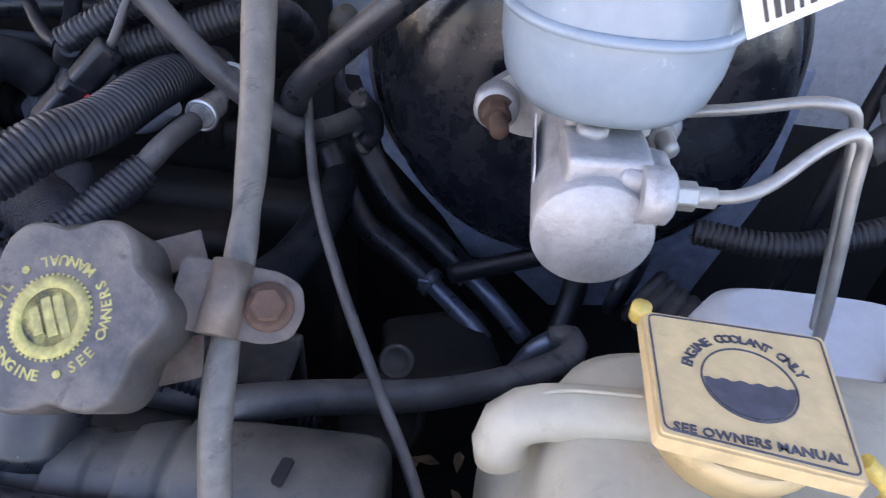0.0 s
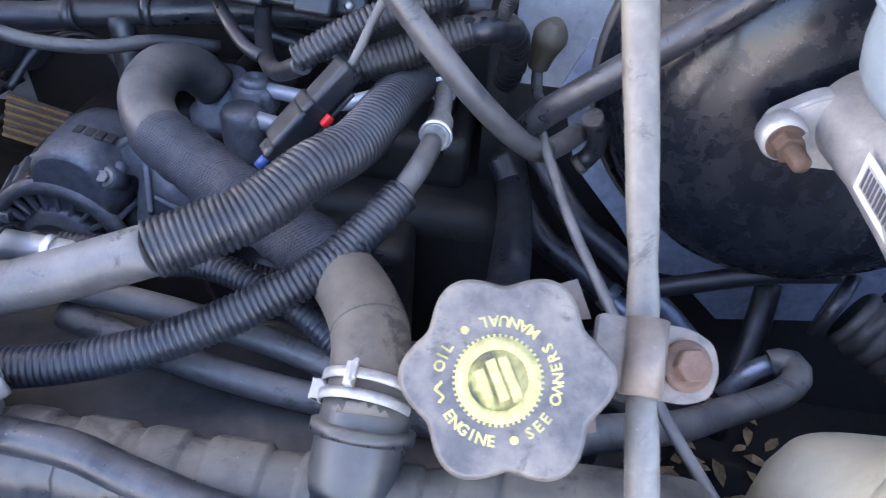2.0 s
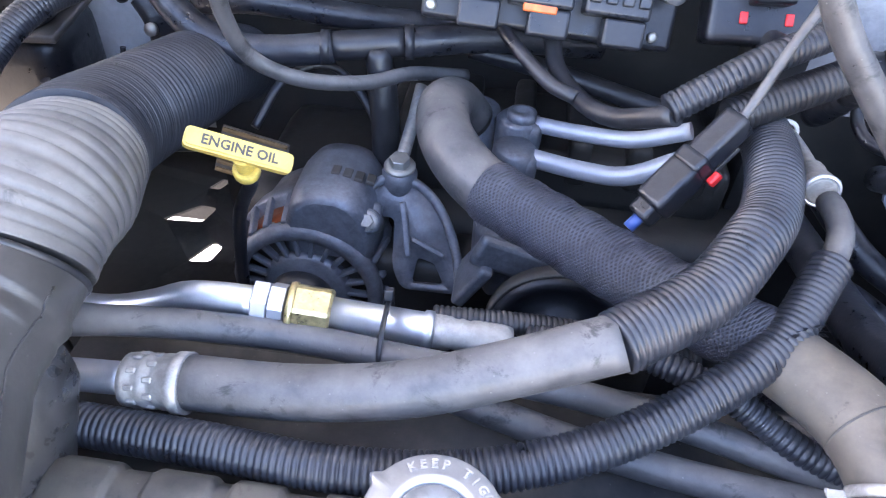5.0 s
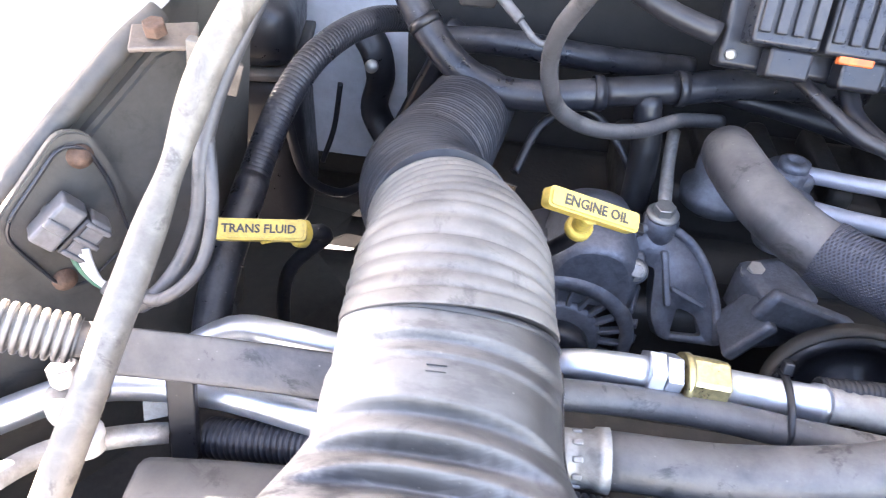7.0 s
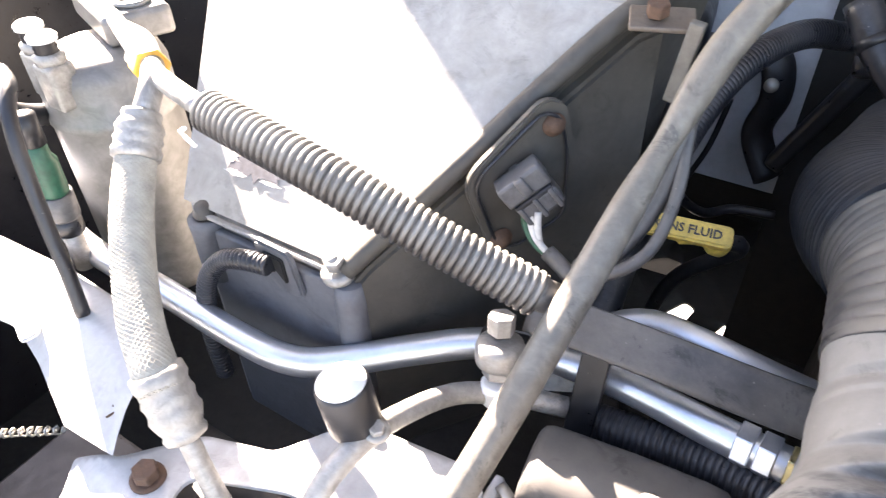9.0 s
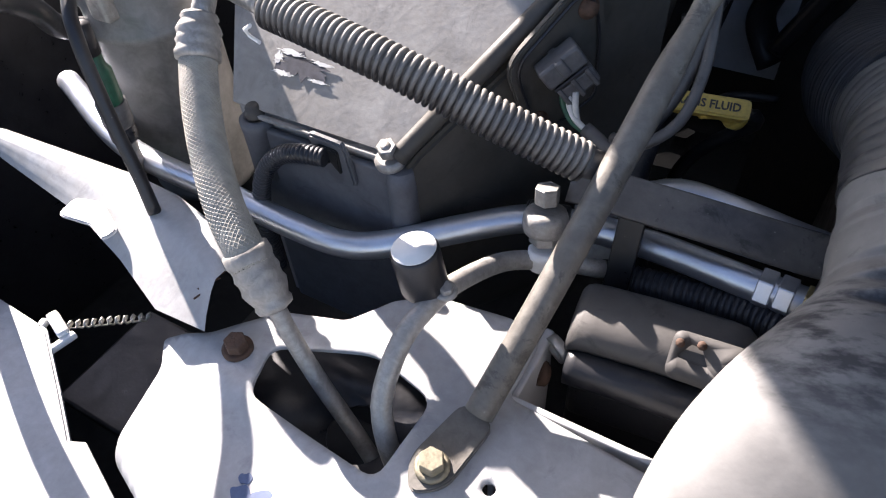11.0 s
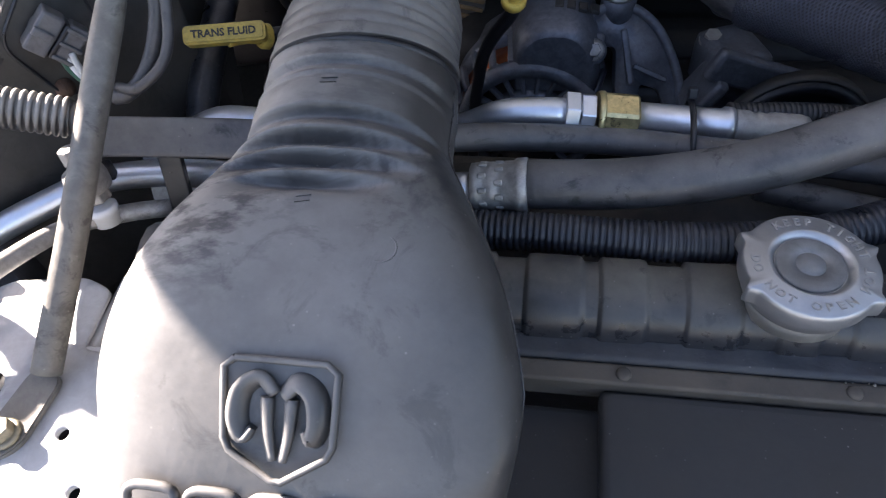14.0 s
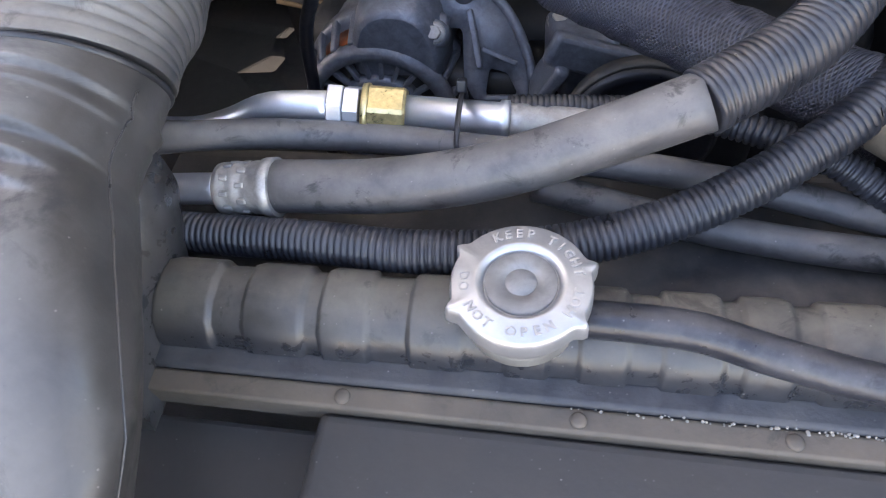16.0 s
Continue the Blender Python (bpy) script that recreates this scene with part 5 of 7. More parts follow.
dipstick("engine_oil_dipstick", (-0.189, 0.2045, 1.091), (-0.129, 0.2225, 1.0645), (-0.004, 0.014, -0.026), "yellow plastic engine oil dipstick handle with black lettering", "ENGINE OIL", 0.0092)
dipstick("transmission_dipstick", (-0.394, 0.1676, 1.058), (-0.339, 0.181, 1.055), (0.02, 0.018, -0.014), "yellow plastic transmission fluid dipstick handle, dusty", "TRANS FLUID", 0.0076)

# ---- vent hose with tee ----
vent = thing("vent_hose", (-0.1, 0.4, 1.04), "black rubber vent hose with a plastic tee and spring clips", "hose")
TEE = [(-0.321, 0.427, 1.125), (-0.300, 0.41, 1.10), (-0.268, 0.394, 1.075), (-0.232, 0.387, 1.062), (-0.19, 0.39, 1.061), (-0.144, 0.399, 1.065)]
part("rubber", hose(TEE, 0.0135, 20), "rubber", vent)
part("rubber", hose([(-0.085, 0.413, 1.069), (-0.03, 0.434, 1.070), (0.022, 0.45, 1.068), (0.09, 0.47, 1.06)], 0.0135, 20), "rubber", vent)
part("tee", joined(hose([(-0.145, 0.399, 1.066), (-0.084, 0.413, 1.070)], 0.0125), hose([(-0.106, 0.405, 1.066), (-0.102, 0.398, 1.04)], 0.012)), "plastic", vent, "black plastic tee")
part("rubber", hose([(-0.102, 0.398, 1.042), (-0.098, 0.392, 1.01), (-0.096, 0.39, 0.96)], 0.0135), "loom_dark", vent)
for p, w in (((-0.15, 0.398, 1.065), (1, 0.15, 0)), ((-0.08, 0.414, 1.07), (1, 0.2, 0)), ((-0.302, 0.412, 1.103), (0.6, -0.4, -0.7))):
    part("clip", lathe([(0.0138, -0.004), (0.0152, -0.004), (0.0152, 0.004), (0.0138, 0.004)], axis(p, w), 24, ring=True), "plastic", vent)
run_hose("vacuum_hose", [(-0.165, 0.262, 1.235), (-0.172, 0.272, 1.21), (-0.185, 0.286, 1.18), (-0.195, 0.298, 1.155), (-0.197, 0.308, 1.125), (-0.186, 0.318, 1.09), (-0.155, 0.338, 1.065), (-0.112, 0.37, 1.050), (-0.075, 0.405, 1.045), (-0.03, 0.44, 1.03)], 0.0064, "rubber_grey",
         "grey looping vacuum hose")
air = thing("air_hose", (-0.39, 0.3, 1.0), "long curved dark rubber hose dropping beside the housing", "hose")
AIR = [(-0.32, 0.475, 1.08), (-0.352, 0.42, 1.096), (-0.377, 0.356, 1.095), (-0.393, 0.308, 1.074), (-0.402, 0.251, 1.038), (-0.402, 0.173, 1.005), (-0.395, 0.12, 0.97)]
part("tube", ribbed(AIR, 0.0118, 0.0036, 0.0005), "rubber", air)
part("end_cuff", hose(AIR[-3:], 0.0126), "rubber", air)
run_hose("rear_hose", [(-0.31, 0.5, 1.05), (-0.24, 0.49, 1.06), (-0.15, 0.5, 1.05), (-0.05, 0.52, 1.04)], 0.013, "rubber", "dark rubber hose along the firewall")
run_hose("fuel_line", [(-0.03, 0.47, 1.043), (0.041, 0.463, 1.034), (0.103, 0.456, 1.022), (0.18, 0.44, 1.01)], 0.0095, "plastic", "dark fuel line behind the engine")
run_hose("thin_cable", [(-0.21, 0.36, 1.0), (-0.19, 0.4, 1.03), (-0.15, 0.42, 1.035), (-0.11, 0.40, 1.0), (-0.1, 0.38, 0.96)], 0.004, "plastic", "thin black cable arching behind the alternator", "cable")
sol = thing("vacuum_solenoid", (-0.235, 0.36, 1.14), "grey solenoid valve with a pale nipple and thin white hose", "valve")
part("body", box(0.03, 0.03, 0.034, pose(-0.255, 0.36, 1.165, 20, 10, 30), 0.004), "plastic_grey", sol)
part("nipple", hose([(-0.238, 0.352, 1.155), (-0.222, 0.345, 1.142)], 0.004), "connector", sol)
part("hose", hose([(-0.222, 0.345, 1.142), (-0.205, 0.34, 1.128), (-0.188, 0.345, 1.135), (-0.178, 0.35, 1.16), (-0.182, 0.35, 1.19)], 0.0026), "connector", sol)

# wiper or hinge hardware on the pale firewall behind the duct
fwb = thing("firewall_bracket", (-0.39, 0.53, 0.95), "black stamped bracket with bolts on the pale firewall", "bracket")
part("arm", sweep(spline([(-0.385, 0.535, 1.035), (-0.372, 0.53, 1.015), (-0.368, 0.53, 0.985), (-0.375, 0.53, 0.945), (-0.35, 0.525, 0.90)], 6), 0.018, 12, flat=0.5), "plastic", fwb)
part("arm", box(0.02, 0.02, 0.16, pose(-0.318, 0.52, 0.99, 0, 24, 0), 0.006), "plastic", fwb)
part("bolt_head", lathe([(0.007, 0), (0.007, 0.006), (0, 0.007)], axis((-0.373, 0.512, 1.008), (0, -1, 0.3)), 16), "steel", fwb)
part("bolt_head", lathe([(0.006, 0), (0.006, 0.006), (0, 0.007)], axis((-0.411, 0.535, 1.03), (0, -1, 0.3)), 16), "plastic", fwb)
case = thing("blower_case", (-0.505, 0.47, 0.84), "black moulded case beside the pale firewall", "case")
part("body", box(0.14, 0.12, 0.19, pose(-0.505, 0.47, 0.935, 0, 0, 10), 0.028, 4), "plastic", case)
part("lid", box(0.142, 0.122, 0.066, pose(-0.505, 0.47, 1.067, 0, 0, 10), 0.028, 4), "plastic", case)
part("flange", box(0.15, 0.13, 0.008, pose(-0.505, 0.47, 1.032, 0, 0, 10), 0.003, 3), "plastic_grey", case, "dusty joint flange")
run_hose("thin_cable", [(-0.43, 0.40, 1.0), (-0.42, 0.41, 0.93), (-0.395, 0.44, 0.89), (-0.37, 0.47, 0.885), (-0.33, 0.48, 0.885)], 0.005, "plastic", "thin black cable across the firewall", "cable")
run_hose("thin_cable", [(-0.405, 0.5, 0.99), (-0.412, 0.49, 0.94), (-0.425, 0.48, 0.9)], 0.003, "plastic", "thin black cable hanging before the firewall", "cable")

# ---- engine computer ----
pcm = thing("engine_computer", (0.035, 0.42, 1.07), "black engine computer box with grey ribbed connectors and orange locks", "computer")
pm = facing((0.035, 0.402, 1.142), (1, 0.02, -0.06), (0, 0.45, 0.9))
part("case", box(0.2, 0.11, 0.024, pm @ pose(0, 0.012, -0.012), 0.004), "plastic", pcm)
for i, x in enumerate((-0.062, -0.008, 0.05)):
    c = part("connector", joined(box(0.05, 0.042, 0.026, pm @ pose(x, -0.004, 0.012), 0.003)), "pcm_grey", pcm, "dark grey ribbed connector")
    for j in range(4):
        part("fin", box(0.0085, 0.038, 0.006, pm @ pose(x - 0.0185 + 0.0123 * j, 0.002, 0.0265), 0.0015), "pcm_grey", c, "dusty grey fin")
    part("shell", box(0.032, 0.022, 0.02, pm @ pose(x + 0.008, -0.036, 0.012), 0.003), "plastic", c)
    if i == 1:
        part("lock", box(0.026, 0.007, 0.007, pm @ pose(x - 0.006 + 0.006 * i, -0.0265, 0.0205), 0.0015), "orange", c, "orange lock")
for x in (-0.092, 0.084):
    part("screw", lathe([(0.0042, 0), (0.0042, 0.003), (0.002, 0.004), (0, 0.004)], pm @ pose(x, -0.034, 0.0), 16), "steel", pcm)
part("standoff", lathe([(0.008, 0), (0.008, 0.016), (0.004, 0.018)], axis((0.122, 0.39, 1.142), (0.2, -0.9, 0.3)), 20), "connector", pcm)
run_hose("wiring_harness", [(0.04, 0.392, 1.098), (0.047, 0.366, 1.083), (0.064, 0.325, 1.081), (0.086, 0.289, 1.089), (0.118, 0.254, 1.115)], 0.0072, "plastic", "black taped wiring harness from the engine computer", "wiring")
run_hose("wiring_harness", [(-0.006, 0.40, 1.106), (0.01, 0.372, 1.098), (0.04, 0.338, 1.085), (0.062, 0.322, 1.083)], 0.0056, "plastic", "thin black taped wiring harness joining the larger one", "wiring")
run_hose("wiring_harness", [(-0.07, 0.39, 1.13), (-0.11, 0.40, 1.14), (-0.16, 0.42, 1.16), (-0.22, 0.44, 1.18)], 0.009, "plastic", "black taped wiring harness beside the computer", "wiring")
run_loom("wiring_loom", [(0.112, 0.2565, 1.117), (0.163, 0.277, 1.144), (0.215, 0.304, 1.159)], 0.0102, "short black corrugated loom over the connector", pitch=0.0042, depth=0.0019)
run_loom("wiring_loom", [(0.152, 0.262, 1.113), (0.194, 0.279, 1.126), (0.229, 0.292, 1.137)], 0.012, "thick black corrugated loom wrapped with tape", mat="loom_dark", pitch=0.004, depth=0.0018)
junction = thing("wiring_harness", (0.25, 0.31, 1.09), "black tape wrapped harness junction with frayed tape ends", "wiring")
JN = even(spline([(0.222, 0.290, 1.135), (0.243, 0.300, 1.138), (0.258, 0.318, 1.128), (0.262, 0.35, 1.095), (0.258, 0.38, 1.06)]), 0.0025)
part("taped_cable", sweep(JN, [0.0112 + 0.0012 * math.sin(i * 1.1) * math.sin(i * 0.37) + 0.0006 * (i % 4 == 0) for i in range(len(JN))], 16), "plastic", junction)
for i in (2, 6, 10):
    part("tape_end", box(0.011, 0.004, 0.0006, Matrix.Translation(JN[i] + Vector((0.002, -0.006, 0.011))) @ pose(0, 0, 0, 30 * i, 25, 20 + 9 * i), 0), "plastic", junction)
run_loom("wiring_loom", [(0.247, 0.312, 1.13), (0.260, 0.276, 1.188), (0.273, 0.237, 1.246)], 0.0055, "thin black corrugated loom rising steeply", pitch=0.003, depth=0.0009)
run_hose("wire_tail", [(0.150, 0.243, 1.118), (0.157, 0.247, 1.128), (0.171, 0.260, 1.159), (0.19, 0.28, 1.19)], 0.0032, "rubber_grey", "thin grey wire tail from the connector", "wiring")

con = thing("wiring_connector", (0.13, 0.227, 1.07), "black two-part plug connector with a red lock tab", "connector")
hi, lo = Vector((0.153, 0.245, 1.121)), Vector((0.104, 0.211, 1.0665))
cmid = (hi + lo) / 2
cx = (hi - lo).normalized()
cmat = facing(cmid, cx, Vector((0.4, -0.6, 0.0)))
part("plug", joined(box(0.046, 0.018, 0.018, cmat @ pose(0.02, 0, 0), 0.004, 3), box(0.012, 0.021, 0.021, cmat @ pose(0.004, 0, 0), 0.003), box(0.02, 0.008, 0.006, cmat @ pose(0.022, 0, 0.011), 0.002)), "plastic", con)
part("socket", joined(box(0.034, 0.022, 0.02, cmat @ pose(-0.016, 0, 0), 0.004, 3), box(0.012, 0.016, 0.015, cmat @ pose(-0.037, 0, 0), 0.003)), "plastic", con)
part("rib", joined(*[box(0.06, 0.003, 0.003, cmat @ pose(0.0, 0.007 * s, 0.0115), 0.001) for s in (-1, 0, 1)]), "plastic_grey", con)
part("lock_tab", box(0.009, 0.005, 0.006, Matrix.Translation((0.143, 0.221, 1.0925)) @ cmat.to_3x3().to_4x4(), 0.0015), "red", con, "red lock tab")
part("wire_seal", hose([tuple(lo), tuple(lo + (lo - hi).normalized() * 0.012)], 0.004), "wire_blue", con)
fan = thing("relay_block", (0.19, 0.41, 1.1), "black connector block with two red locks near the firewall", "connector")
fm = facing((0.195, 0.402, 1.135), (1, 0.05, 0.02), (0, 0.5, 0.86))
part("block", box(0.085, 0.06, 0.03, fm, 0.006, 3), "plastic", fan)
part("tower", box(0.03, 0.03, 0.02, fm @ pose(0.0, 0.012, 0.022), 0.003), "plastic", fan)
for s in (-1, 1):
    part("lock", box(0.006, 0.009, 0.006, fm @ pose(0.017 * s, -0.012, 0.014), 0.001), "red", fan, "red lock")
run_hose("wiring_harness", [(0.2, 0.39, 1.115), (0.21, 0.36, 1.12), (0.214, 0.33, 1.14), (0.213, 0.308, 1.157)], 0.010, "plastic", "black taped harness below the connector block", "wiring")

twin = thing("heater_pipes", (0.03, 0.37, 0.98), "pair of bright heater pipes in a dark cast block", "pipe")
part("block", joined(box(0.03, 0.03, 0.03, pose(0.03, 0.388, 1.008), 0.01, 3), lathe([(0.017, 0), (0.019, 0.003), (0.019, 0.04), (0.016, 0.044), (0, 0.044)], pose(0.022, 0.388, 0.98), 28), lathe([(0.013, 0), (0.013, 0.01), (0.006, 0.012), (0.005, 0.008), (0, 0.008)], axis((0.025, 0.386, 1.02), (0, 0, 1)), 24)), "alu_dark", twin)
part("block", joined(lathe([(0.017, 0), (0.019, 0.003), (0.019, 0.045), (0.016, 0.05), (0, 0.05)], pose(0.022, 0.354, 0.965), 28), box(0.026, 0.03, 0.03, pose(0.03, 0.354, 0.998), 0.01, 3)), "alu_dark", twin)
part("tube", hose([(0.036, 0.388, 1.018), (0.08, 0.374, 1.022), (0.12, 0.36, 1.03), (0.16, 0.35, 1.05)], 0.0072), "zinc", twin)
part("tube", hose([(0.036, 0.354, 1.005), (0.08, 0.343, 1.005), (0.115, 0.332, 1.012), (0.15, 0.32, 1.04)], 0.0082), "zinc", twin)


# ---- passenger side ----
panel_out = rounded([(-0.584, -0.183), (-0.593, -0.154), (-0.604, -0.125), (-0.623, -0.106), (-0.588, -0.094), (-0.557, -0.06), (-0.513, -0.048), (-0.494, -0.022), (-0.468, -0.008), (-0.418, -0.004), (-0.398, -0.012), (-0.398, -0.053), (-0.30, -0.062), (-0.285, -0.062), (-0.285, -0.287)], 0.005)
opening = rounded([(-0.545, -0.084), (-0.534, -0.118), (-0.437, -0.129), (-0.435, -0.074), (-0.481, -0.062)], 0.01)


def pressed(x, y):
    """Height of the pressed panel: a step down to the front, a raised rear tongue and a rolled front edge."""
    step = y - (-0.11 - 0.3 * (x + 0.59))
    down = 1 / (1 + math.exp(step / 0.003))
    front = y - (-0.183 - 0.349 * (x + 0.584))
    roll = max(0.0, 1 - front / 0.012) ** 2
    left = max(0.0, min(1.0, (-0.585 - x) / 0.04)) ** 2
    rear = max(0.0, min(1.0, (y + 0.05) / 0.04))
    dent = 0.0009 * math.sin(x * 61) * math.sin(y * 74 + 1)
    tilt = -0.009 * max(0.0, min(1.4, (-0.43 - x) / 0.13))
    return tilt - 0.0055 * down - 0.009 * roll - 0.008 * left + 0.002 * rear + dent


single("radiator_support", sheet(panel_out, [opening, circle(-0.384, -0.105, 0.0036), circle(-0.362, -0.135, 0.0036)], 0.0025, pose(0, 0, 0.995), pressed), "paint", "white painted sheet metal radiator support panel with holes", "panel", kind="structure")
single("grille_edge", prism([(-0.705, -0.137), (-0.658, -0.164), (-0.621, -0.186), (-0.612, -0.182), (-0.568, -0.1985), (-0.29, -0.2955), (-0.29, -0.5), (-0.9, -0.5), (-0.9, -0.13)], 0.004, pose(0, 0, 0.968), 0.0015), "paint", "white painted grille panel in front of the radiator support", "panel", kind="structure")
single("support_upright", joined(box(0.006, 0.08, 0.12, pose(-0.398, -0.035, 0.93), 0.002), box(0.12, 0.004, 0.1, pose(-0.34, -0.052, 0.944), 0.001)), "paint_shade", "pale painted upright flange below the support panel", "panel", kind="structure")
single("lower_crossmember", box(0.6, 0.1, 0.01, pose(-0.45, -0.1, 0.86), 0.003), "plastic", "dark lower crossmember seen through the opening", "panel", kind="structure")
pm_thing = thing("paint_marks", (-0.49, -0.17, 0.99), "pale blue hand painted strokes on the white panel", "marking")
for mx, my, ln, wd, tw in ((-0.499, -0.1655, 0.011, 0.008, -62), (-0.492, -0.1685, 0.027, 0.0075, -34), (-0.483, -0.172, 0.024, 0.0085, -30), (-0.474, -0.1745, 0.017, 0.009, -36), (-0.502, -0.158, 0.007, 0.006, -50)):
    daub = [(wd / 0.02 * u, ln / 0.02 * v) for u, v in oval(0.01, 0.01, 22, 3.0)]
    daub = [(u + 0.0006 * math.sin(9 * v / ln + mx * 900), v + 0.0005 * math.sin(700 * u)) for u, v in daub]
    part("stroke", prism(daub, 0.0006, pose(mx, my, 0.9958 + pressed(mx, my), 0, 0, tw)), "marker", pm_thing)
# white sheet under the opening drawn black, its shade put into colour
single("inner_panel", sheet([(-0.6, -0.15), (-0.4, -0.15), (-0.4, -0.04), (-0.6, -0.04)], [circle(-0.478, -0.095, 0.02, 20)], 0.002, pose(0, 0, 0.952)), "plastic", "inner sheet coloured black for the shade below the panel opening", "panel", kind="structure")
brk = thing("headlamp_bracket", (-0.66, -0.06, 0.99), "white painted folded bracket beside the support panel", "bracket")
fold = [[(-0.86, -0.03, 1.012), (-0.716, -0.024, 1.014), (-0.67, -0.027, 1.015), (-0.625, -0.037, 1.015), (-0.585, -0.064, 1.014)],
        [(-0.86, -0.034, 1.016), (-0.716, -0.028, 1.018), (-0.67, -0.031, 1.019), (-0.627, -0.041, 1.019), (-0.588, -0.067, 1.017)],
        [(-0.86, -0.042, 1.016), (-0.716, -0.04, 1.018), (-0.672, -0.046, 1.018), (-0.635, -0.056, 1.018), (-0.590, -0.074, 1.015)],
        [(-0.86, -0.044, 1.014), (-0.722, -0.05, 1.013), (-0.678, -0.06, 1.012), (-0.642, -0.071, 1.011), (-0.590, -0.08, 1.010)],
        [(-0.86, -0.047, 1.009), (-0.732, -0.06, 1.005), (-0.679, -0.074, 1.004), (-0.64, -0.088, 1.003), (-0.586, -0.092, 1.002)],
        [(-0.86, -0.049, 1.004), (-0.738, -0.065, 0.999), (-0.677, -0.082, 0.998), (-0.622, -0.102, 0.9975), (-0.582, -0.1, 0.997)]]
skin = bmesh.new()
grid = [[skin.verts.new(p) for p in row] for row in fold]
for ra, rb in zip(grid, grid[1:]):
    for k in range(4):
        skin.faces.new((ra[k], rb[k], rb[k + 1], ra[k + 1]))
for f in skin.faces:
    f.smooth = True
bmesh.ops.subdivide_edges(skin, edges=list(skin.edges), cuts=2, use_grid_fill=True, smooth=0.6)
part("folded_sheet", skin, "paint", brk)
part("tab", joined(prism(rounded([(-0.733, -0.080), (-0.736, -0.062), (-0.715, -0.056), (-0.699, -0.063), (-0.682, -0.071), (-0.684, -0.083), (-0.702, -0.076)], 0.005), 0.0025, pose(0, 0, 1.0145), 0.0008)), "paint_shade", brk)
for mx, my, ln, tw in ((-0.597, -0.083, 0.011, 76), (-0.5945, -0.073, 0.009, 62), (-0.600, -0.079, 0.006, 84), (-0.592, -0.066, 0.005, 70)):
    part("scratch", box(ln, 0.0011, 0.0008, pose(mx, my, 1.0075 + 0.35 * (my + 0.08), 18, 0, tw), 0), "rust", brk, "dark scratch through the paint")
spring = [Vector((-0.70 + 0.05 * i / 60, -0.13 + 0.035 * i / 60 + 0.003 * math.cos(i * 1.2), 0.965 + 0.003 * math.sin(i * 1.2))) for i in range(61)]
single("adjuster_spring", sweep(spring, 0.0009, 6), "steel", "thin steel headlamp adjuster spring", "spring")
clip_t = thing("adjuster_clip", (-0.7, -0.14, 0.96), "white plastic headlamp adjuster clip on the spring", "clip")
part("socket", box(0.022, 0.008, 0.008, pose(-0.70, -0.131, 0.967, 0, 10, -20), 0.0025), "label", clip_t)
part("arm", box(0.005, 0.034, 0.005, pose(-0.69, -0.146, 0.964, 0, 0, -12), 0.0015), "label", clip_t)
part("arm", box(0.005, 0.03, 0.005, pose(-0.71, -0.145, 0.964, 0, 0, 20), 0.0015), "label", clip_t)
bolt("hex_bolt", (-0.562, -0.096, 0.9865), (0.07, 0, 1), 0.0072, "rust", "rusty brown hex bolt on the white panel", 1.35, 1.1)
bolt("hex_bolt", (-0.414, -0.110, 0.9985), (0, 0, 1), 0.0072, "bolt_olive", "tarnished yellow zinc hex bolt holding the strut rod foot", 1.3, 1.0)

# strut rod
strut = thing("strut_rod", (-0.41, -0.09, 0.997), "worn zinc support rod with a flattened bolted foot", "support rod", "support rods")
rod_line = even(spline([(-0.15, 0.285, 1.345), (-0.25, 0.222, 1.285), (-0.325, 0.172, 1.238), (-0.358, 0.142, 1.195), (-0.372, 0.105, 1.15), (-0.382, 0.05, 1.105), (-0.393, -0.01, 1.055), (-0.406, -0.074, 1.003)]), 0.006)
rod_r = [0.0083 - 0.0022 * math.exp(-(((p - Vector((-0.372, 0.105, 1.15))).length / 0.02) ** 2)) for p in rod_line]
part("rod", sweep(rod_line, rod_r, 18), "rod", strut)
part("foot", prism(rounded([(-0.011, 0.012), (0.011, 0.012), (0.013, -0.03), (0.0, -0.045), (-0.013, -0.03)], 0.008), 0.0035, pose(-0.409, -0.084, 1.0005, 4, 0, -12), 0.0008), "rod", strut)

# ---- heater housing ----
hv = thing("heater_housing", (-0.56, 0.15, 0.85), "grey moulded heater and blower housing, dusty side coloured dark for shade", "housing")
prof = [(0.039, 0.85), (0.039, 1.054), (0.036, 1.058), (0.178, 1.187), (0.3, 1.21), (0.3, 0.85)]
left = [(lx, y, z) for lx, (y, z) in zip((-0.664, -0.664, -0.666, -0.742, -0.756, -0.72), prof)]
mid_x = [-0.524, -0.524, -0.522, -0.418, -0.40, -0.46]
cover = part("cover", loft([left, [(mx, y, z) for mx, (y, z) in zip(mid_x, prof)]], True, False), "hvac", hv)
# faces turned from the sun get the darker copy, shade in their colour
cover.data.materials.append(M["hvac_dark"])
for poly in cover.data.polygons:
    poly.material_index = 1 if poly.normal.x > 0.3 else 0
face_m = facing((-0.4715, 0.108, 1.08), (0.104, 0.142, 0), (0, 0, 1))
part("side_face", prism([(-0.086, -0.2), (0.105, -0.2), (0.105, 0.095), (0.088, 0.092), (-0.078, -0.022), (-0.086, -0.03)], 0.02, face_m @ pose(0, 0, 0.006), 0.003), "hvac_dark", hv, "dusty side wall, dark brown with shade put in its colour")
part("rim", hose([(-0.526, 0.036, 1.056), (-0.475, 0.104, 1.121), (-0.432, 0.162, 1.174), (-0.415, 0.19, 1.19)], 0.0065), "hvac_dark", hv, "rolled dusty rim")
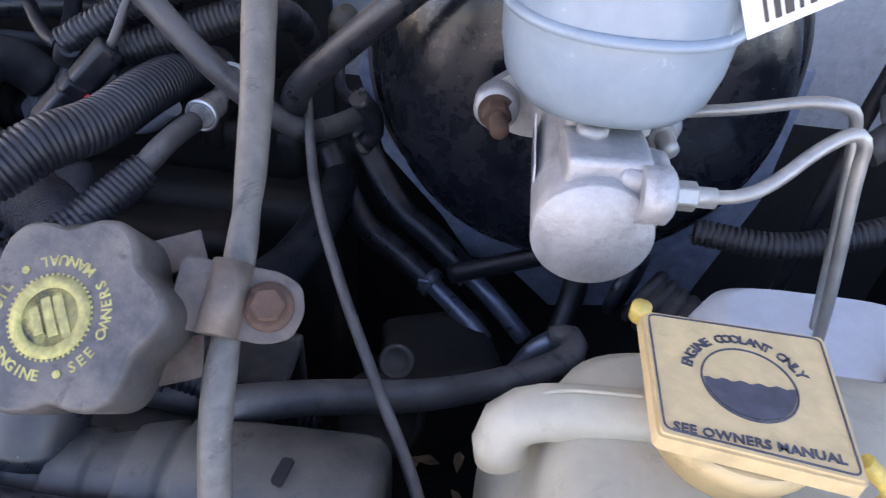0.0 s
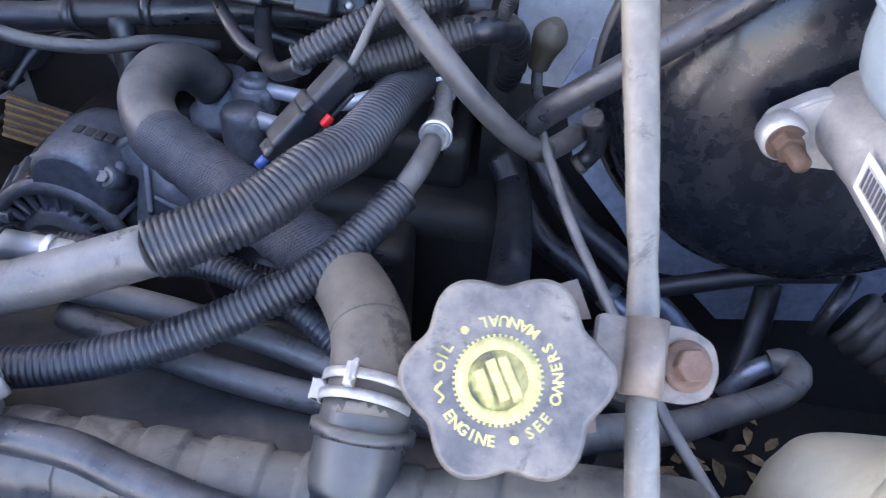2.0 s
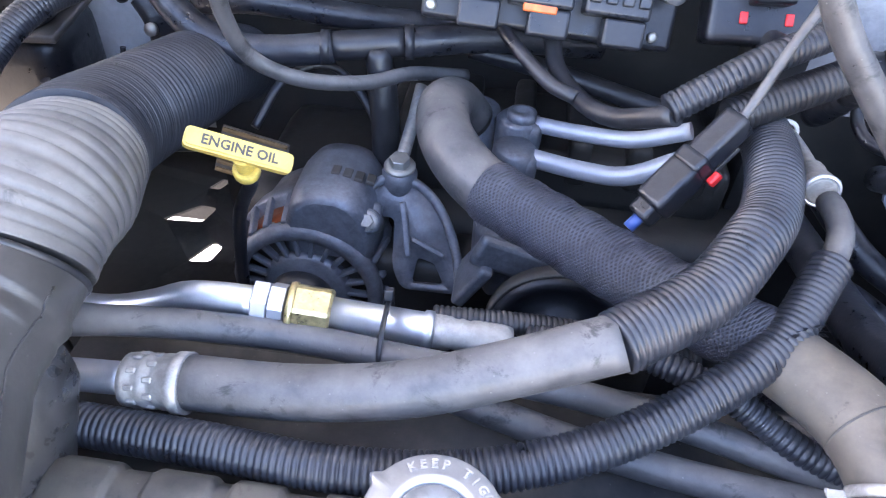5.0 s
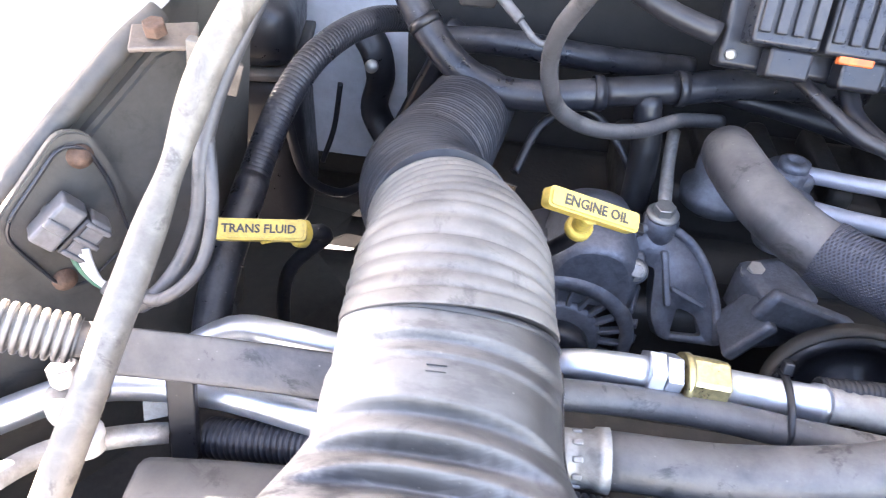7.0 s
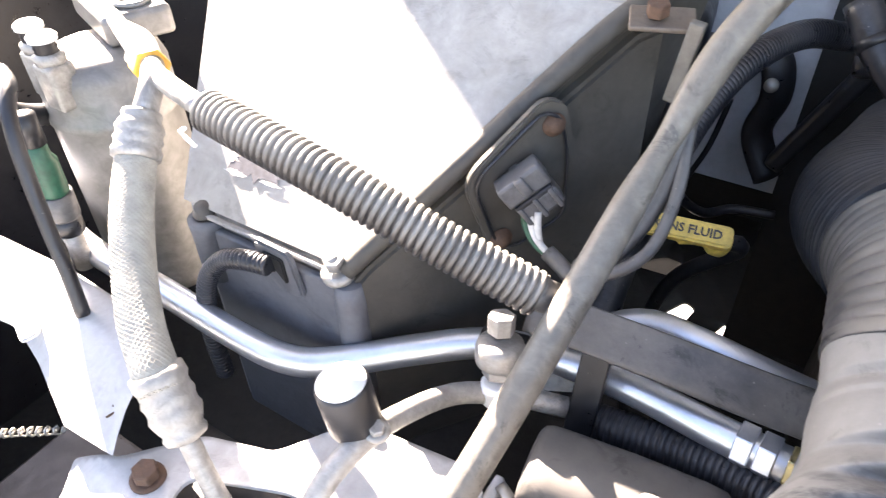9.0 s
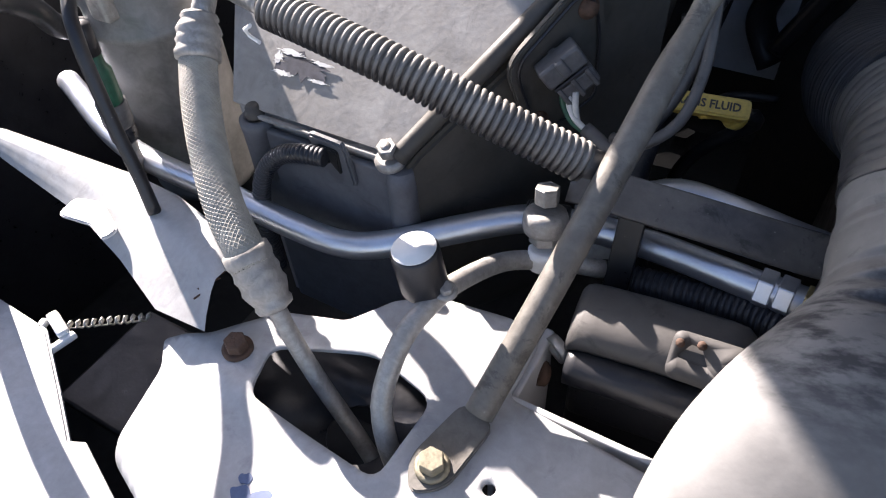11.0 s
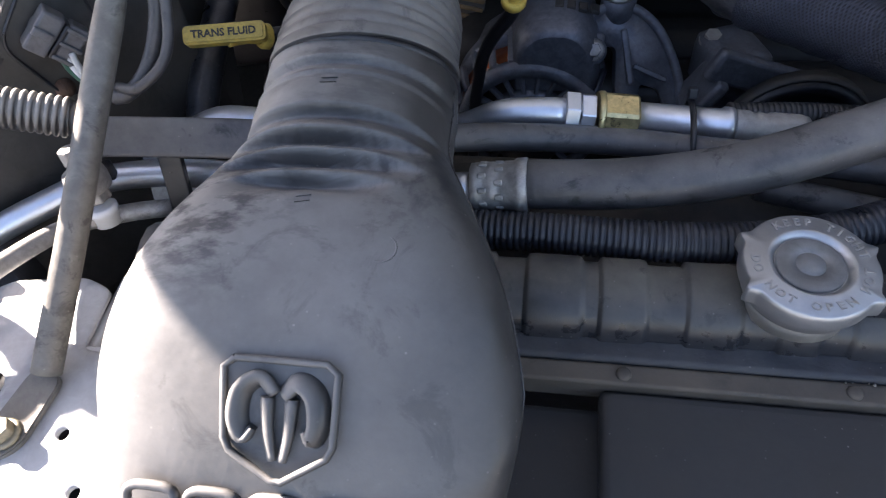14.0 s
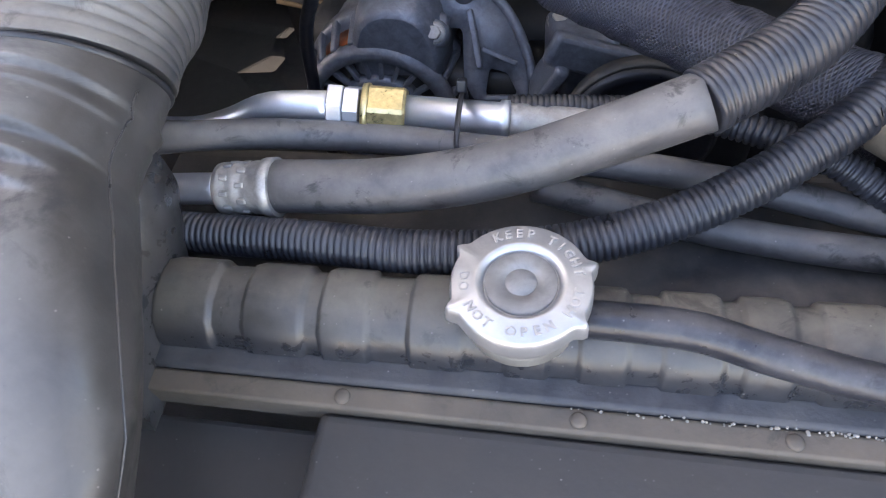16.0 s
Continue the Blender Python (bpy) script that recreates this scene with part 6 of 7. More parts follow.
part("flange", box(0.125, 0.004, 0.003, pose(-0.588, 0.034, 1.0535), 0.001), "hvac", hv)
part("boss", lathe([(0.012, 1.0), (0.012, 1.04), (0.0125, 1.044), (0.0125, 1.05), (0.006, 1.0505), (0.005, 1.047), (0, 1.047)], pose(-0.647, 0.036, 0), 26), "housing_blue", hv)
part("corner_post", lathe([(0.011, 0.93), (0.0105, 1.03), (0.0095, 1.048)], pose(-0.525, 0.037, 0), 24), "housing_blue", hv)
part("lower_front", box(0.125, 0.006, 0.19, pose(-0.59, 0.0345, 0.95), 0.002), "housing_blue", hv, "bluish grey lower front")
for sx in (-0.532, -0.647):
    part("screw", joined(lathe([(0.0088, -0.004), (0.0108, -0.002), (0.0108, 0.0015), (0.008, 0.004)], axis((sx, 0.0365, 1.0525), (0.05, -0.3, 1)), 24), hexagon(0.0068, 0.008, axis((sx, 0.0352, 1.0585), (0.05, -0.3, 1), 20)), lathe([(0.0035, 0), (0.0035, 0.005), (0, 0.0055)], axis((sx, 0.034, 1.0615), (0.05, -0.3, 1)), 14)) if sx > -0.6 else lathe([(0.0075, 0), (0.008, 0.0025), (0.0055, 0.004), (0.005, 0.008), (0.0, 0.008)], axis((sx, 0.0365, 1.0525), (0, -0.25, 1)), 18), "alu_dull" if sx > -0.6 else "plastic_grey", hv)
rag = random.Random(21)
for cx, cy, rx, ry, mat, rise in ((0, 0, 0.03, 0.0105, "ink_grey", 0.0004), (-0.012, 0.0068, 0.016, 0.0022, "label", 0.0006), (0.014, 0.005, 0.013, 0.0018, "label", 0.0006), (-0.014, -0.0085, 0.012, 0.002, "label", 0.0006), (0.016, -0.0075, 0.010, 0.0016, "label", 0.0006), (-0.022, 0.001, 0.004, 0.005, "label", 0.0006)):
    edge = [(cx + rx * math.cos(a) * (0.35 + 0.7 * rag.random()), cy + ry * math.sin(a) * (0.3 + 0.9 * rag.random())) for a in [2 * math.pi * k / 34 for k in range(34)]]
    part("label_scrap", prism(edge, 0.0003, facing((-0.617, 0.0635, 1.0838), (1, 0, 0), (0, 0.74, 0.67)) @ pose(0, 0, rise)), mat, hv, "torn remains of a label")
tri_out = rounded([(-0.017, 0.020), (0.013, 0.018), (0.0145, -0.022), (-0.007, -0.024), (-0.015, -0.004)], 0.006)
acc_m = facing((-0.5725, 0.0255, 1.044), (1, 0, 0), (0, -0.12, 1))
acc = part("access_plate", prism(tri_out, 0.004, acc_m, 0.0015), "housing_blue", hv, "rounded triangular access plate")
part("socket", prism(rounded([(-0.009, 0.014), (0.008, 0.013), (0.006, -0.010)], 0.003), 0.003, acc_m @ pose(0, 0, 0.0022), 0.0008), "void", acc)
run_loom("wiring_loom", [(-0.571, 0.024, 1.047), (-0.59, 0.021, 1.046), (-0.612, 0.020, 1.036), (-0.629, 0.016, 1.012), (-0.636, 0.012, 0.97), (-0.636, 0.012, 0.92)], 0.0068, "small black corrugated loom entering the heater housing", pitch=0.0032, depth=0.001)
hv.location = hv.location + Vector((0.001, 0.005, -0.005))
# blower resistor with plug
res = thing("blower_resistor", (-0.455, 0.11, 1.06), "blower resistor plate with a grey plug connector and rusty screws", "resistor")
rp = facing((-0.4585, 0.1135, 1.096), (0.104, 0.142, 0.055), (-0.05, -0.06, 1))
res_out = [(0.033, 0.044), (0.045, 0.034), (0.043, 0.004), (0.03, -0.044), (-0.012, -0.05), (-0.024, -0.04), (-0.0255, 0.012), (-0.018, 0.022)]
part("plate", prism(rounded(res_out, 0.008), 0.004, rp @ pose(0, 0, 0.007), 0.001), "hvac_dark", res)
groove = [rp @ Vector((0.006 + 0.84 * (x - 0.006), 0.86 * y, 0.0088)) for x, y in rounded(res_out, 0.008)]
part("gasket", sweep(groove + [groove[0]], 0.0011, 6, False), "plastic", res, "dark moulded gasket line")
pq = facing((-0.4405, 0.1035, 1.104), (0.62, 0.55, 0.62), (0.5, 0.3, -0.8))
pl = part("plug", joined(box(0.028, 0.014, 0.015, pq @ pose(0, -0.004, 0), 0.002), box(0.006, 0.012, 0.019, pq @ pose(0.0, -0.005, 0), 0.0015)), "connector", res, "grey plug connector")
part("seal", box(0.024, 0.003, 0.0155, pq @ pose(0.0, 0.005, 0.0), 0.001), "plastic", pl, "dark seal")
part("shell", joined(box(0.025, 0.012, 0.014, pq @ pose(0.001, 0.012, 0.0), 0.002), *[box(0.003, 0.014, 0.017, pq @ pose(-0.01 + 0.01 * i, 0.012, 0.0), 0.001) for i in range(3)]), "connector", pl)
for p in ((-0.441, 0.131, 1.131), (-0.458, 0.107, 1.061)):
    part("screw", lathe([(0.0068, 0), (0.0068, 0.002), (0.0046, 0.003), (0.0046, 0.005), (0, 0.0055)], axis(Vector(p) + Vector((0.79, -0.6, 0)) * 0.003, (0.79, -0.6, 0.1)), 18), "rust", res)
for p in ((-0.452, 0.124, 1.1155), (-0.468, 0.109, 1.093)):
    part("clip", box(0.008, 0.006, 0.008, Matrix.Translation(p), 0.002), "connector", res)
for k, (mat, dx) in enumerate((("wire_white", 0.0), ("green", -0.004), ("wire_white", 0.004))):
    part("wire", hose([(-0.435 + dx, 0.101, 1.092), (-0.433 + dx, 0.098, 1.083), (-0.426 + 0.5 * dx, 0.095, 1.0755 - 0.002 * k), (-0.412, 0.091, 1.071), (-0.40, 0.087, 1.069)], 0.002), mat, res)
run_hose("wiring_harness", [(-0.42, 0.0935, 1.073), (-0.411, 0.0905, 1.0705), (-0.40, 0.087, 1.069), (-0.385, 0.1, 1.08), (-0.373, 0.118, 1.108), (-0.371, 0.135, 1.143), (-0.366, 0.16, 1.17), (-0.35, 0.2, 1.21)], 0.0048, "rubber_grey", "grey taped wiring harness climbing along the rod", "wiring")
run_hose("wiring_harness", [(-0.402, 0.09, 1.075), (-0.385, 0.085, 1.078), (-0.368, 0.1, 1.09), (-0.364, 0.118, 1.115), (-0.369, 0.138, 1.147)], 0.0034, "rubber_grey", "thin grey wire loop beside the rod", "wiring")
hin = thing("mounting_tab", (-0.4, 0.172, 1.15), "rusty steel mounting tab with a bolt at the housing rim", "bracket")
part("plate", box(0.034, 0.022, 0.003, pose(-0.402, 0.174, 1.181, 10, 0, 20), 0.001), "bracket", hin)
part("leg", box(0.008, 0.006, 0.045, pose(-0.385, 0.168, 1.163, 0, 8, 0), 0.001), "rod", hin)
part("bolt_head", hexagon(0.0062, 0.007, axis((-0.404, 0.171, 1.184), (0, -0.2, 1))), "rust", hin)
part("clip", box(0.016, 0.005, 0.018, pose(-0.368, 0.165, 1.167, 0, 20, 30), 0.001), "bracket", hin)

# ---- refrigerant plumbing ----
line3 = thing("liquid_line", (-0.5, 0.03, 1.08), "aluminium liquid line in a black corrugated sleeve with an amber fitting", "pipe")
L3 = [(-0.586, 0.0205, 1.150), (-0.55, 0.018, 1.146), (-0.50, 0.02, 1.134), (-0.45, 0.029, 1.113), (-0.402, 0.043, 1.090)]
part("sleeve", ribbed(L3, 0.0118, 0.0042, 0.0031, 22), "loom_dust_lit", line3, "black corrugated sleeve")
part("tube", hose([(-0.79, 0.108, 1.138), (-0.735, 0.08, 1.142), (-0.69, 0.058, 1.144), (-0.64, 0.036, 1.148), (-0.59, 0.021, 1.150)], 0.006), "alu_dull", line3)
part("fitting", hexagon(0.0115, 0.014, axis((-0.674, 0.0515, 1.1452), (0.9, -0.4, 0.06))), "amber", line3, "amber fitting")
part("nut", hexagon(0.0105, 0.012, axis((-0.688, 0.0577, 1.1443), (0.9, -0.4, 0.06))), "alu_dull", line3)
part("clip", sweep([Vector((-0.588, 0.006, 1.146)), Vector((-0.594, 0.007, 1.142)), Vector((-0.594, 0.009, 1.137)), Vector((-0.585, 0.007, 1.136))], 0.0012, 6), "label", line3)
part("end_tube", hose([(-0.405, 0.043, 1.091), (-0.395, 0.046, 1.088)], 0.0085), "rubber_grey", line3)

suct = thing("suction_pipe", (-0.5, 0.02, 0.97), "polished aluminium suction pipe bending in front of the heater housing", "pipe")
part("tube", hose([(-0.886, 0.049, 1.005), (-0.776, 0.012, 0.995), (-0.665, 0.008, 0.990), (-0.60, 0.006, 0.987), (-0.555, 0.008, 0.987), (-0.525, 0.021, 0.990), (-0.485, 0.047, 0.999), (-0.445, 0.072, 1.005), (-0.41, 0.083, 1.004), (-0.36, 0.083, 1.007), (-0.30, 0.071, 1.015), (-0.25, 0.068, 1.016)], 0.0098, 20), "alu", suct)
part("coupler", joined(hexagon(0.0125, 0.009, axis((-0.298, 0.0708, 1.0152), (0.97, -0.1, 0.06))), hexagon(0.0125, 0.009, axis((-0.287, 0.0698, 1.0158), (0.97, -0.1, 0.06)))), "alu", suct, "silver hex coupler")
part("coupler_end", hexagon(0.0115, 0.014, axis((-0.273, 0.0688, 1.0162), (0.97, -0.1, 0.06))), "brass", suct)
port = thing("service_port", (-0.42, 0.045, 0.995), "black and silver refrigerant service port on the pipe", "valve")
pw = Vector((-0.1, 0.22, 1)).normalized()
pb = Vector((-0.419, 0.038, 1.008))
part("stem", lathe([(0.0088, -0.004), (0.0088, 0.004), (0.0098, 0.0045), (0.0098, 0.009), (0.008, 0.0095)], axis(pb, pw), 24), "label", port, "pale lower ring")
part("hex", hexagon(0.0098, 0.012, axis(pb + pw * 0.0145, pw)), "alu_dull", port)
part("cap", lathe([(0.0095, 0.0), (0.0132, 0.002), (0.0138, 0.005), (0.0138, 0.012), (0.0125, 0.0155), (0.008, 0.0165)], axis(pb + pw * 0.021, pw), 28), "alu_dull", port, "dull round valve collar")
part("hex", hexagon(0.0078, 0.011, axis(pb + pw * 0.042, pw, 15)), "alu_dull", port)
part("clip", joined(box(0.026, 0.008, 0.013, pose(-0.4235, 0.0545, 1.034, 0, 0, 12), 0.002), box(0.006, 0.016, 0.011, pose(-0.4345, 0.049, 1.033, 0, 0, 12), 0.0015)), "plastic", port, "dark plastic pipe clip")

vp = thing("condenser_pipe", (-0.45, -0.03, 0.95), "dull aluminium condenser pipe bent through the opening, with a capped valve", "pipe")
part("tube", hose([(-0.436, -0.1, 0.93), (-0.443, -0.106, 0.965), (-0.457, -0.092, 0.998), (-0.458, -0.066, 1.024), (-0.453, -0.040, 1.033), (-0.450, -0.012, 1.025), (-0.437, 0.024, 1.013), (-0.41, 0.046, 1.004), (-0.385, 0.058, 0.998)], 0.0062, 18), "alu_dull", vp)
vw = Vector((-0.12, -0.05, 1.0)).normalized()
vb = Vector((-0.4604, -0.0325, 1.0267))
part("valve_stem", lathe([(0.0075, 0.0), (0.0075, 0.014), (0.0085, 0.015)], axis(vb, vw), 20), "alu_dull", vp)
vc = part("valve_cap", lathe([(0.0132, 0.008), (0.0138, 0.010), (0.0138, 0.037), (0.0126, 0.039), (0.0, 0.039)], axis(vb, vw), 28), "plastic", vp, "black knurled valve cap")
# white disc puts the sunlit look of the cap top into colour
part("cap_top", lathe([(0.0, 0.0388), (0.0124, 0.0388), (0.0124, 0.0398), (0.0, 0.0398)], axis(vb, vw), 28), "label", vc, "cap top coloured white as if sunlit")
bolt("hex_bolt", (-0.4475, -0.033, 1.038), (0.1, -0.1, 1), 0.0045, "alu_dull", "small pale fitting on the condenser pipe")
ac = thing("condenser_hose", (-0.62, -0.02, 1.0), "pale dusty braided refrigerant hose with crimped ferrules", "hose")
AC = [(-0.641, 0.012, 1.1225), (-0.6358, 0.0015, 1.1135), (-0.6181, -0.0202, 1.0999), (-0.5963, -0.0423, 1.0832), (-0.5731, -0.0611, 1.0696), (-0.5531, -0.0728, 1.0590), (-0.546, -0.0765, 1.052)]
part("rubber", hose(AC, 0.0112, 22), "rubber_pale", ac)


def knit(points, r, strands, turns, thick):
    """Crossing helical threads round a line."""
    line = even(spline(points), 0.0014)
    out = []
    for way in (1, -1):
        for k in range(strands):
            side, path = Vector((0, 0, 1)), []
            for i, c in enumerate(line):
                t = (line[min(i + 1, len(line) - 1)] - line[max(i - 1, 0)]).normalized()
                side = (side - t * side.dot(t)).normalized()
                a = 2 * math.pi * (k / strands + way * turns * i / len(line))
                path.append(c + r * (side * math.cos(a) + t.cross(side) * math.sin(a)))
            out.append(sweep(path, thick, 4))
    return joined(*out)


tagged(part("braid", knit(AC, 0.0111, 22, 2.4, 0.00042), "rubber_pale", ac, "tan knitted cover"), kind="stuff")
fer = [(0.0105, 0), (0.0135, 0.001), (0.0140, 0.007), (0.0128, 0.010), (0.0128, 0.013), (0.0138, 0.016), (0.0128, 0.019), (0.0128, 0.022), (0.0138, 0.025), (0.0125, 0.029), (0.0105, 0.034), (0.0115, 0.036), (0.0105, 0.039), (0.006, 0.041)]
part("ferrule", lathe(fer, axis((-0.5535, -0.0725, 1.0595), (0.52, -0.2, -0.80)), 28), "alu_dull", ac)
part("ferrule", lathe([(r, h * 0.72) for r, h in fer], axis((-0.6362, 0.0018, 1.1140), (-0.30, 0.66, 0.68)), 28), "alu_dull", ac)
part("tube", hose([(-0.534, -0.080, 1.029), (-0.523, -0.084, 1.008), (-0.506, -0.088, 0.978), (-0.484, -0.092, 0.945), (-0.468, -0.096, 0.92)], 0.0055), "alu_dull", ac)
part("upper_tube", hose([(-0.643, 0.016, 1.128), (-0.643, 0.026, 1.140), (-0.648, 0.035, 1.1465), (-0.664, 0.048, 1.147), (-0.70, 0.070, 1.146), (-0.74, 0.085, 1.14)], 0.007), "alu_dull", ac)

dry = thing("receiver_drier", (-0.74, 0.06, 0.9), "silver refrigerant drier canister with a green pressure switch", "canister")
part("can", lathe([(0.045, 0.9), (0.048, 0.91), (0.048, 1.06), (0.0495, 1.062), (0.0495, 1.068), (0.0478, 1.07), (0.0478, 1.096), (0.044, 1.106), (0.03, 1.112), (0, 1.113)], pose(-0.789, 0.088, 0.008), 44), "can", dry)
for dx, dy in ((-0.034, -0.026), (-0.006, -0.034)):
    fit = pose(-0.770 + dx, 0.08 + dy, 0.0)
    f = part("fitting", joined(box(0.02, 0.02, 0.034, fit @ pose(0, 0, 1.108), 0.004, 3), lathe([(0.0098, 1.124), (0.0105, 1.126), (0.0105, 1.130), (0.008, 1.132)], fit, 22)), "alu_dull", dry)
    part("thread", lathe([(0.0074, 1.131), (0.0082, 1.1325), (0.0074, 1.134), (0.0082, 1.1355), (0.0074, 1.137), (0.0082, 1.1385), (0.0074, 1.140)], fit, 20), "plastic", f, "black grooved neck")
    part("cap", lathe([(0.0074, 1.1395), (0.0098, 1.140), (0.0100, 1.143), (0.008, 1.145), (0, 1.1455)], fit, 22), "label", f, "pale cap")
part("top_block", joined(box(0.092, 0.05, 0.022, pose(-0.800, 0.124, 1.132, 0, 0, -20), 0.005, 3), lathe([(0.014, 0), (0.014, 0.003), (0.009, 0.0035), (0.008, 0.001), (0, 0.001)], pose(-0.775, 0.118, 1.143), 24)), "can", dry)
sa = axis((-0.746, -0.002, 1.022), (0.08, 0.0, 1))
sw = part("switch", lathe([(0.0092, 0.034), (0.0095, 0.036), (0.0095, 0.06), (0.007, 0.064), (0.0065, 0.074), (0, 0.075)], sa, 22), "green", dry, "green pressure switch")
part("plug", lathe([(0.0075, 0.074), (0.007, 0.095), (0, 0.096)], sa, 16), "plastic", sw)
part("sleeve", lathe([(0.0105, 0.014), (0.011, 0.016), (0.011, 0.034), (0.0095, 0.0345)], sa, 22), "connector", dry, "pale switch collar")
part("seal", lathe([(0.0095, 0.0), (0.01, 0.002), (0.01, 0.014)], sa, 20), "rubber", dry)
part("port", lathe([(0.007, -0.034), (0.007, 0.0)], sa, 16), "alu_dull", dry)
run_hose("hood_rod", [(-0.755, 0.004, 1.140), (-0.728, -0.006, 1.142), (-0.7145, -0.018, 1.135), (-0.7055, -0.026, 1.118), (-0.697, -0.032, 1.095), (-0.687, -0.038, 1.068), (-0.678, -0.0425, 1.045), (-0.668, -0.049, 1.017)], 0.0046, "plastic", "thin bent black rod beside the drier", "rod")

# cable added out of view to throw the wavy shadow across the panel
run_hose("wiring_harness", [(-0.83, 0.07, 1.06), (-0.80, 0.02, 1.09), (-0.781, -0.002, 1.118), (-0.781, -0.015, 1.13), (-0.777, -0.028, 1.138), (-0.762, -0.050, 1.14), (-0.742, -0.080, 1.14), (-0.74, -0.12, 1.115), (-0.76, -0.135, 1.05), (-0.78, -0.13, 0.98)], 0.0085, "plastic", "unseen black cable added to cast a wavy shadow on the panel", "wiring")

st = thing("pipe_strap", (-0.38, 0.075, 0.96), "flat black steel strap holding the pipes", "bracket")
strap_m = facing((-0.3755, 0.0625, 1.0125), (1, 0, 0.03), (0.003, 0.019, 0.051))
part("strap", box(0.0165, 0.062, 0.005, strap_m, 0.0012), "plastic", st)
part("foot", box(0.0165, 0.005, 0.016, strap_m @ pose(0, -0.0285, -0.0075), 0.0012), "plastic", st)
part("hook", box(0.0165, 0.005, 0.02, strap_m @ pose(0, 0.0285, -0.0095), 0.0012), "plastic", st)
single("sheet_tab", prism([(-0.014, 0.02), (0.012, 0.028), (0.018, -0.02), (-0.016, -0.024)], 0.0015, facing((-0.405, 0.094, 0.995), (0.9, 0.2, 0.1), (0, 0.6, 0.8))), "alu_dull", "thin pale sheet metal tab behind the pipes", "tab")
box_t = thing("fuse_box", (-0.335, 0.0, 0.9), "black plastic covered box with a lid, beside the intake duct", "box")
part("body", box(0.096, 0.046, 0.1, pose(-0.335, 0.022, 0.945, 0, 0, 6), 0.008, 3), "plastic", box_t)
part("roll", joined(sweep(spline([(-0.381, -0.0075, 0.981), (-0.335, -0.004, 0.9825), (-0.29, 0.0, 0.981)], 8), 0.0125, 20), box(0.088, 0.02, 0.05, pose(-0.335, 0.004, 0.955, 0, 0, 6), 0.006, 3)), "plastic", box_t, "rolled black front edge")
lid_m = pose(-0.335, 0.0, 0.982, 0, 0, 6)
lid_rings = []
for fx, drop in ((-1.0, 0.016), (-0.985, 0.008), (-0.94, 0.0035), (-0.86, 0.001), (-0.7, 0.0), (0.0, -0.001), (0.7, 0.0), (0.9, 0.002), (1.0, 0.008)):
    lid_rings.append([lid_m @ Vector((0.051 * fx, y, z - drop)) for y, z in ((0.043, 0.0), (0.0435, 0.02), (0.041, 0.027), (0.035, 0.031), (0.022, 0.0325), (0.012, 0.031), (0.004, 0.027), (-0.0005, 0.0215), (-0.0025, 0.016), (-0.001, 0.0125), (0.006, 0.011), (0.02, 0.0))])
lid = part("lid", loft(lid_rings), "lid", box_t, "dusty black lid")
flap_m = facing((-0.3085, 0.0085, 1.0105), (1, 0.1, -0.02), (0, 0.72, 0.69))
part("flap", sheet(rounded([(-0.021, 0.013), (0.019, 0.013), (0.021, -0.009), (0.012, -0.015), (-0.021, -0.014)], 0.006), [rounded([(-0.017, -0.002), (0.0, -0.003), (-0.005, 0.006), (-0.011, 0.007)], 0.0015)], 0.003, flap_m @ pose(0, 0, 0.002)), "lid", lid, "rounded flap with a small cut-out")
for lx, ly in ((-0.006, 0.008), (-0.017, 0.006)):
    part("screw", lathe([(0.0025, 0), (0.0025, 0.003), (0, 0.0035)], flap_m @ pose(lx, ly, 0.002), 12), "rust", lid)
part("loop", lathe([(0.006, -0.003), (0.009, -0.003), (0.009, 0.003), (0.006, 0.003)], axis((-0.389, -0.004, 0.986), (0.6, 1, 0.2)), 16, True, True), "steel", box_t)
part("screw", lathe([(0.008, 0), (0.008, 0.004), (0.004, 0.006), (0, 0.006)], axis((-0.393, -0.012, 0.967), (-0.7, -0.5, 0.4)), 16), "rust", box_t)


# ---- driver side: oil filler ----
oil = thing("oil_filler_cap", (0.27, 0.0, 1.09), "large black scalloped oil filler cap with yellow lettering, dusty", "oil cap")
on = Vector((-0.06, -0.60, 0.80)).normalized()
om = facing((0.2718, -0.0183, 1.1422), Vector((0.99, 0.10, 0)) - on * on.dot(Vector((0.99, 0.10, 0))), on.cross(Vector((0.99, 0.1, 0))))


def lobe(a):
    """Six round ears with wider hollows between them."""
    return 2 * ((1 + math.cos(6 * a - 0.35)) / 2) ** 0.8 - 1


def scallop(r, h, amp=0.0031):
    return [om @ Vector((0.0028 + (r + amp * lobe(a)) * math.cos(a), 0.0016 + (r + amp * lobe(a)) * math.sin(a), h)) for a in [2 * math.pi * k / 128 for k in range(128)]]


part("knob", loft([scallop(0.0318, -0.03), scallop(0.0350, -0.028), scallop(0.0356, -0.004), scallop(0.0349, -0.0012), scallop(0.0332, 0.0)]), "cap_plastic", oil)
part("ring", lathe([(0.0106, 0.0), (0.0106, 0.0005), (0.0150, 0.0005), (0.0150, 0.0)], om, 64), "ink_yellow", oil, "printed yellow ring")
part("ring_teeth", joined(*[box(0.0012, 0.0009, 0.0004, om @ pose(0.0154 * math.cos(a), 0.0154 * math.sin(a), 0.0002, 0, 0, math.degrees(a)), 0) for a in [2 * math.pi * k / 48 for k in range(48)]]), "ink_yellow", oil)
for i, (ln, sh) in enumerate(((0.0105, -0.0018), (0.0148, 0.0), (0.0160, 0.0006))):
    part("emblem_bar", box(0.0035, ln, 0.0004, om @ pose(-0.0048 + 0.0046 * i, sh, 0.0002, 0, 0, 24), 0), "ink_yellow", oil, "plain yellow emblem bar")
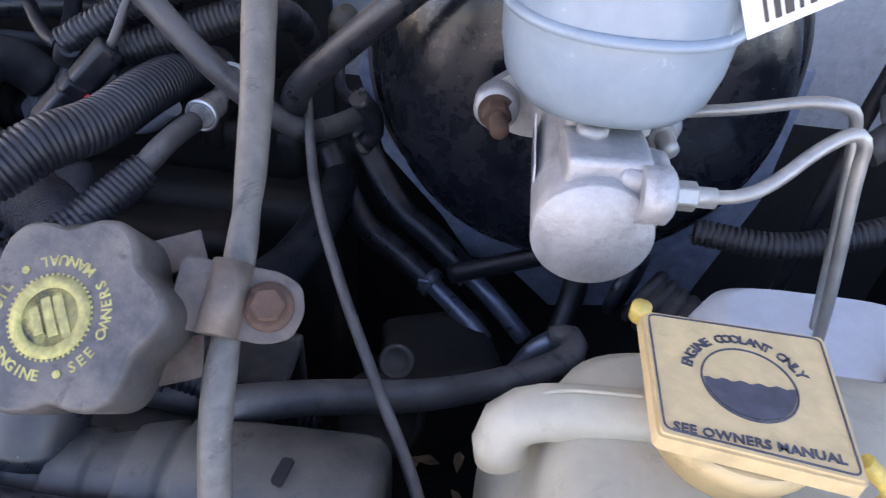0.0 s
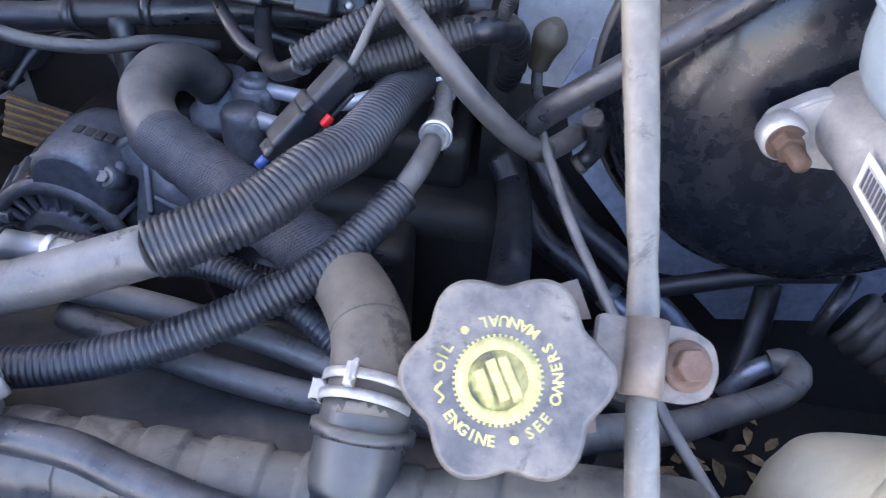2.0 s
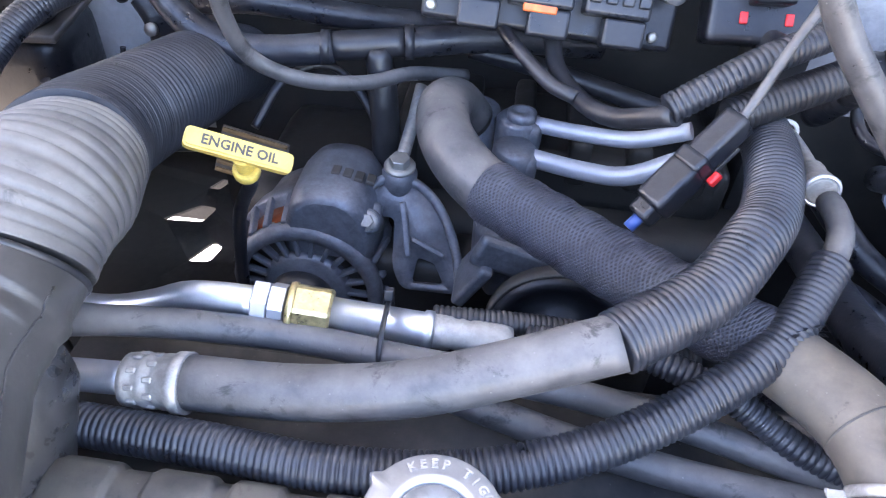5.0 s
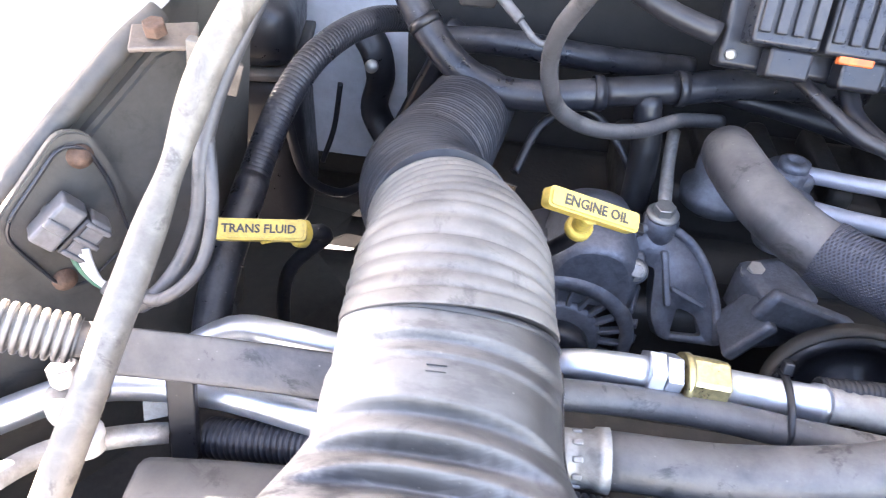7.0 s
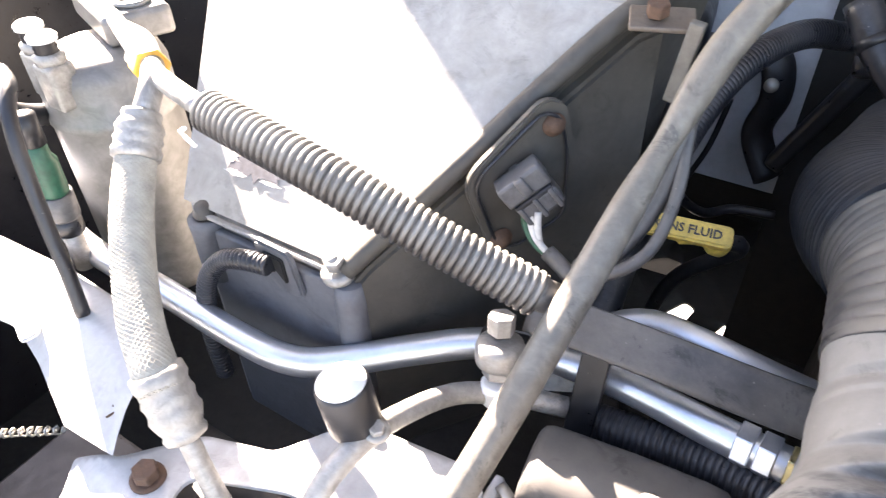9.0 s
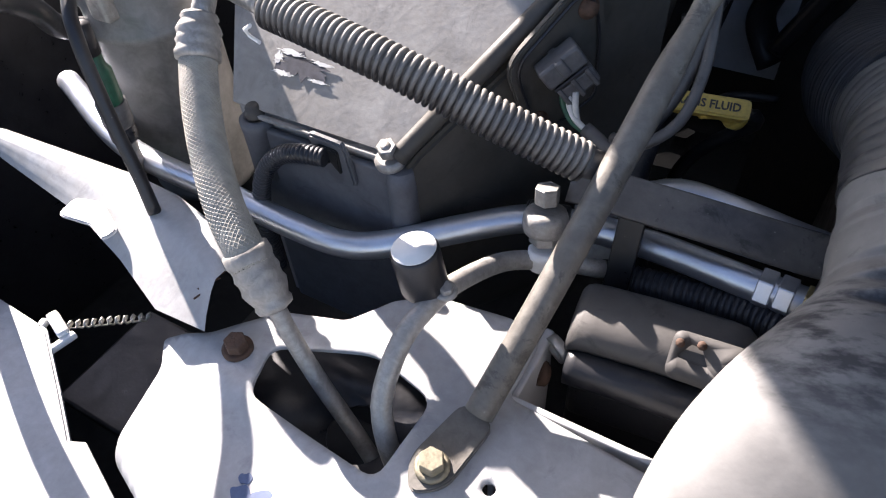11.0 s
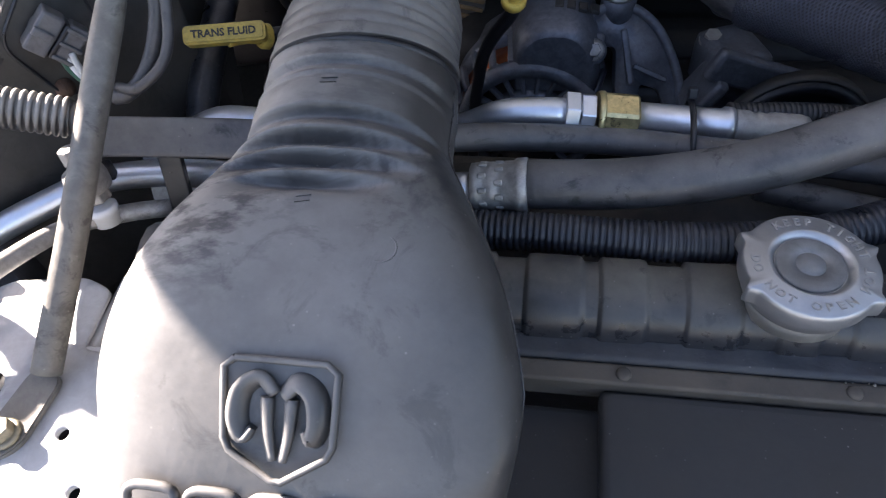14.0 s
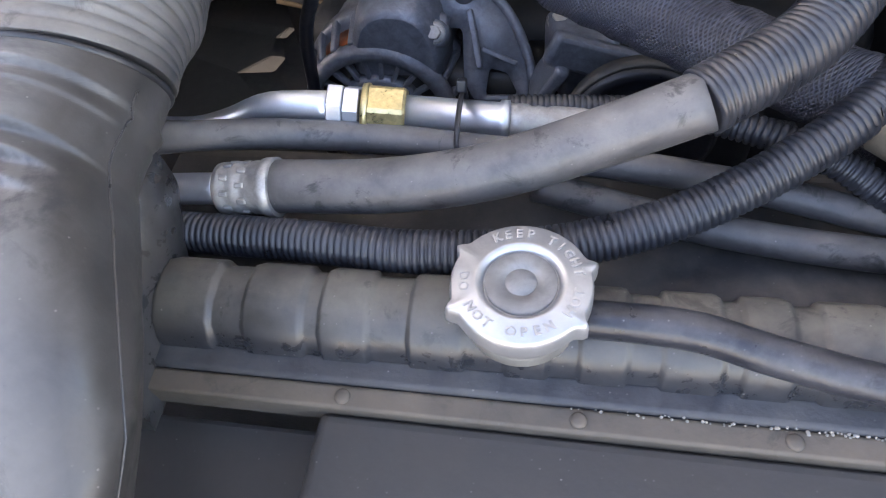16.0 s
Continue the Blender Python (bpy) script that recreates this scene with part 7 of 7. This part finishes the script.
part("lettering", joined(ring_words("SEE OWNERS MANUAL", 0.0054, 0.0209, -56, 10.2, om, True, 0.0002), ring_words("ENGINE", 0.0054, 0.0209, 218, 9.6, om, True, 0.0002), ring_words("OIL", 0.0056, 0.0209, 170, -9.5, om, False, 0.0002)), "ink_yellow", oil, "yellow circular lettering")
can = sweep([om @ Vector((0.0209 * math.cos(radians(a)), 0.0209 * math.sin(radians(a)), 0.0002)) + (om.to_3x3() @ Vector((0.0011 * math.sin(a * 0.45), 0, 0))) for a in range(184, 208, 2)], 0.0006, 6)
part("oil_can_symbol", can, "ink_yellow", oil, "small worn oil can symbol")
for a in (127, -72):
    part("dot", lathe([(0.0015, 0), (0.0015, 0.0004)], om @ pose(0.0209 * math.cos(radians(a)), 0.0209 * math.sin(radians(a)), 0), 16), "ink_yellow", oil)
part("neck", hose([om @ Vector((0, 0, -0.026)), om @ Vector((0, 0, -0.05)), (0.276, 0.10, 1.04), (0.28, 0.2, 0.985), (0.282, 0.33, 0.955), (0.27, 0.45, 0.945)], 0.0165, 22), "rubber", oil, "black filler tube")

strut2 = thing("strut_rod", (0.335, 0.0, 1.0), "worn zinc support rod clamped by a bolted bracket", "support rod", "support rods")
rl = even(spline([(0.262, 0.225, 1.35), (0.303, 0.149, 1.258), (0.3160, 0.095, 1.2015), (0.3215, 0.061, 1.170), (0.3248, 0.034, 1.149), (0.3265, 0.008, 1.130), (0.3305, -0.03, 1.102), (0.3415, -0.079, 1.033), (0.346, -0.103, 0.989)]), 0.005)
rr2 = []
for p in rl:
    d = (p - Vector((0.3255, 0.02, 1.139))).length
    rr2.append(0.0064 + 0.0014 * max(0.0, min(1.0, (p.z - 1.16) / 0.06)) - 0.0008 * math.exp(-(((d - 0.026) / 0.009) ** 2)))
part("rod", sweep(rl, rr2, 18), "rod", strut2)
clamp2 = thing("rod_bracket", (0.33, 0.0, 1.12), "tarnished steel bracket with a rusty bolt holding the rod", "bracket")
pm2 = facing((0.3298, 0.007, 1.1365), (0.985, 0.07, -0.15), (0.0, 0.80, 0.6))
part("strap", prism(rounded([(-0.024, 0.014), (0.014, 0.0145), (0.0235, 0.0105), (0.0265, 0.0), (0.0235, -0.0105), (0.014, -0.0145), (-0.024, -0.014)], 0.004), 0.0025, pm2, 0.0006), "bracket", clamp2)
part("saddle", sweep([pm2 @ Vector((-0.0042, 0.0145, 0.0005)), pm2 @ Vector((-0.0042, -0.0145, 0.0005))], 0.0080, 20), "bracket", clamp2)
part("upper_flap", plate([(0.2798, 0.0360, 1.1338), (0.3007, 0.0451, 1.1375), (0.3081, 0.0331, 1.1274), (0.2968, 0.0301, 1.1269), (0.2913, 0.0270, 1.1254), (0.2883, 0.0212, 1.1214), (0.2658, 0.0150, 1.1200)], 0.002), "bracket", clamp2)
part("lower_flap", plate([(0.3008, 0.0082, 1.1098), (0.3118, 0.0110, 1.1102), (0.3147, -0.0023, 1.0999), (0.2925, -0.0107, 1.0969), (0.2658, -0.0150, 1.0960), (0.2658, 0.0050, 1.1110)], 0.002), "bracket", clamp2)
bolt("hex_bolt", pm2 @ Vector((0.0125, 0, 0.0)), pm2.to_3x3() @ Vector((0, 0, 1)), 0.0068, "rust", "rusty hex bolt in the rod bracket", 1.45, 0.8)

# ---- brake booster and master cylinder ----
bst = thing("brake_booster", (0.48, 0.3, 0.94), "large glossy black vacuum brake booster shell", "brake booster")
bmx = axis((0.478, 0.305, 1.118), (0, -1, 0.0))
part("shell", lathe([(0.145, -0.03), (0.15, -0.02), (0.154, -0.012), (0.154, 0.002), (0.149, 0.006), (0.145, 0.02), (0.135, 0.05), (0.122, 0.066), (0.105, 0.078), (0.08, 0.083), (0.0, 0.084)], bmx, 72), "booster", bst)
part("seam", lathe([(0.153, -0.014), (0.1575, -0.012), (0.1575, 0.0), (0.153, 0.002)], bmx, 72, ring=True), "plastic_grey", bst, "dusty rolled rim")
part("mounting_plate", prism([(0.304, 1.079), (0.327, 1.006), (0.383, 0.943), (0.414, 0.897), (0.447, 0.895), (0.50, 0.846), (0.627, 0.868), (0.66, 1.0), (0.66, 1.12), (0.32, 1.12)], 0.004, facing((0, 0.345, 0), (1, 0, 0), (0, 0, 1))), "plate_blue", bst, "bluish painted mounting plate")
run_hose("steering_shaft", [(0.515, 0.31, 0.93), (0.507, 0.28, 0.9), (0.494, 0.245, 0.86), (0.484, 0.22, 0.82)], 0.0115, "loom_dark", "dark steel steering shaft behind the bottle", "shaft")
run_hose("bracket_rod", [(0.40, 0.283, 0.925), (0.442, 0.275, 0.95), (0.486, 0.262, 0.98), (0.53, 0.25, 1.0)], 0.0085, "loom_dark", "dark rod crossing below the brake booster", "rod")
mc = thing("master_cylinder", (0.467, 0.13, 1.12), "cast aluminium brake master cylinder with a side block", "master cylinder")
part("barrel", lathe([(0.0, 0.0), (0.0255, 0.0), (0.0262, 0.001), (0.0262, 0.035), (0.0255, 0.05), (0.0255, 0.1), (0.03, 0.15)], axis((0.467, 0.0595, 1.1485), (0, 1, 0)), 48), "alu_cast", mc)
part("top_block", joined(box(0.036, 0.03, 0.03, pose(0.4685, 0.082, 1.167, 0, 0, 4), 0.0035, 3), box(0.034, 0.05, 0.034, pose(0.468, 0.128, 1.172), 0.006, 3), lathe([(0.007, 0), (0.007, 0.004), (0.0045, 0.005)], pose(0.462, 0.09, 1.181), 20)), "alu_cast", mc)
part("side_block", joined(box(0.024, 0.028, 0.032, pose(0.4835, 0.078, 1.163, 0, 6, 0), 0.006, 4), lathe([(0.0125, 0), (0.0125, 0.012), (0.010, 0.014)], axis((0.482, 0.0665, 1.169), (1, 0.05, 0)), 26)), "alu_cast", mc)
part("flange", prism(rounded([(-0.056, 0.004), (-0.046, 0.012), (-0.03, 0.024), (0.03, 0.024), (0.046, 0.012), (0.056, 0.004), (0.054, -0.012), (0.036, -0.024), (-0.036, -0.024), (-0.054, -0.012)], 0.011), 0.012, facing((0.4675, 0.198, 1.1395), (1, 0, 0), (0, 0, 1)), 0.002), "alu_cast", mc)
for sx in (0.4205, 0.5145):
    part("ear", lathe([(0.0135, 0), (0.0135, 0.012), (0.0118, 0.0145), (0, 0.0145)], axis((sx, 0.200, 1.1375), (0, -1, 0.05)), 28), "alu_cast", mc)
part("label", box(0.0006, 0.05, 0.021, pose(0.4413, 0.115, 1.152, 0, -4, 0), 0), "label", mc, "small white label")
part("label_print", box(0.0008, 0.041, 0.0135, pose(0.4411, 0.115, 1.152, 0, -4, 0), 0), "hvac", mc, "plain grey printed field")
for i in range(9):
    part("bar", box(0.001, 0.0022 if i % 3 else 0.0034, 0.0105, pose(0.4409, 0.098 + 0.0043 * i, 1.152, 0, -4, 0), 0), "ink_grey", mc)
for sx in (0.4205, 0.5145):
    part("stud", joined(lathe([(0.0055, 0), (0.0055, 0.032), (0.004, 0.034), (0, 0.034)], axis((sx, 0.195, 1.1375), (0.1, -1, 0)), 18), hexagon(0.0088, 0.011, axis((sx, 0.187, 1.1375), (0.1, -1, 0))), lathe([(0.011, 0), (0.011, 0.004)], axis((sx, 0.189, 1.1375), (0.1, -1, 0)), 24)), "rust" if sx < 0.45 else "steel", mc, "rusty stud and nut")
part("line_nut", joined(hexagon(0.0066, 0.010, axis((0.4955, 0.0665, 1.170), (1, 0.05, 0))), lathe([(0.0045, 0), (0.0045, 0.018)], axis((0.4955, 0.0665, 1.170), (1, 0.05, 0)), 16)), "steel", mc)
rsv = thing("brake_fluid_reservoir", (0.467, 0.12, 1.175), "translucent white brake fluid reservoir with a moulded seam", "reservoir")


def jug(z, a, b, power=2.4, dy=0.0):
    return [(0.4665 + u, 0.128 + dy + v, z) for u, v in oval(a, b, 56, power)]


part("body", loft([jug(1.184, 0.02, 0.024), jug(1.1862, 0.032, 0.038), jug(1.191, 0.041, 0.05), jug(1.199, 0.046, 0.057), jug(1.211, 0.0485, 0.061), jug(1.231, 0.0495, 0.0625), jug(1.25, 0.0495, 0.062), jug(1.29, 0.048, 0.06), jug(1.30, 0.04, 0.05)]), "reservoir", rsv)
part("seam", loft([jug(1.2288, 0.0498, 0.063), jug(1.2298, 0.0522, 0.0655), jug(1.2325, 0.0522, 0.0655), jug(1.2335, 0.0498, 0.063)]), "reservoir", rsv)
part("cap", lathe([(0.03, 1.298), (0.03, 1.32), (0.026, 1.323), (0, 1.323)], pose(0.467, 0.128, 0), 32), "plastic", rsv)
tag = part("tag", box(0.055, 0.0006, 0.026, pose(0.5242, 0.077, 1.2584, 0, -28, 10), 0), "label", rsv, "white bar code tag")
part("tag_print", joined(*[box(0.0012 + 0.0008 * (i % 3), 0.0008, 0.014, pose(0.5242, 0.0763, 1.2584, 0, -28, 10) @ pose(-0.02 + 0.004 * i, 0, -0.002), 0) for i in range(9)]), "ink", tag)

def brake_pipe(points, label):
    return run_hose("brake_line", points, 0.003, "steel", label, "brake line", "brake lines")


brake_pipe([(0.497, 0.0665, 1.170), (0.522, 0.069, 1.171), (0.537, 0.075, 1.176), (0.552, 0.083, 1.188), (0.565, 0.088, 1.195), (0.5725, 0.089, 1.191), (0.5765, 0.089, 1.172), (0.5912, 0.0877, 1.11), (0.601, 0.087, 1.06)], "greenish steel brake line from the master cylinder block")
brake_pipe([(0.49, 0.142, 1.168), (0.505, 0.142, 1.17), (0.535, 0.135, 1.179), (0.56, 0.130, 1.188), (0.5735, 0.128, 1.190), (0.586, 0.132, 1.185), (0.5915, 0.133, 1.172), (0.598, 0.128, 1.14), (0.614, 0.12, 1.06)], "greenish steel brake line looping down beside the booster")
bolt("hex_bolt", (0.492, 0.142, 1.16), (0.7, -0.6, 0.3), 0.005, "steel", "small fitting nut on the brake line")

# ---- bottles ----
bot = thing("coolant_bottle", (0.53, -0.02, 0.9), "milky yellowed coolant overflow bottle with a yellow flip cap", "coolant bottle")


def pad(z, x0, x1, y0, y1, power=4.5):
    cx, cy = (x0 + x1) / 2, (y0 + y1) / 2
    return [(cx + u, cy + v, z) for u, v in oval((x1 - x0) / 2, (y1 - y0) / 2, 48, power)]


part("body", loft([pad(0.9, 0.452, 0.66, -0.12, 0.045), pad(1.04, 0.45, 0.66, -0.12, 0.047), pad(1.085, 0.452, 0.66, -0.12, 0.047), pad(1.102, 0.457, 0.655, -0.115, 0.043), pad(1.110, 0.466, 0.645, -0.105, 0.034), pad(1.112, 0.48, 0.63, -0.09, 0.02)]), "poly", bot)
part("lower_lobe", loft([pad(0.86, 0.437, 0.66, -0.08, 0.1), pad(0.978, 0.434, 0.66, -0.08, 0.103), pad(0.998, 0.437, 0.66, -0.08, 0.101), pad(1.01, 0.443, 0.655, -0.075, 0.092), pad(1.025, 0.451, 0.65, -0.07, 0.078), pad(1.045, 0.458, 0.645, -0.065, 0.06), pad(1.085, 0.463, 0.64, -0.06, 0.048)]), "poly", bot)
part("shoulder", loft([pad(1.06, 0.452, 0.56, -0.125, -0.035, 3), pad(1.088, 0.456, 0.56, -0.122, -0.036, 3), pad(1.097, 0.468, 0.55, -0.11, -0.045, 3)]), "poly", bot)
part("spout", hose([(0.4395, -0.0125, 1.0885), (0.4375, -0.009, 1.099), (0.4445, -0.006, 1.107), (0.462, -0.004, 1.1105), (0.50, -0.003, 1.112)], 0.0112, 22), "poly", bot)
part("spout_seam", hose([(0.438, -0.008, 1.1105), (0.448, -0.005, 1.1183), (0.46, -0.003, 1.1222), (0.488, -0.002, 1.1232)], 0.0009, 6), "poly", bot)
part("neck", lathe([(0.027, 1.105), (0.027, 1.122), (0.031, 1.124), (0.031, 1.133)], pose(0.52, -0.008, 0), 36), "yellow_cap", bot)
tab_top = rounded([(0.486, 0.027), (0.556, 0.0245), (0.550, -0.0415), (0.485, -0.0325)], 0.003)
ccap = part("cap", prism(tab_top, 0.0075, pose(0, 0, 1.141), 0.0012), "yellow_cap", bot, "pale yellow square flip cap")
cc = pose(0.5205, -0.0055, 1.1412, 0, 0, -2)
border = [Vector((x, y, 1.1412)) for x, y in rounded([(0.4885, 0.0245), (0.5535, 0.0222), (0.548, -0.0385), (0.4875, -0.0298)], 0.003)]
part("border", sweep(border + [border[0]], 0.0004, 6, False), "ink_grey", ccap, "thin printed border")
part("symbol_ring", sweep([cc @ Vector((0.0165 * math.cos(a), 0.0165 * math.sin(a), 0)) for a in [2 * math.pi * k / 48 for k in range(49)]], 0.0004, 6, False), "ink_grey", ccap, "printed circle")
wave = [(0.0158 * math.cos(a), 0.0158 * math.sin(a)) for a in [math.pi + math.pi * k / 24 for k in range(25)]]
wave += [(0.0158 - 0.0316 * k / 20, 0.0006 * math.cos(k * 1.6)) for k in range(1, 20)]
part("symbol_level", prism(wave, 0.0004, cc @ pose(0, 0.0, 0.0004)), "ink_grey", ccap, "printed dark liquid symbol")
part("lettering", ring_words("ENGINE COOLANT ONLY", 0.0056, 0.0215, 165, -7.9, cc, False, 0.0002), "ink_grey", ccap, "worn dark printed words")
part("lettering", (words("SEE OWNERS MANUAL", 0.0051, cc @ pose(-0.002, -0.0255, 0.0, 0, 0, -3), 0.0002, 1.05)), "ink_grey", ccap, "worn dark printed words")
part("hinge", hose([(0.553, -0.03, 1.138), (0.565, -0.034, 1.128), (0.568, -0.03, 1.112)], 0.0032), "yellow", bot)
part("ear", lathe([(0.004, -0.003), (0.004, 0.004), (0, 0.004)], pose(0.4865, 0.028, 1.138), 14), "yellow", bot)
wsh = thing("washer_bottle", (0.6, 0.12, 0.9), "white plastic washer fluid bottle, slightly dusty", "washer bottle")
part("body", loft([pad(0.9, 0.55, 0.70, 0.045, 0.165, 4), pad(1.03, 0.55, 0.70, 0.045, 0.165, 4), pad(1.052, 0.556, 0.694, 0.05, 0.159, 4), pad(1.06, 0.566, 0.684, 0.06, 0.15, 4)]), "poly_white", wsh)
part("handle", box(0.03, 0.05, 0.012, pose(0.65, 0.075, 1.064, 10, 0, -30), 0.005, 3), "poly_white", wsh)

# ---- hoses on the driver side ----
run_hose("vacuum_hose", [(0.165, 0.228, 1.215), (0.181, 0.226, 1.190), (0.21, 0.222, 1.157), (0.241, 0.222, 1.123), (0.268, 0.231, 1.094), (0.287, 0.243, 1.077), (0.30, 0.262, 1.07), (0.318, 0.29, 1.068)], 0.0083, "rubber_grey", "grey rubber vacuum hose bending past the rod")
run_hose("booster_hose", [(0.275, 0.285, 1.066), (0.276, 0.262, 1.080), (0.290, 0.230, 1.116), (0.332, 0.213, 1.162), (0.378, 0.206, 1.206), (0.42, 0.21, 1.25)], 0.0094, "rubber", "dark rubber vacuum hose rising to the brake booster")
run_hose("control_cable", [(0.282, 0.27, 1.093), (0.288, 0.252, 1.087), (0.311, 0.182, 1.067), (0.340, 0.123, 1.047), (0.372, 0.071, 1.022), (0.405, 0.014, 1.005), (0.43, -0.05, 0.98)], 0.0036, "rubber_grey", "thin grey control cable running forward", "cable")
bulb = thing("vacuum_check_valve", (0.294, 0.38, 1.09), "dark rubber check valve elbow against the pale firewall", "valve")
bulb_line = even(spline([(0.292, 0.362, 1.124), (0.289, 0.366, 1.110), (0.285, 0.370, 1.094), (0.283, 0.371, 1.080)]), 0.002)
part("body", sweep(bulb_line, [0.0145 * math.sin(min(1.0, 0.25 + 2.2 * i / len(bulb_line)) * math.pi / 2) * (1 - 0.62 * max(0.0, i / len(bulb_line) - 0.35) ** 0.9) for i in range(len(bulb_line))], 24), "olive_rubber", bulb, "olive brown rubber bulb")
part("hose", hose([(0.283, 0.371, 1.082), (0.284, 0.362, 1.068), (0.290, 0.345, 1.06), (0.305, 0.325, 1.062)], 0.0048), "rubber", bulb)
elbow = thing("vacuum_elbow", (0.33, 0.3, 1.0), "dark rubber vacuum elbow below the booster hose with a tan tip", "hose")
part("rubber", hose([(0.322, 0.262, 1.098), (0.330, 0.272, 1.080), (0.331, 0.278, 1.062), (0.322, 0.276, 1.050)], 0.0075), "rubber", elbow)
part("tip", lathe([(0.0078, 0), (0.0080, 0.004), (0.0070, 0.006)], axis((0.324, 0.2765, 1.052), (-0.7, -0.1, -0.7)), 20), "olive_rubber", elbow, "tan rubber tip")
ret = thing("return_hose", (0.394, 0.1, 0.96), "grey rubber return hose with a hooked end behind the bottle", "hose")
RET = [(0.30, 0.036, 1.03), (0.34, 0.064, 1.01), (0.394, 0.100, 0.979), (0.438, 0.139, 0.952), (0.480, 0.163, 0.950), (0.500, 0.183, 0.950), (0.498, 0.199, 0.949), (0.485, 0.199, 0.944)]
part("rubber", hose(RET, 0.0104, 20), "rubber_grey", ret)
part("end_pipe", hose([(0.488, 0.1995, 0.945), (0.474, 0.196, 0.935), (0.46, 0.19, 0.91)], 0.0078), "crystal", ret, "dull pipe in the hose end")
for i, pts in enumerate(([(0.26, 0.40, 0.97), (0.306, 0.345, 0.927), (0.345, 0.322, 0.911), (0.383, 0.300, 0.894)], [(0.29, 0.41, 0.985), (0.337, 0.354, 0.945), (0.377, 0.332, 0.925), (0.416, 0.312, 0.901)])):
    hh = thing("heater_hose", tuple(Vector(pts[-1]) - Vector((0, 0, 0.05))), "dark rubber heater hose clamped to a bluish steel pipe", "hose", "heater hoses")
    part("rubber", hose(pts, 0.0122), "rubber", hh)
    end, d = Vector(pts[-1]), (Vector(pts[-1]) - Vector(pts[-2])).normalized()
    part("clamp", joined(lathe([(0.0125, -0.006), (0.014, -0.006), (0.014, 0.004), (0.0125, 0.004)], axis(end - d * 0.003, d), 24), box(0.012, 0.008, 0.009, Matrix.Translation(end + Vector((-0.008, -0.006, 0.008))), 0.002)), "crystal", hh)
    far_end = Vector((0.437, 0.261, 0.868)) if i == 0 else Vector((0.474, 0.281, 0.858))
    part("pipe", hose([tuple(end - d * 0.01), tuple(end.lerp(far_end, 0.5) + Vector((0, 0, 0.002))), tuple(far_end)], 0.0088), "crystal", hh, "bluish steel pipe")
boot = thing("shaft_boot", (0.60, 0.23, 0.9), "dark ribbed rubber steering boot under the master cylinder", "boot")
part("rubber", ribbed([(0.556, 0.255, 0.955), (0.585, 0.237, 0.945), (0.63, 0.222, 0.93)], 0.026, 0.011, 0.004, 28), "plastic_grey", boot)
part("cuff", lathe([(0.02, 0), (0.03, 0.001), (0.03, 0.010), (0.02, 0.011)], axis((0.550, 0.258, 0.957), (-0.8, 0.5, 0.1)), 28), "rubber", boot)
ps = thing("power_steering_pump", (0.40, 0.2, 0.8), "dark oily steering pump and pulley deep in the bay", "pump")
part("body", box(0.1, 0.1, 0.1, pose(0.4, 0.24, 0.83, 0, 0, 20), 0.02, 3), "block", ps)
part("pulley", lathe([(0.035, 0), (0.035, 0.015), (0.028, 0.016), (0.026, 0.01), (0, 0.01)], axis((0.36, 0.16, 0.88), (0.1, -0.8, 0.5)), 32), "block", ps)
single("freeze_plug", lathe([(0.013, 0), (0.013, 0.005), (0.0095, 0.006), (0.009, 0.003), (0, 0.003)], axis((0.372, 0.155, 0.945), (-0.1, -0.6, 0.75)), 28), "hvac_dark", "round tan stamped plug in the dark bay", "plug")
for i in range(4):
    single("foil_scrap", prism([(-0.008, -0.005), (0.006, -0.008), (0.009, 0.004), (-0.004, 0.008)], 0.001, pose(0.42 + 0.03 * (i % 3), 0.25 + 0.03 * (i // 2), 0.83 + 0.015 * (i % 2), 20 * i, 10, 35 * i)), "alu_dull", "small crumpled foil scrap catching light", "foil", "foil scraps")
plug = thing("washer_pump_plug", (0.66, 0.2, 1.12), "grey wiring plug against the inner fender", "connector")
part("plug", box(0.03, 0.022, 0.04, pose(0.655, 0.19, 1.165, 30, 40, 10), 0.005, 3), "connector", plug)
part("boot", hose([(0.64, 0.185, 1.15), (0.628, 0.18, 1.14)], 0.009), "plastic_grey", plug)
part("wire", hose([(0.66, 0.19, 1.185), (0.655, 0.2, 1.21), (0.64, 0.2, 1.23)], 0.004), "plastic", plug)
run_hose("thin_cable", [(0.655, 0.22, 1.28), (0.645, 0.22, 1.2), (0.64, 0.22, 1.12), (0.64, 0.22, 1.0)], 0.005, "plastic", "black cable hanging beside the booster", "cable")
run_loom("wiring_loom", [(0.56, 0.2, 1.06), (0.62, 0.19, 1.065), (0.70, 0.2, 1.09)], 0.009, "dark corrugated loom crossing behind the brake lines", mat="loom_dark", pitch=0.004)


# dry leaves caught on the black floor sheet
leaves = random.Random(8)
litter = bmesh.new()
for _ in range(60):
    lx, ly, ang = leaves.uniform(0.36, 0.66), leaves.uniform(0.14, 0.42), leaves.uniform(0, 6.3)
    size = leaves.uniform(0.008, 0.02)
    pts = [(size * u * math.cos(ang) - size * v * math.sin(ang) + lx, size * u * math.sin(ang) + size * v * math.cos(ang) + ly, 0.6345 + abs(v) * size * 0.6 + leaves.uniform(0, 0.003))
           for u, v in ((-1, 0), (-0.4, 0.4), (0.3, 0.35), (1, 0), (0.3, -0.38), (-0.4, -0.35))]
    litter.faces.new([litter.verts.new(p) for p in pts])
single("dry_leaves", litter, "leaf", "dry brown leaf litter lying on the black floor sheet", "leaf litter", kind="stuff")
